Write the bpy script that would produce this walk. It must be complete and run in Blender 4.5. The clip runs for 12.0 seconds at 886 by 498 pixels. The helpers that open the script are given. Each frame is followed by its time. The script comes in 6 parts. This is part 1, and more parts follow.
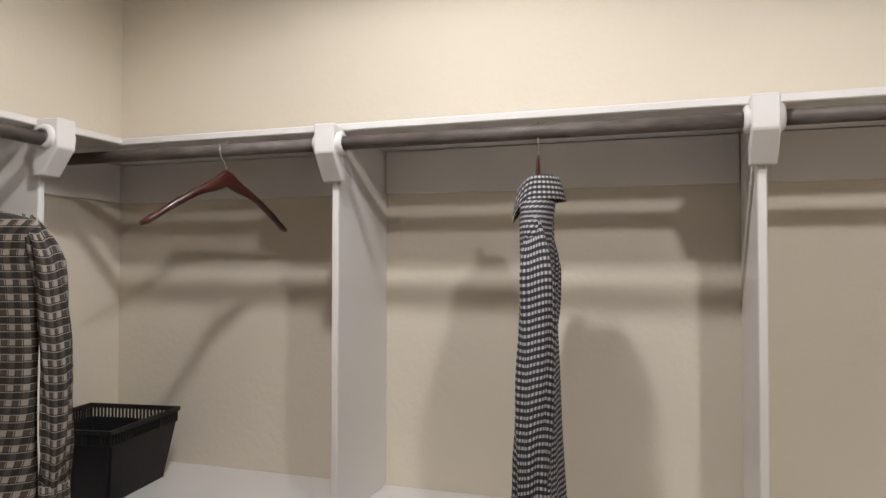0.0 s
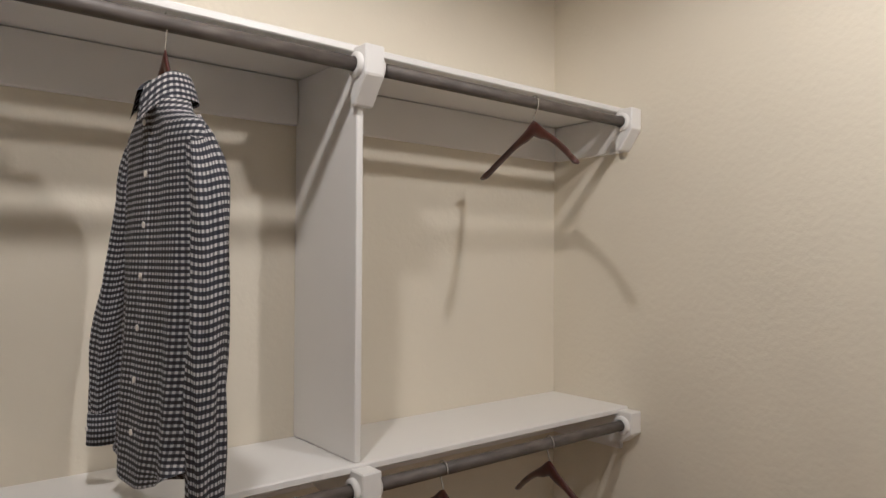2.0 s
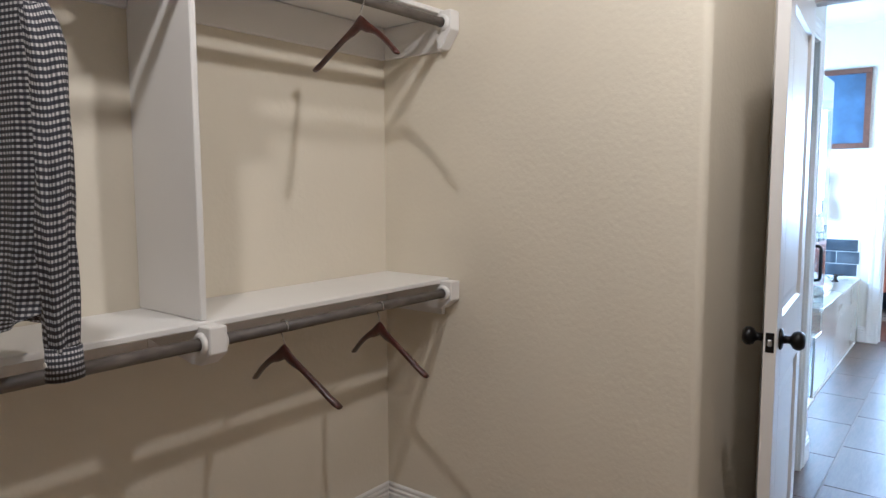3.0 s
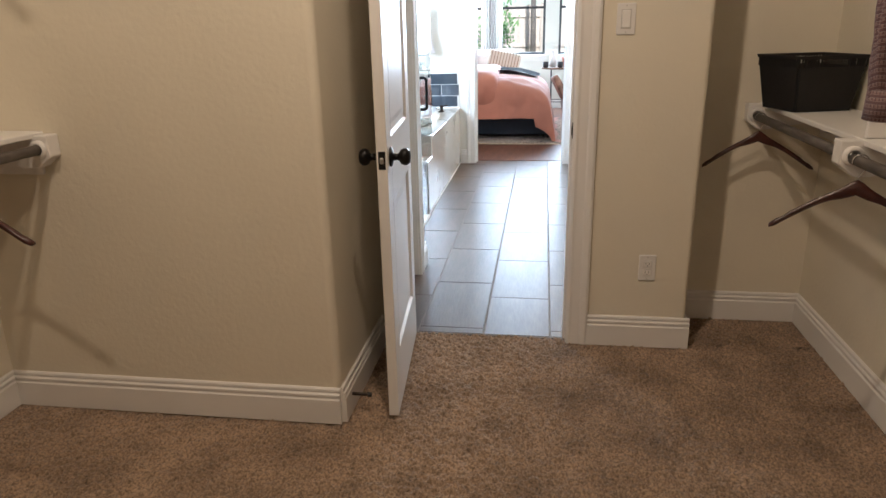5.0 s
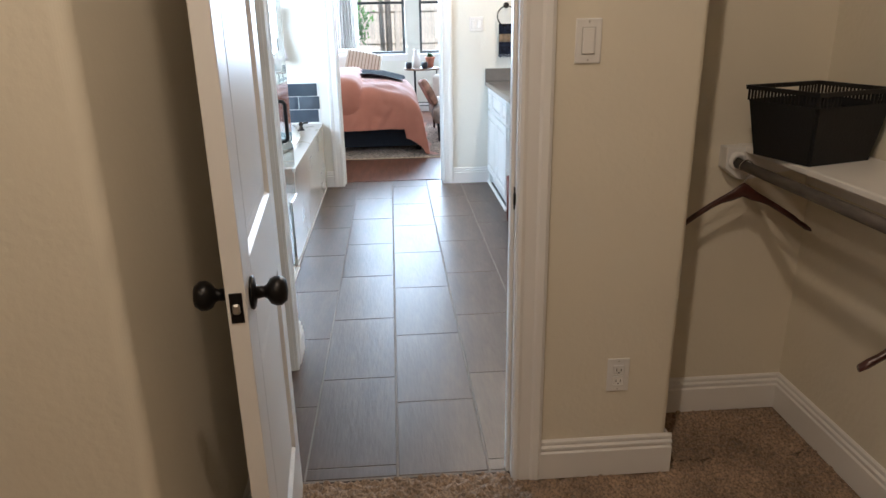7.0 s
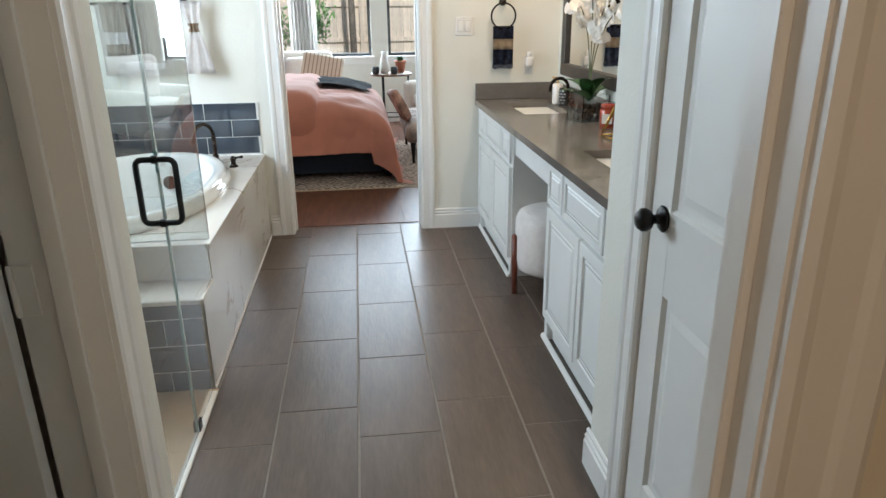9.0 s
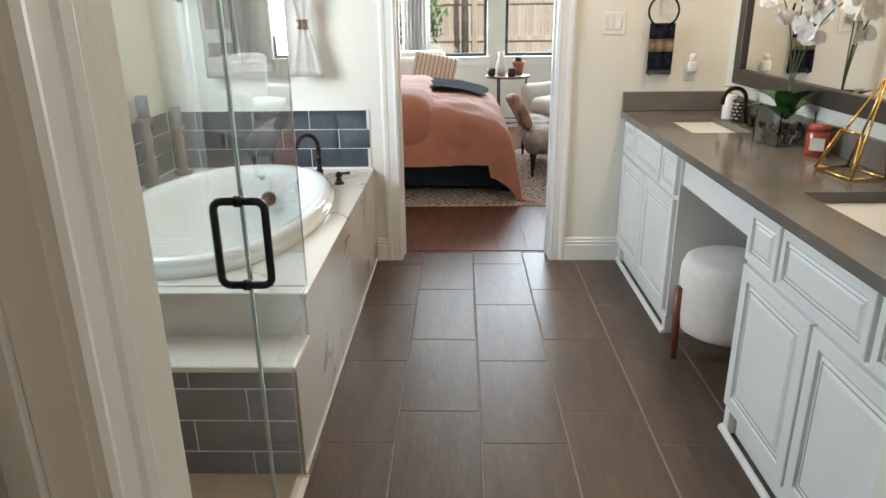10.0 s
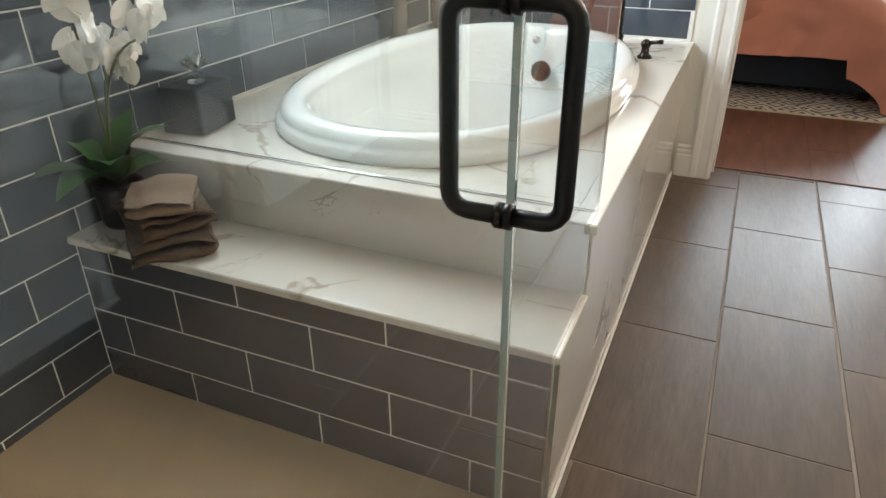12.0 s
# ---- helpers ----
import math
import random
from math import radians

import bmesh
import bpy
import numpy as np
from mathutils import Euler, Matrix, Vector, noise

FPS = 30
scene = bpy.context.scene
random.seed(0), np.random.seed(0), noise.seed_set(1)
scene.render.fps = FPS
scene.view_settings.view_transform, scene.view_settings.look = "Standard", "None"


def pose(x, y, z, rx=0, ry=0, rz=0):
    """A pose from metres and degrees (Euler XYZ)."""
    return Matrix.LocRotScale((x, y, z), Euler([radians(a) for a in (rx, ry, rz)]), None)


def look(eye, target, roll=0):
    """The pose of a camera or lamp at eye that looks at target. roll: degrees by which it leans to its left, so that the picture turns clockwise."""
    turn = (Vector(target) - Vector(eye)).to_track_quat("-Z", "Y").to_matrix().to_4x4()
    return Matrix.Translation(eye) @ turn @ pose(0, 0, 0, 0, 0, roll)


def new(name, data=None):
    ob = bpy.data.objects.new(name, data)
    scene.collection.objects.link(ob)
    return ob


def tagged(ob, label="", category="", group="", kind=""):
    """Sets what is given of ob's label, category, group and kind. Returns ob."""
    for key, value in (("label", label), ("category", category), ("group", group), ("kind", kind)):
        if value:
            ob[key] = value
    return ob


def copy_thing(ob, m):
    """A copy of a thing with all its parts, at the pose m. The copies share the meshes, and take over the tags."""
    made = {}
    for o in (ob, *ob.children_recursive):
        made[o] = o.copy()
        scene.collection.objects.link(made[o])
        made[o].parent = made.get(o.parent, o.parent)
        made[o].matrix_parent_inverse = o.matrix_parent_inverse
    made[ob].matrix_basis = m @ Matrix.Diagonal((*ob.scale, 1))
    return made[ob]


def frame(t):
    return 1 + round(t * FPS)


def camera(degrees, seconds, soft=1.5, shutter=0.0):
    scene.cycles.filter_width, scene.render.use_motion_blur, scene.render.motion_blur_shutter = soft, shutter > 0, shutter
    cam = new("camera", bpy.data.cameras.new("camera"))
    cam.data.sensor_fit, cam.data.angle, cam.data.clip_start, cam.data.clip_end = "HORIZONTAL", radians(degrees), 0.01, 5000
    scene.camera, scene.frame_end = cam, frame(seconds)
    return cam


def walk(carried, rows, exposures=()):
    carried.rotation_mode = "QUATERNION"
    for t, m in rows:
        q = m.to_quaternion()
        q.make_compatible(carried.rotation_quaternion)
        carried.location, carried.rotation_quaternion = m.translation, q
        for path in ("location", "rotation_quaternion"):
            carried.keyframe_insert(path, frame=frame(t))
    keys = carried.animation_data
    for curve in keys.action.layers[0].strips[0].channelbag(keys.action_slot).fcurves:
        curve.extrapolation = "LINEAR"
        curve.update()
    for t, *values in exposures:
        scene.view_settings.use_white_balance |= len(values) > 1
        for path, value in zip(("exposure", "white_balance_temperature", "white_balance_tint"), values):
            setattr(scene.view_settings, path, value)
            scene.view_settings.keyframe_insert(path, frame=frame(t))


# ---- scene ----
cam = camera(66.3, 12.0)
PATH = [
    (0, (0.0, 0.005, 1.685), (-0.613, 1.908, 1.733), 0.11),
    (0.5, (-0.215, 0.088, 1.665), (-0.192, 2.087, 1.734), -0.03),
    (1, (-0.382, 0.217, 1.621), (0.151, 2.144, 1.666), 0.1),
    (1.5, (-0.543, 0.247, 1.557), (0.411, 2.004, 1.606), 0.2),
    (2, (-0.668, 0.155, 1.528), (0.592, 1.707, 1.56), 0.3),
    (2.5, (-0.737, 0.032, 1.453), (0.72, 1.403, 1.445), -0.0),
    (3, (-0.803, -0.051, 1.405), (0.763, 1.178, 1.211), -0.2),
    (3.2, (-0.803, -0.093, 1.384), (0.784, 1.093, 1.11), -0.4),
    (4.8, (-0.812, -0.109, 1.336), (1.045, 0.299, 0.716), -1.2),
    (5, (-0.8, -0.108, 1.347), (1.079, 0.172, 0.722), -1.2),
    (5.5, (-0.678, -0.096, 1.383), (1.218, -0.052, 0.749), -1.0),
    (6, (-0.418, -0.074, 1.398), (1.476, -0.121, 0.758), -0.9),
    (6.5, (-0.143, -0.002, 1.403), (1.748, -0.078, 0.757), -0.9),
    (7, (0.161, 0.103, 1.431), (2.046, -0.027, 0.776), -1.0),
    (7.2, (0.327, 0.108, 1.413), (2.208, -0.064, 0.754), -1.1),
    (8.8, (1.387, 0.078, 1.466), (3.255, -0.165, 0.797), -0.6),
    (9, (1.549, 0.074, 1.457), (3.421, -0.149, 0.787), -0.6),
    (9.5, (1.902, 0.109, 1.448), (3.783, 0.02, 0.776), -0.6),
    (10, (2.232, 0.206, 1.432), (4.116, 0.259, 0.763), -0.7),
    (10.5, (2.537, 0.279, 1.401), (4.409, 0.506, 0.735), -0.8),
    (11, (2.83, 0.357, 1.283), (4.664, 0.81, 0.626), -0.8),
    (11.5, (2.978, 0.45, 1.194), (4.698, 1.141, 0.442), -0.6),
    (12, (3.116, 0.521, 1.109), (4.736, 1.227, 0.172), -0.3),
]
walk(cam, [(t, look(eye, target, roll)) for t, eye, target, roll in PATH],
     exposures=[(0.0, 0.40, 4350, 6), (2.5, 0.38, 4400, 6), (3.2, 0.42, 4300, 6), (4.8, 0.24, 5350, 9), (5.5, 0.20, 5350, 8), (6.5, 0.04, 5300, 8), (7.2, -0.08, 5250, 8), (8.8, -0.60, 5750, 6), (9.5, -0.67, 6000, 7), (10.0, -0.66, 6200, 8), (11.0, -0.79, 6050, 7), (11.5, -0.84, 6000, 6), (12.0, -0.38, 6350, 9)])

# world and lights ---------------------------------------------------------
world = bpy.data.worlds.new("sky")
scene.world = world
world.use_nodes = True
wn = world.node_tree
sky = wn.nodes.new("ShaderNodeTexSky")
sky.sky_type = "NISHITA"
sky.sun_disc = False
sky.sun_elevation, sky.sun_rotation = radians(37), radians(263)
wn.nodes["Background"].inputs[1].default_value = 0.15
wn.links.new(sky.outputs[0], wn.nodes["Background"].inputs[0])


def lamp(name, kind, m, energy, color=(1, 1, 1), **kw):
    d = bpy.data.lights.new(name, kind)
    d.energy, d.color = energy, color
    for k, v in kw.items():
        if k == "size":
            d.size = v
        elif k == "size_y":
            d.shape = "RECTANGLE"
            d.size_y = v
        elif k == "radius":
            d.shadow_soft_size = v
        elif k == "angle":
            d.angle = v
        elif k == "spot":
            d.spot_size, d.spot_blend = radians(v), 0.3
    ob = new(name, d)
    ob.matrix_world = m
    return ob


WARM = (1.0, 0.71, 0.45)
sun = lamp("sun", "SUN", look((0, 0, 0), (0.82, 0.10, -0.62)), 5.0, (1, 0.95, 0.87), angle=radians(0.6))

# materials ----------------------------------------------------------------


def mat(name, color, rough=0.5, metal=0.0, var=0.08, scale=6.0, bump=0.0, bscale=60.0, fine=0.0, coat=0.0, stretch=(1, 1, 1), sheen=0.0, objvar=0.0):
    """A Principled material whose colour varies at two scales, with fine relief."""
    m = bpy.data.materials.new(name)
    m.use_nodes = True
    t = m.node_tree
    b = t.nodes["Principled BSDF"]
    b.inputs["Roughness"].default_value = rough
    b.inputs["Metallic"].default_value = metal
    b.inputs["Coat Weight"].default_value = coat
    b.inputs["Sheen Weight"].default_value = sheen
    co = t.nodes.new("ShaderNodeTexCoord")
    mp = t.nodes.new("ShaderNodeMapping")
    mp.inputs["Scale"].default_value = stretch
    t.links.new(co.outputs["Object"], mp.inputs[0])
    n1 = t.nodes.new("ShaderNodeTexNoise")
    n1.inputs["Scale"].default_value = scale
    n1.inputs["Detail"].default_value = 6
    t.links.new(mp.outputs[0], n1.inputs["Vector"])
    n2 = t.nodes.new("ShaderNodeTexNoise")
    n2.inputs["Scale"].default_value = bscale
    n2.inputs["Detail"].default_value = 3
    t.links.new(mp.outputs[0], n2.inputs["Vector"])
    r = t.nodes.new("ShaderNodeMapRange")
    r.inputs[1].default_value, r.inputs[2].default_value = 0.3, 0.7
    r.inputs[3].default_value, r.inputs[4].default_value = 1 - var, 1 + var
    t.links.new(n1.outputs[0], r.inputs[0])
    r2 = t.nodes.new("ShaderNodeMapRange")
    r2.inputs[1].default_value, r2.inputs[2].default_value = 0.3, 0.7
    r2.inputs[3].default_value, r2.inputs[4].default_value = 1 - fine, 1 + fine
    t.links.new(n2.outputs[0], r2.inputs[0])
    mu = t.nodes.new("ShaderNodeMath")
    mu.operation = "MULTIPLY"
    t.links.new(r.outputs[0], mu.inputs[0])
    t.links.new(r2.outputs[0], mu.inputs[1])
    last = mu
    if objvar:
        oi = t.nodes.new("ShaderNodeObjectInfo")
        r3 = t.nodes.new("ShaderNodeMapRange")
        r3.inputs[3].default_value, r3.inputs[4].default_value = 1 - objvar, 1 + objvar
        t.links.new(oi.outputs["Random"], r3.inputs[0])
        mu2 = t.nodes.new("ShaderNodeMath")
        mu2.operation = "MULTIPLY"
        t.links.new(mu.outputs[0], mu2.inputs[0])
        t.links.new(r3.outputs[0], mu2.inputs[1])
        last = mu2
    vm = t.nodes.new("ShaderNodeVectorMath")
    vm.operation = "SCALE"
    vm.inputs[0].default_value = color[:3]
    t.links.new(last.outputs[0], vm.inputs["Scale"])
    t.links.new(vm.outputs[0], b.inputs["Base Color"])
    if bump:
        bp = t.nodes.new("ShaderNodeBump")
        bp.inputs["Strength"].default_value = bump
        bp.inputs["Distance"].default_value = 0.004
        t.links.new(n2.outputs[0], bp.inputs["Height"])
        t.links.new(bp.outputs[0], b.inputs["Normal"])
    return m


def principled(m):
    return m.node_tree.nodes["Principled BSDF"]


M_WALL = mat("wall_paint", (0.72, 0.665, 0.54), 0.75, var=0.03, scale=2.0, bump=0.32, bscale=55)
M_CEIL = mat("ceiling_paint", (0.75, 0.72, 0.66), 0.8, var=0.02, bump=0.3, bscale=60)
M_BATHWALL = mat("bath_wall_paint", (0.72, 0.70, 0.63), 0.7, var=0.02, scale=2.0, bump=0.25, bscale=70)
M_WHITE = mat("white_paint", (0.76, 0.74, 0.71), 0.38, var=0.02, scale=3.0, bump=0.05, bscale=25)
M_CAB = mat("cabinet_paint", (0.74, 0.74, 0.72), 0.4, var=0.03, scale=5)
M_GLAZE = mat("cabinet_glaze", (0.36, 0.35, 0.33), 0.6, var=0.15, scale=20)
M_PLATEGAP = mat("switch_gap", (0.52, 0.50, 0.47), 0.6, var=0.05, scale=20)
M_BLACK = mat("black_metal", (0.012, 0.011, 0.011), 0.35, metal=0.6, var=0.2)
M_CHROME = mat("chrome", (0.7, 0.7, 0.7), 0.15, metal=1.0, var=0.03)
M_ROD = mat("grey_brown_rod", (0.105, 0.09, 0.078), 0.55, var=0.3, scale=5, fine=0.35, bscale=60, stretch=(0.25, 1, 1))
M_HANGER = mat("cherry_wood", (0.045, 0.010, 0.007), 0.32, var=0.25, scale=8, fine=0.15, bscale=90, coat=0.4, objvar=0.12)
M_BASKET = mat("black_wicker", (0.005, 0.005, 0.0055), 0.7, var=0.3, scale=30, bump=0.35, bscale=140)
M_CARPET = mat("beige_carpet", (0.27, 0.19, 0.125), 0.95, var=0.3, scale=5, fine=0.55, bscale=120, bump=0.6, sheen=0.2)
M_TILE = mat("slate_tile", (0.092, 0.063, 0.046), 0.37, var=0.22, scale=5, fine=0.14, bscale=26, bump=0.22, stretch=(0.5, 3.0, 1), objvar=0.05)
principled(M_TILE).inputs["Specular IOR Level"].default_value = 0.43
M_GROUT = mat("grey_grout", (0.22, 0.19, 0.165), 0.8, var=0.1, scale=20, bump=0.2)
M_WGROUT = mat("white_grout", (0.68, 0.68, 0.66), 0.8, var=0.06, scale=20)
M_PORC = mat("white_porcelain", (0.80, 0.80, 0.78), 0.1, var=0.01, coat=0.5)
M_BRONZE = mat("oil_rubbed_bronze", (0.03, 0.022, 0.018), 0.25, metal=0.8, var=0.2)
M_COUNTER = mat("grey_quartz", (0.15, 0.135, 0.12), 0.16, var=0.10, scale=8, fine=0.10, bscale=160)
M_WOODFLOOR = mat("wood_floor", (0.125, 0.050, 0.027), 0.40, var=0.3, scale=3, fine=0.16, bscale=30, bump=0.04, stretch=(1, 6, 1), objvar=0.07)
principled(M_WOODFLOOR).inputs["Specular IOR Level"].default_value = 0.25
M_SHOWERFLOOR = mat("shower_floor_tile", (0.50, 0.37, 0.24), 0.5, var=0.05, scale=12)
M_BED = mat("terracotta_linen", (0.44, 0.16, 0.098), 0.9, var=0.06, scale=5, bump=0.7, bscale=11, sheen=0.3)
M_NAVY = mat("navy_fabric", (0.012, 0.016, 0.026), 0.85, var=0.15, scale=20, bump=0.3, bscale=200)
M_CREAM = mat("cream_boucle", (0.62, 0.57, 0.51), 0.95, var=0.06, scale=30, bump=1.0, bscale=120, sheen=0.3)
M_STOOLWHITE = mat("white_boucle", (0.74, 0.69, 0.66), 0.95, var=0.05, scale=30, bump=1.0, bscale=130, sheen=0.3)
M_REDWOOD = mat("reddish_wood_leg", (0.17, 0.045, 0.025), 0.4, var=0.2, scale=12, stretch=(1, 1, 0.2))
M_LEAF = mat("green_leaf", (0.035, 0.10, 0.022), 0.4, var=0.3, scale=12, objvar=0.2)
M_PETAL = mat("white_petal", (0.86, 0.82, 0.77), 0.6, var=0.06, scale=20, objvar=0.06)
M_STEM = mat("plant_stem", (0.10, 0.11, 0.04), 0.6, var=0.2, scale=20)
M_GOLD = mat("gold_brass", (0.72, 0.46, 0.14), 0.25, metal=1.0, var=0.06)
M_CANDLE = mat("red_candle_jar", (0.30, 0.045, 0.02), 0.15, var=0.06, coat=0.6)
M_LABEL = mat("paper_label", (0.7, 0.66, 0.6), 0.7, var=0.03)
M_SOIL = mat("bark_chips", (0.06, 0.035, 0.02), 0.9, var=0.5, scale=40, bump=1.0, bscale=90)
M_TOWEL = mat("brown_towel", (0.17, 0.105, 0.062), 0.95, var=0.08, scale=12, bump=1.0, bscale=220, sheen=0.4)
M_TOWEL2 = mat("tan_towel", (0.38, 0.26, 0.165), 0.95, var=0.06, scale=12, bump=1.0, bscale=220, sheen=0.4)
M_TAUPE = mat("taupe_towel", (0.40, 0.34, 0.285), 0.95, var=0.06, scale=12, bump=1.0, bscale=220, sheen=0.3)
M_HANDTOWEL = mat("navy_towel", (0.025, 0.03, 0.055), 0.95, var=0.6, scale=60, bump=1.0, bscale=160)
M_TANBAND = mat("tan_band", (0.48, 0.36, 0.24), 0.9, var=0.1, scale=40, bump=0.6, bscale=200)
M_STICK = mat("weathered_wood", (0.17, 0.13, 0.105), 0.7, var=0.3, scale=20, bump=0.4)
M_DARKFRAME = mat("dark_bronze_frame", (0.045, 0.035, 0.028), 0.45, var=0.2, scale=20)
M_WOODFRAME = mat("dark_wood_frame", (0.10, 0.045, 0.025), 0.4, var=0.2, scale=20)
M_WINBLACK = mat("black_window_frame", (0.02, 0.019, 0.018), 0.4, var=0.1)
M_TERRA = mat("terracotta_pot", (0.48, 0.19, 0.12), 0.7, var=0.1, scale=20)
M_WHITECER = mat("white_ceramic", (0.76, 0.73, 0.70), 0.3, var=0.02)
M_DARKCUP = mat("dark_cup", (0.012, 0.013, 0.018), 0.3, var=0.1)
M_CURTAIN = mat("grey_curtain", (0.60, 0.57, 0.54), 0.9, var=0.05, scale=20, bump=0.4, bscale=200)
M_FENCE = mat("fence_wood", (0.80, 0.66, 0.52), 0.8, var=0.2, scale=3, fine=0.15, bscale=30, stretch=(3, 3, 0.4), objvar=0.12)
M_GRASS = mat("lawn", (0.06, 0.10, 0.03), 0.9, var=0.3, scale=3, fine=0.3, bscale=60)
M_STEEL = mat("brushed_nickel", (0.55, 0.53, 0.5), 0.3, metal=1.0, var=0.05)
M_BARK = mat("tree_bark", (0.2, 0.17, 0.14), 0.9, var=0.3, scale=15, bump=0.8, bscale=50)
M_TREELEAF = mat("tree_leaf", (0.16, 0.34, 0.07), 0.6, var=0.3, scale=10)

# glossy blue-grey wall tile: slightly wavy glaze
M_BLUETILE = mat("blue_grey_glazed_tile", (0.044, 0.056, 0.074), 0.08, var=0.16, scale=7, bump=0.06, bscale=7, coat=0.5, objvar=0.14)


def glass(name, color=(0.95, 0.985, 0.975), rough=0.0, ior=1.45):
    m = bpy.data.materials.new(name)
    m.use_nodes = True
    b = principled(m)
    b.inputs["Base Color"].default_value = (*color, 1)
    b.inputs["Roughness"].default_value = rough
    b.inputs["Transmission Weight"].default_value = 1.0
    b.inputs["IOR"].default_value = ior
    return m


M_GLASS = glass("clear_glass")
M_WINGLASS = glass("window_glass", (1, 1, 1))
M_EDGE = mat("glass_edge_green", (0.18, 0.30, 0.28), 0.2, var=0.1)
M_MIRROR = mat("mirror_silver", (0.88, 0.88, 0.86), 0.02, metal=1.0, var=0.0)


def marble():
    m = mat("white_marble", (0.63, 0.595, 0.54), 0.12, var=0.06, scale=2.0, coat=0.3)
    t = m.node_tree
    b = principled(m)
    src = b.inputs["Base Color"].links[0].from_socket
    co = t.nodes.new("ShaderNodeTexCoord")
    n = t.nodes.new("ShaderNodeTexNoise")
    n.inputs["Scale"].default_value, n.inputs["Detail"].default_value, n.inputs["Distortion"].default_value = 1.6, 8, 1.6
    t.links.new(co.outputs["Object"], n.inputs["Vector"])
    s = t.nodes.new("ShaderNodeMath")
    s.operation = "SUBTRACT"
    s.inputs[1].default_value = 0.5
    t.links.new(n.outputs[0], s.inputs[0])
    a = t.nodes.new("ShaderNodeMath")
    a.operation = "ABSOLUTE"
    t.links.new(s.outputs[0], a.inputs[0])
    n2 = t.nodes.new("ShaderNodeTexNoise")
    n2.inputs["Scale"].default_value = 2.3
    t.links.new(co.outputs["Object"], n2.inputs["Vector"])
    w = t.nodes.new("ShaderNodeMapRange")
    w.inputs[1].default_value, w.inputs[2].default_value, w.inputs[3].default_value, w.inputs[4].default_value = 0.52, 0.66, 0.001, 0.026
    t.links.new(n2.outputs[0], w.inputs[0])
    d = t.nodes.new("ShaderNodeMath")
    d.operation = "DIVIDE"
    t.links.new(a.outputs[0], d.inputs[0])
    t.links.new(w.outputs[0], d.inputs[1])
    r = t.nodes.new("ShaderNodeMapRange")
    r.inputs[3].default_value, r.inputs[4].default_value = 1.0, 0.0
    t.links.new(d.outputs[0], r.inputs[0])
    mx = t.nodes.new("ShaderNodeMix")
    mx.data_type = "RGBA"
    t.links.new(r.outputs[0], mx.inputs[0])
    t.links.new(src, mx.inputs[6])
    mx.inputs[7].default_value = (0.36, 0.30, 0.23, 1)
    t.links.new(mx.outputs[2], b.inputs["Base Color"])
    return m


M_MARBLE = marble()


def emit(name, color, strength):
    m = bpy.data.materials.new(name)
    m.use_nodes = True
    b = principled(m)
    b.inputs["Base Color"].default_value = (0.8, 0.8, 0.8, 1)
    b.inputs["Emission Color"].default_value = (*color, 1)
    b.inputs["Emission Strength"].default_value = strength
    return m


M_LAMPGLOW = emit("lamp_lens", WARM, 6.0)


def check(name, pale, dark, size, plaid=False):
    """Woven check or plaid shirt cloth from crossing wave stripes in the cloth's own uv."""
    m = mat(name, pale, 0.9, var=0.06, scale=8, bump=0.3, bscale=300)
    t = m.node_tree
    b = principled(m)
    uv = t.nodes.new("ShaderNodeUVMap")
    sep = t.nodes.new("ShaderNodeSeparateXYZ")
    t.links.new(uv.outputs[0], sep.inputs[0])

    def stripe(axis, period, duty):
        d = t.nodes.new("ShaderNodeMath")
        d.operation = "DIVIDE"
        d.inputs[1].default_value = period
        t.links.new(sep.outputs[axis], d.inputs[0])
        f = t.nodes.new("ShaderNodeMath")
        f.operation = "FRACT"
        t.links.new(d.outputs[0], f.inputs[0])
        g = t.nodes.new("ShaderNodeMath")
        g.operation = "LESS_THAN"
        g.inputs[1].default_value = duty
        t.links.new(f.outputs[0], g.inputs[0])
        return g.outputs[0]

    def mix(fac, a, col, keep=1.0):
        mx = t.nodes.new("ShaderNodeMix")
        mx.data_type = "RGBA"
        k = t.nodes.new("ShaderNodeMath")
        k.operation = "MULTIPLY"
        k.inputs[1].default_value = keep
        t.links.new(fac, k.inputs[0])
        t.links.new(k.outputs[0], mx.inputs[0])
        t.links.new(a, mx.inputs[6])
        mx.inputs[7].default_value = (*col, 1)
        return mx.outputs[2]

    col = b.inputs["Base Color"].links[0].from_socket
    if plaid:
        for ax in (0, 1):
            col = mix(stripe(ax, size, 0.62), col, dark, 0.84)
            col = mix(stripe(ax, size, 0.12), col, plaid, 0.7)
            col = mix(stripe(ax, size / 2.0, 0.10), col, (0.55, 0.5, 0.45), 0.45)
    else:
        for ax in (0, 1):
            col = mix(stripe(ax, size, 0.56 if ax else 0.5), col, dark, 0.95 if ax else 0.72)
    t.links.new(col, b.inputs["Base Color"])
    return m


M_GINGHAM = check("navy_white_gingham", (0.47, 0.45, 0.435), (0.009, 0.010, 0.020), 0.0115)
M_PLAID = check("brown_cream_plaid", (0.30, 0.26, 0.205), (0.012, 0.009, 0.007), 0.030, (0.03, 0.025, 0.02))
M_PLAID2 = check("burgundy_plaid", (0.20, 0.125, 0.115), (0.085, 0.04, 0.045), 0.014, (0.05, 0.03, 0.05))

# helpers ------------------------------------------------------------------


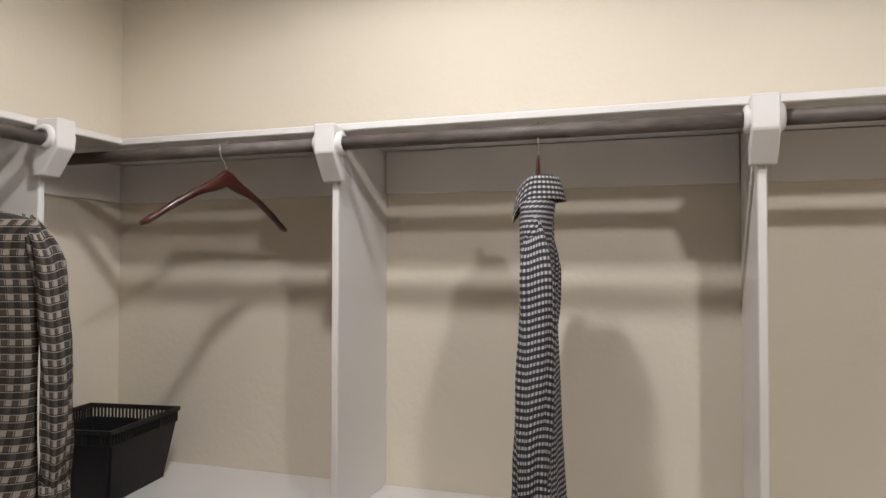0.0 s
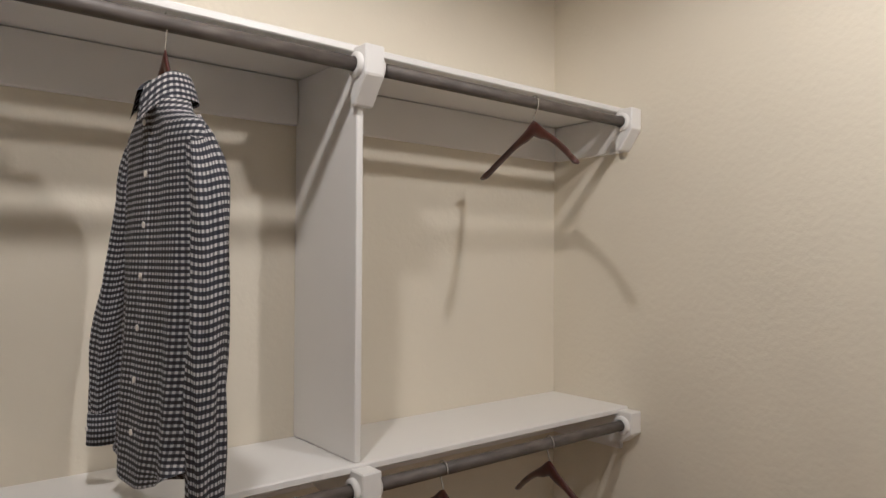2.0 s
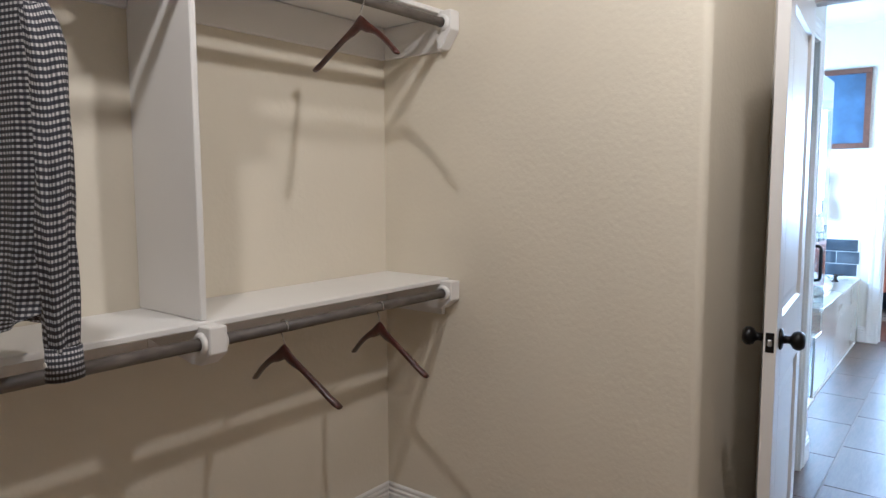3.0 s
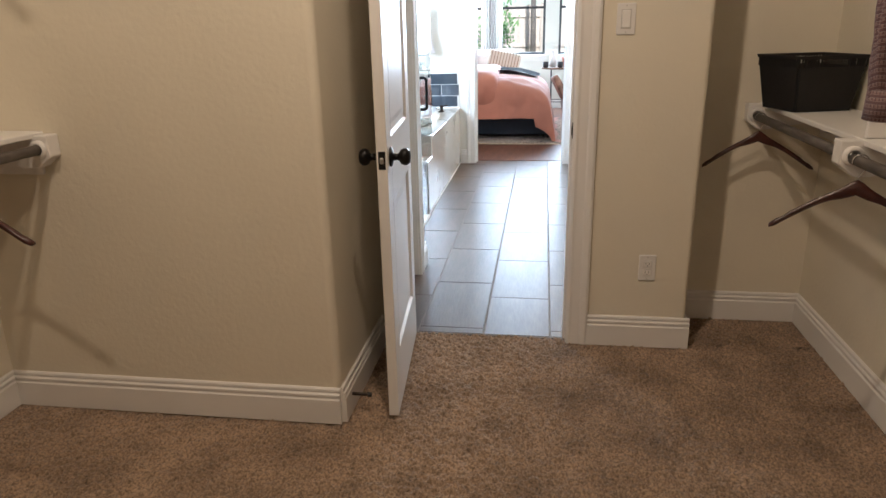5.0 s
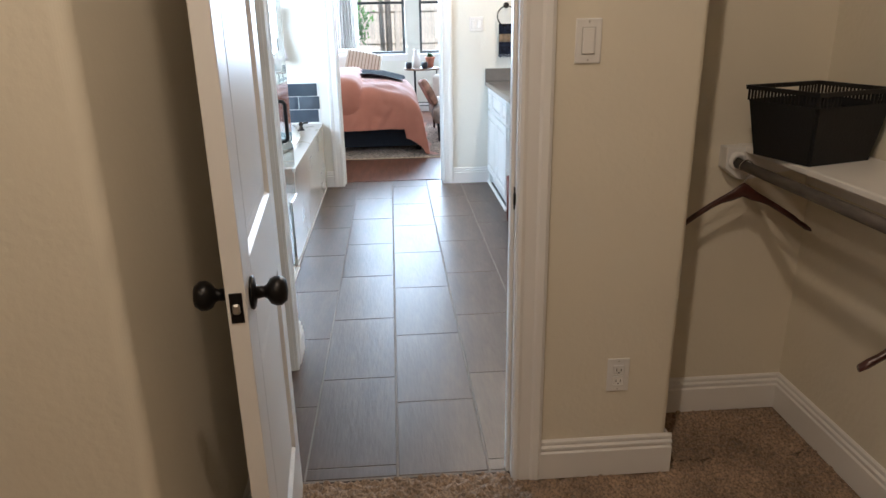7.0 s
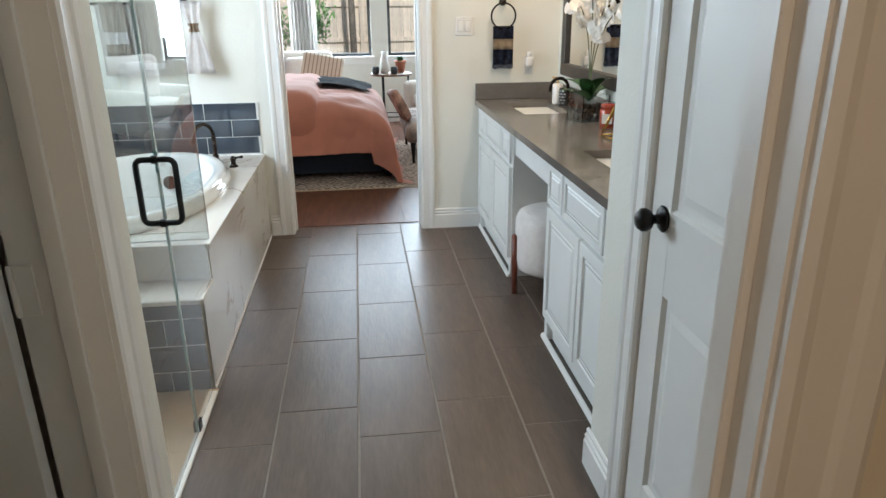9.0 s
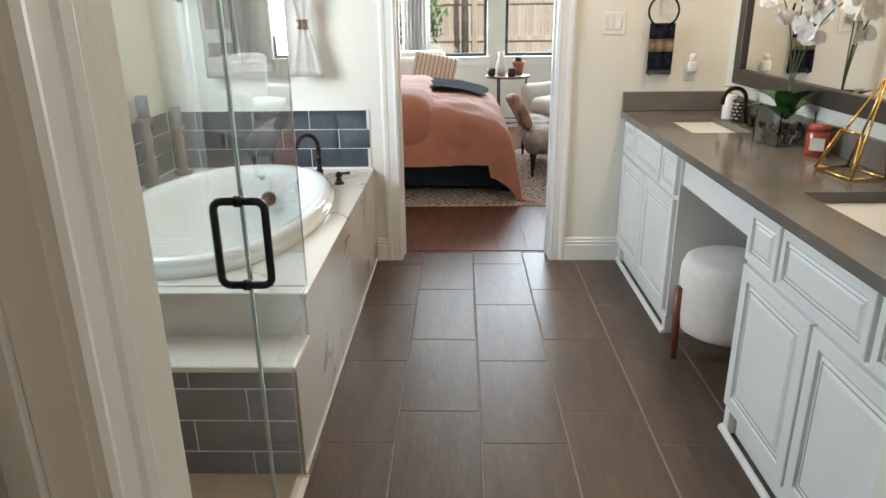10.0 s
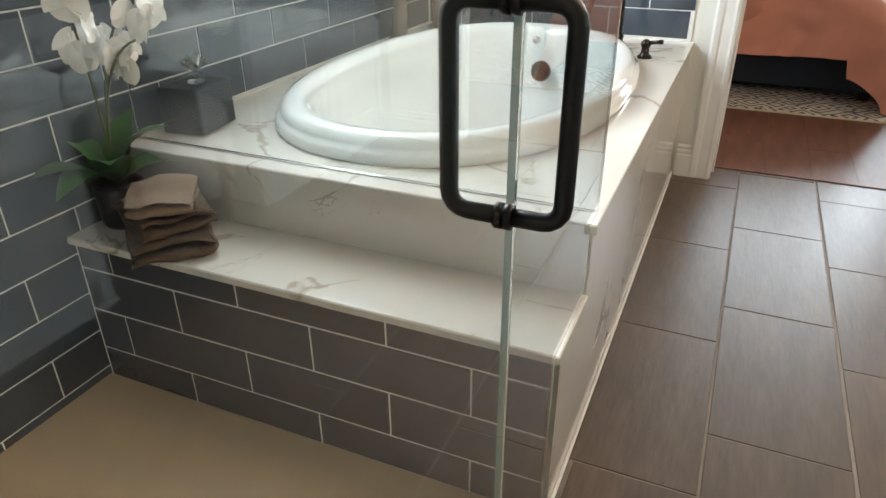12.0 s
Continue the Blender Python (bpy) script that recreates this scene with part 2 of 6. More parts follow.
def box(bm, x0, y0, z0, x1, y1, z1, bevel=0.0, seg=1):
    """Adds a box to bm, with its edges rounded if bevel is given."""
    vs = [bm.verts.new((x, y, z)) for x in (x0, x1) for y in (y0, y1) for z in (z0, z1)]
    fs = [bm.faces.new([vs[i] for i in q]) for q in ((0, 1, 3, 2), (4, 6, 7, 5), (0, 4, 5, 1), (2, 3, 7, 6), (0, 2, 6, 4), (1, 5, 7, 3))]
    if bevel:
        es = list({e for f in fs for e in f.edges})
        bmesh.ops.bevel(bm, geom=es, offset=bevel, segments=seg, affect="EDGES", profile=0.5)
    return fs


def mesh_of(name, bm, material, smooth=False):
    bmesh.ops.recalc_face_normals(bm, faces=bm.faces[:])
    me = bpy.data.meshes.new(name)
    bm.to_mesh(me)
    bm.free()
    for m in material if isinstance(material, (list, tuple)) else [material]:
        me.materials.append(m)
    if smooth:
        for p in me.polygons:
            p.use_smooth = True
    return me


def thing(name, m=None, label="", category="", group="", kind=""):
    ob = new(name)
    ob.empty_display_size = 0.05
    if m is not None:
        ob.matrix_world = m
    return tagged(ob, label, category, group, kind)


def part(name, bm, material, parent=None, label="", smooth=False, m=None):
    ob = new(name, mesh_of(name, bm, material, smooth))
    if parent is not None:
        ob.parent = parent
    if m is not None:
        ob.matrix_basis = m
    return tagged(ob, label)


def B(*boxes, bevel=0.0, seg=1):
    bm = bmesh.new()
    for b in boxes:
        t = bmesh.new()
        box(t, *b, bevel=bevel, seg=seg)
        tmp = bpy.data.meshes.new("tmp")
        t.to_mesh(tmp)
        t.free()
        bm.from_mesh(tmp)
        bpy.data.meshes.remove(tmp)
    return bm


def solid(name, material, *boxes, bevel=0.0, label="", category="", kind="structure", group="", parent=None):
    ob = part(name, B(*boxes, bevel=bevel), material, parent)
    return tagged(ob, label, category, group, kind)


def lathe(profile, seg=32, bm=None, m=None):
    """Turns a profile of (radius, z) round the z axis."""
    bm = bm or bmesh.new()
    rings = []
    for r, z in profile:
        if r < 1e-5:
            rings.append([bm.verts.new((0, 0, z))])
        else:
            rings.append([bm.verts.new((r * math.cos(2 * math.pi * i / seg), r * math.sin(2 * math.pi * i / seg), z)) for i in range(seg)])
    new_v = [v for r in rings for v in r]
    for a, b in zip(rings, rings[1:]):
        for i in range(seg):
            j = (i + 1) % seg
            if len(a) == 1 and len(b) == 1:
                continue
            if len(a) == 1:
                bm.faces.new((a[0], b[i], b[j]))
            elif len(b) == 1:
                bm.faces.new((a[i], a[j], b[0]))
            else:
                bm.faces.new((a[i], a[j], b[j], b[i]))
    if m is not None:
        bmesh.ops.transform(bm, matrix=m, verts=new_v)
    return bm


def tube(points, radius, seg=12, bm=None, closed=False, caps=True):
    """A round bar along points; radius is one number or one for each point."""
    bm = bm or bmesh.new()
    pts = [Vector(p) for p in points]
    n = len(pts)
    rad = radius if isinstance(radius, (list, tuple)) else [radius] * n
    rings, last = [], None
    for i, p in enumerate(pts):
        a = pts[i - 1] if (i or closed) else p
        b = pts[(i + 1) % n] if (i < n - 1 or closed) else p
        d = (b - a).normalized()
        u = last - d * last.dot(d) if last is not None else d.orthogonal()
        u.normalize()
        last = u
        v = d.cross(u)
        rings.append([bm.verts.new(p + rad[i] * (math.cos(2 * math.pi * k / seg) * u + math.sin(2 * math.pi * k / seg) * v)) for k in range(seg)])
    for i in range(n if closed else n - 1):
        a, b = rings[i], rings[(i + 1) % n]
        for k in range(seg):
            j = (k + 1) % seg
            bm.faces.new((a[k], a[j], b[j], b[k]))
    if caps and not closed:
        bm.faces.new(rings[0][::-1])
        bm.faces.new(rings[-1])
    return bm


def arc(c, u, v, r, a0, a1, n=8):
    c, u, v = Vector(c), Vector(u), Vector(v)
    return [c + r * (math.cos(radians(a0 + (a1 - a0) * i / n)) * u + math.sin(radians(a0 + (a1 - a0) * i / n)) * v) for i in range(n + 1)]


def extrude_profile(profile, path_a, path_b, out, up=(0, 0, 1)):
    """A moulding: the profile of (outward, up) pairs swept from path_a to path_b."""
    bm = bmesh.new()
    a, b, out, up = Vector(path_a), Vector(path_b), Vector(out), Vector(up)
    ra = [bm.verts.new(a + o * out + h * up) for o, h in profile]
    rb = [bm.verts.new(b + o * out + h * up) for o, h in profile]
    n = len(profile)
    for i in range(n):
        j = (i + 1) % n
        bm.faces.new((ra[i], ra[j], rb[j], rb[i]))
    bm.faces.new(ra[::-1])
    bm.faces.new(rb)
    return bm


BASE = [(0, 0), (0.018, 0), (0.018, 0.094), (0.012, 0.099), (0.012, 0.103), (0.0155, 0.107), (0.0155, 0.114), (0.008, 0.119), (0.008, 0.122), (0.0105, 0.126), (0.0095, 0.133), (0.004, 0.138), (0, 0.138)]


def baseboard(a, b, out):
    ob = part("baseboard", extrude_profile(BASE, (*a, 0.0), (*b, 0.0), (*out, 0)), M_WHITE)
    return tagged(ob, "white painted moulded baseboard along the wall", "baseboard", "", "structure")


CASING = [(0, 0), (0.012, 0), (0.016, 0.010), (0.013, 0.020), (0.013, 0.052), (0.017, 0.060), (0.019, 0.078), (0.014, 0.088), (0, 0.088)]


def casing(name, a, b, out, side):
    """Door casing: profile runs across 'side' from the opening outwards."""
    ob = part(name, extrude_profile(CASING, a, b, out, side), M_WHITE)
    return tagged(ob, "white painted moulded door casing", "door casing", "", "structure")

# structure ----------------------------------------------------------------
# closet x -1.75..1.26 (recess to 1.99), y -1.305..1.86; hall x 2.11..2.9; bath x 2.11..6.08; bedroom x 6.24..10.9
CN, CS, CW, CE = 1.86, -1.305, -1.75, 1.25
H1, H2, H3 = 2.75, 2.75, 3.0
RB = 0.575      # south face of the closet's bump-out beside the door
DW0, DW1 = 1.985, 2.05    # wall of the closet door
DO0, DO1 = -0.232, 0.475  # its opening
FW0, FW1 = 6.08, 6.235    # wall to the bedroom
BO0, BO1 = -0.318, 0.555    # its opening
DH = 2.04

solid("wall_north", M_WALL, (CW - 0.1, CN, 0, CE, CN + 0.1, H1), label="cream orange-peel textured closet wall", category="wall")
solid("wall_west", M_WALL, (CW - 0.1, CS - 0.1, 0, CW, CN, H1), label="cream orange-peel textured closet wall", category="wall")
solid("wall_south", M_WALL, (CW, CS - 0.1, 0, 2.44, CS, H1), label="cream orange-peel textured closet wall", category="wall")
def rounded_wall(name, b, corner, r, label):
    """A wall block whose upright edge at the corner (x, y) is a bullnose of radius r."""
    bm = bmesh.new()
    box(bm, *b)
    es = [e for e in bm.edges if all(abs(v.co.x - corner[0]) < 1e-4 and abs(v.co.y - corner[1]) < 1e-4 for v in e.verts)]
    bmesh.ops.bevel(bm, geom=es, offset=r, segments=10, affect="EDGES", profile=0.5)
    return tagged(part(name, bm, M_WALL), label, "wall", "", "structure")


rounded_wall("wall_bump_out", (CE, RB, 0, DW0, CN + 0.1, H1), (CE, RB), 0.028, "cream closet wall with rounded outside corner")
rounded_wall("wall_door_end", (DW0, -0.737, 0, DW1, -0.64, H1), (DW0, -0.737), 0.02, "cream rounded end of the wall beside the doorway")
solid("wall_door", M_WALL, (DW0, DO1 + 0.02, 0, DW1, RB + 0.01, H1), (DW0, -0.64, 0, DW1, DO0 - 0.02, H1), (DW0, DO0 - 0.02, DH + 0.02, DW1, DO1 + 0.02, H1), (DW1, -0.737, 0, 2.32, -0.60, H1),
      label="cream wall round the closet doorway", category="wall")
solid("wall_recess_east", M_WALL, (2.32, CS, 0, 2.44, -0.70, H1), label="cream closet wall at the end of the recess", category="wall")
solid("closet_floor", M_CARPET, (CW - 0.1, CS - 0.1, -0.1, 2.02, CN + 0.1, -0.012), (2.02, CS - 0.1, -0.1, 2.44, -0.72, -0.012), label="beige cut pile carpet", category="carpet")
solid("ceiling_closet", M_CEIL, (CW - 0.1, CS - 0.1, H1, DW1, CN + 0.1, H1 + 0.1), (DW1, CS - 0.1, H1, 2.44, -0.6, H1 + 0.1), label="pale textured ceiling", category="ceiling")

# bathroom shell
BN, BS = 1.885, -1.25
HL, HR = 0.565, -0.632
JX = 2.77     # far jamb of the side closet's opening
EX = 2.965     # end of the hall's north wall
solid("wall_hall_north", M_BATHWALL, (JX + 0.015, HL, 0, EX, 0.71, H2), (2.045, HL, DH + 0.02, JX + 0.015, 0.71, H2), (2.045, HL, 0, 2.14, 0.71, H2), (EX - 0.1, 0.71, 0, EX, BN, H2), label="cream hall wall beside the shower", category="wall")
solid("wall_side_closet", M_BATHWALL, (2.0, 1.56, 0, EX - 0.1, 1.62, H2), (1.99, 0.71, 0, 2.05, 1.56, H2), label="cream wall inside the side closet", category="wall")
WE, WD0, WD1 = 3.39, 2.447, 3.098
solid("wall_hall_south", M_BATHWALL, (2.045, HR - 0.11, DH + 0.02, WE, HR, H2), (WD1 + 0.02, HR - 0.11, 0, WE, HR, DH + 0.02), (2.045, HR - 0.11, 0, WD0 - 0.02, HR, DH + 0.02), (WE - 0.1, BS, 0, WE, HR - 0.11, H2),
      label="cream hall wall round the toilet room door", category="wall")
solid("wall_bath_south", M_BATHWALL, (WE - 0.1, BS - 0.1, 0, FW0, BS, H2), label="cream wall behind the vanity", category="wall")
W0, W1, WZ0, WZ1 = 4.56, 5.56, 1.10, 2.2   # window over the tub
solid("wall_bath_north", M_BATHWALL, (2.90, BN, 0, W0, BN + 0.14, H2), (W1, BN, 0, FW0, BN + 0.14, H2), (W0, BN, 0, W1, BN + 0.14, WZ0), (W0, BN, WZ1, W1, BN + 0.14, H2), label="cream wall with the tub window", category="wall")
solid("wall_bedroom", M_BATHWALL, (FW0, BO1 + 0.02, 0, FW1, BN + 0.14, H3), (FW0, BS - 0.1, 0, FW1, BO0 - 0.02, H3), (FW0, BO0 - 0.02, DH + 0.02, FW1, BO1 + 0.02, H3), label="cream wall between bath and bedroom", category="wall")
solid("ceiling_bath", M_CEIL, (2.04, BS - 0.1, H2, FW0, BN + 0.14, H2 + 0.1), label="pale ceiling", category="ceiling")
solid("bath_floor", M_GROUT, (2.02, -0.70, -0.1, FW1 + 0.01, 0.70, -0.002), (4.07, 0.70, -0.1, FW1, 0.72, -0.002), (3.36, BS, -0.1, FW1, -0.70, -0.002), (2.02, 0.70, -0.1, EX - 0.1, 1.56, -0.002), (4.08, 0.72, -0.1, FW0, BN, -0.002), label="grey grout bed under the floor tiles", category="floor")

# bedroom shell
RX, RN, RS = 10.9, 3.6, -3.2
solid("bedroom_floor", M_WOODFLOOR, (FW1 + 0.01, RS, -0.1, RX, RN, -0.006), label="brown wood plank floor", category="floor")
solid("ceiling_bedroom", M_CEIL, (FW1, RS - 0.1, H3, RX + 0.16, RN + 0.1, H3 + 0.1), label="white ceiling", category="ceiling")
solid("wall_bedroom_sides", M_BATHWALL, (FW1, RN, 0, RX, RN + 0.1, H3), (FW1, RS - 0.1, 0, RX, RS, H3), (FW1 - 0.1, BN + 0.14, 0, FW1, RN, H3), (FW1 - 0.1, RS, 0, FW1, BS - 0.1, H3), label="cream bedroom walls", category="wall")
WINS = [(-1.09, -0.34), (-0.12, 0.63), (0.86, 1.62)]
WB, WT = 0.865, 2.55
segs, y = [], RS - 0.1
for a, b in WINS:
    segs += [(RX, y, 0, RX + 0.16, a, H3), (RX, a, 0, RX + 0.16, b, WB), (RX, a, WT, RX + 0.16, b, H3)]
    y = b
segs.append((RX, y, 0, RX + 0.16, RN + 0.1, H3))
solid("wall_windows", M_BATHWALL, *segs, label="cream bedroom wall with tall windows", category="wall")
solid("ground", M_GRASS, (RX + 0.3, -40, -0.3, 60, 40, -0.2), (2.4, 2.2, -0.3, RX + 0.3, 40, -0.2), label="green lawn outside the windows", category="lawn")


# shower floor and closing faces
solid("shower_floor", M_SHOWERFLOOR, (EX, 0.701, -0.1, 4.06, BN, 0.005), label="beige shower floor", category="shower floor")
solid("linen_ceiling_fill", M_CEIL, (1.99, 0.71, H2 - 0.02, EX - 0.1, 1.62, H2), label="pale ceiling of the side closet", category="ceiling")

# baseboards
for a, b, o in (((CW, CN), (CE, CN), (0, -1)), ((CE, RB), (CE, CN), (-1, 0)), ((CE - 0.0, RB), (DW0 - 0.09, RB), (0, -1)), ((CW, CS), (CW, CN), (1, 0)), ((CW, CS), (2.32, CS), (0, 1)),
                ((2.32, CS), (2.32, -0.737), (-1, 0)), ((DW0, -0.753), (DW0, DO0 - 0.09), (-1, 0)), ((DW0 - 0.0, -0.737), (2.32, -0.737), (0, -1)),
                ((FW0, BO1 + 0.09), (FW0, 0.705), (-1, 0)), ((FW0, -0.735), (FW0, BO0 - 0.09), (-1, 0)), ((JX + 0.094, HL), (EX + 0.016, HL), (0, -1)), ((EX, HL), (EX, 0.70), (1, 0)),
                ((WD1 + 0.094, HR), (WE + 0.016, HR), (0, 1)), ((WE, -0.735), (WE, HR), (1, 0)), ((RX, RS), (RX, RN), (-1, 0)), ((FW1, RS), (FW1, BO0 - 0.09), (1, 0)), ((FW1, BO1 + 0.09), (FW1, RN), (1, 0)), ((FW1, RN), (RX, RN), (0, -1))):
    baseboard(a, b, o)


def door_frame(name, axis, x0, x1, y0, y1, faces):
    """Jambs and head of an opening in a wall that spans x0..x1 (axis x: the wall faces x) and casing on the given faces."""
    t = thing(name, None, "white painted door frame with moulded casing", "door frame", "", "structure")
    if axis == "x":
        part("jamb", B((x0 - 0.002, y0 - 0.02, 0, x1 + 0.002, y0, DH)), M_WHITE, t)
        part("jamb", B((x0 - 0.002, y1, 0, x1 + 0.002, y1 + 0.02, DH)), M_WHITE, t)
        part("head", B((x0 - 0.002, y0 - 0.02, DH, x1 + 0.002, y1 + 0.02, DH + 0.02)), M_WHITE, t)
        xm = (x0 + x1) / 2
        part("stop", B((xm, y0, 0, xm + 0.035, y0 + 0.011, DH), bevel=0.002), M_WHITE, t)
        part("stop", B((xm, y1 - 0.011, 0, xm + 0.035, y1, DH), bevel=0.002), M_WHITE, t)
        for xf, o in faces:
            part("casing", extrude_profile(CASING, (xf, y0 - 0.004, 0), (xf, y0 - 0.004, DH + 0.09), (o, 0, 0), (0, -1, 0)), M_WHITE, t)
            part("casing", extrude_profile(CASING, (xf, y1 + 0.004, 0), (xf, y1 + 0.004, DH + 0.09), (o, 0, 0), (0, 1, 0)), M_WHITE, t)
            part("casing", extrude_profile(CASING, (xf, y0, DH + 0.004), (xf, y1, DH + 0.004), (o, 0, 0), (0, 0, 1)), M_WHITE, t)
    else:
        part("jamb", B((x0 - 0.02, y0 - 0.002, 0, x0, y1 + 0.002, DH)), M_WHITE, t)
        part("jamb", B((x1, y0 - 0.002, 0, x1 + 0.02, y1 + 0.002, DH)), M_WHITE, t)
        part("head", B((x0 - 0.02, y0 - 0.002, DH, x1 + 0.02, y1 + 0.002, DH + 0.02)), M_WHITE, t)
        for yf, o in faces:
            part("casing", extrude_profile(CASING, (x0 - 0.004, yf, 0), (x0 - 0.004, yf, DH + 0.09), (0, o, 0), (-1, 0, 0)), M_WHITE, t)
            part("casing", extrude_profile(CASING, (x1 + 0.004, yf, 0), (x1 + 0.004, yf, DH + 0.09), (0, o, 0), (1, 0, 0)), M_WHITE, t)
            part("casing", extrude_profile(CASING, (x0, yf, DH + 0.004), (x1, yf, DH + 0.004), (0, o, 0), (0, 0, 1)), M_WHITE, t)
    return t


door_frame("door_frame_closet", "x", DW0, DW1, DO0, DO1, ((DW0 - 0.002, -1),))
door_frame("door_frame_bedroom", "x", FW0, FW1, BO0, BO1, ((FW0 - 0.002, -1), (FW1 + 0.002, 1)))
fr = door_frame("door_frame_side_closet", "y", 2.14 + 0.02, JX, HL, 0.71, ((HL - 0.002, -1),))
part("stop", B((JX - 0.011, HL + 0.045, 0, JX, HL + 0.080, DH), bevel=0.002), M_WHITE, fr)
part("hinge", B((JX - 0.003, 0.672, 0.93, JX, 0.712, 1.03), (JX - 0.010, 0.706, 0.93, JX - 0.001, 0.716, 1.03), bevel=0.002), M_WHITE, fr)
door_frame("door_frame_toilet_room", "y", WD0, WD1, HR - 0.11, HR, ((HR + 0.002, 1),))


def panel_door(name, w, h, m, label, knob_sides=(1, -1), latch=True, kz=0.93):
    """A two-panel moulded door: hinge at local x 0, latch edge at x w, thickness along y, with a black knob set."""
    t = thing(name, m, label, "door", "", "structure")
    th = 0.035
    st, rail_t, rail_m, rail_b = 0.105, 0.12, 0.21, 0.22
    zm = 0.78
    part("stile", B((0, 0, 0, st, th, h), bevel=0.0015), M_WHITE, t)
    part("stile", B((w - st, 0, 0, w, th, h), bevel=0.0015), M_WHITE, t)
    part("rail", B((st, 0, 0, w - st, th, rail_b)), M_WHITE, t)
    part("rail", B((st, 0, zm, w - st, th, zm + rail_m)), M_WHITE, t)
    part("rail", B((st, 0, h - rail_t, w - st, th, h)), M_WHITE, t)
    for z0, z1 in ((rail_b, zm), (zm + rail_m, h - rail_t)):
        bm = bmesh.new()
        for s in (0, 1):
            y_out, y_in, y_mid = (0, 0.011, 0.006) if s == 0 else (th, th - 0.011, th - 0.006)
            rings = []
            for ins, yy in ((0, y_out), (0.008, y_in), (0.030, y_in), (0.052, y_mid), (0.055, y_mid)):
                rings.append([bm.verts.new(p) for p in ((st + ins, yy, z0 + ins), (w - st - ins, yy, z0 + ins), (w - st - ins, yy, z1 - ins), (st + ins, yy, z1 - ins))])
            for a, b in zip(rings, rings[1:]):
                for i in range(4):
                    bm.faces.new((a[i], a[(i + 1) % 4], b[(i + 1) % 4], b[i]))
            bm.faces.new(rings[-1])
        part("panel", bm, M_WHITE, t)
    kx = w - 0.070
    knob = [(0.0, 0.0), (0.031, 0.0), (0.033, 0.004), (0.028, 0.008), (0.013, 0.011), (0.011, 0.024), (0.014, 0.030), (0.024, 0.036), (0.0285, 0.046), (0.028, 0.056), (0.020, 0.066), (0.0, 0.069)]
    for s in knob_sides:
        mm = pose(kx, th if s > 0 else 0, kz, -90 if s > 0 else 90)
        part("knob", lathe(knob, 28), M_BLACK, t, "black round door knob", True, mm)
    if latch:
        lp = part("latch_plate", B((w, 0.006, kz - 0.029, w + 0.002, th - 0.006, kz + 0.029), bevel=0.0008), M_BLACK, t, "black latch plate")
        part("latch_bolt", B((w + 0.002, 0.011, kz - 0.010, w + 0.010, th - 0.011, kz + 0.010), bevel=0.003), M_STEEL, lp)
    return t


# the closet door stands open along the bump-out; hinge at (1.995, 0.47)
ang = math.degrees(math.atan2(0.412 - 0.473, 1.290 - 1.988))
panel_door("door_closet", 0.70, 2.02, pose(1.988, 0.473, 0.012, 0, 0, ang), "open white two-panel door with black knob", (1, -1))
panel_door("door_toilet_room", WD1 - WD0 - 0.006, 2.02, pose(WD0 + 0.003, HR - 0.037, 0.012), "closed white two-panel door with black knob", (1,), False, 0.965)
panel_door("door_side_closet", 0.58, 2.02, pose(JX - 0.006, 0.722, 0.012, 0, 0, 92), "white door of the side closet, open inwards", (), False)
t = thing("strike_plate", pose(0, 0, 0), "black strike plate in the door jamb", "strike plate")
part("plate", B((DW0 + 0.02, DO0, 0.90, DW0 + 0.055, DO0 + 0.003, 0.965), bevel=0.001), M_BLACK, t)
part("lip", B((DW0 + 0.012, DO0 - 0.001, 0.915, DW0 + 0.022, DO0 + 0.006, 0.95), bevel=0.002), M_BLACK, t)
t = thing("hinge_pin_door_stop", None, "dark spring door stop on the baseboard", "door stop")
part("spring", tube([(1.33, RB - 0.016, 0.07), (1.33, RB - 0.075, 0.07)], 0.006, 10), M_BRONZE, t)
part("tip", tube([(1.33, RB - 0.075, 0.07), (1.33, RB - 0.09, 0.07)], 0.009, 10), M_BLACK, t)


def wall_plate(name, m, gangs, outlet=False, label=""):
    """Cover plate in local x-z, facing -y."""
    t = thing(name, m, label, "light switch" if not outlet else "power outlet")
    w = 0.070 + 0.046 * (gangs - 1)
    part("cover_plate", B((-w / 2, -0.006, -0.057, w / 2, 0, 0.057), bevel=0.003, seg=2), M_WHITE, t)
    for g in range(gangs):
        x = (g - (gangs - 1) / 2) * 0.046
        if outlet:
            for z in (-0.019, 0.019):
                o = part("socket", B((x - 0.017, -0.009, z - 0.0145, x + 0.017, -0.006, z + 0.0145), bevel=0.004, seg=2), M_WHITE, t)
                part("slot", B((x - 0.008, -0.0094, z - 0.004, x - 0.006, -0.0088, z + 0.006)), M_BLACK, o)
                part("slot", B((x + 0.006, -0.0094, z - 0.004, x + 0.008, -0.0088, z + 0.005)), M_BLACK, o)
                part("slot", B((x - 0.002, -0.0094, z - 0.011, x + 0.002, -0.0088, z - 0.007)), M_BLACK, o)
        else:
            part("rocker", B((x - 0.0165, -0.011, -0.033, x + 0.0165, -0.006, 0.033), bevel=0.003), M_WHITE, t)
            part("rocker_gap", B((x - 0.0185, -0.0066, -0.035, x + 0.0185, -0.0058, 0.035)), M_PLATEGAP, t)
    for z in (-0.048, 0.048):
        part("screw", lathe([(0.0028, 0), (0.0028, 0.001), (0, 0.0012)], 10, None, pose(0, -0.006, z, 90)), M_STEEL, t)
    return t


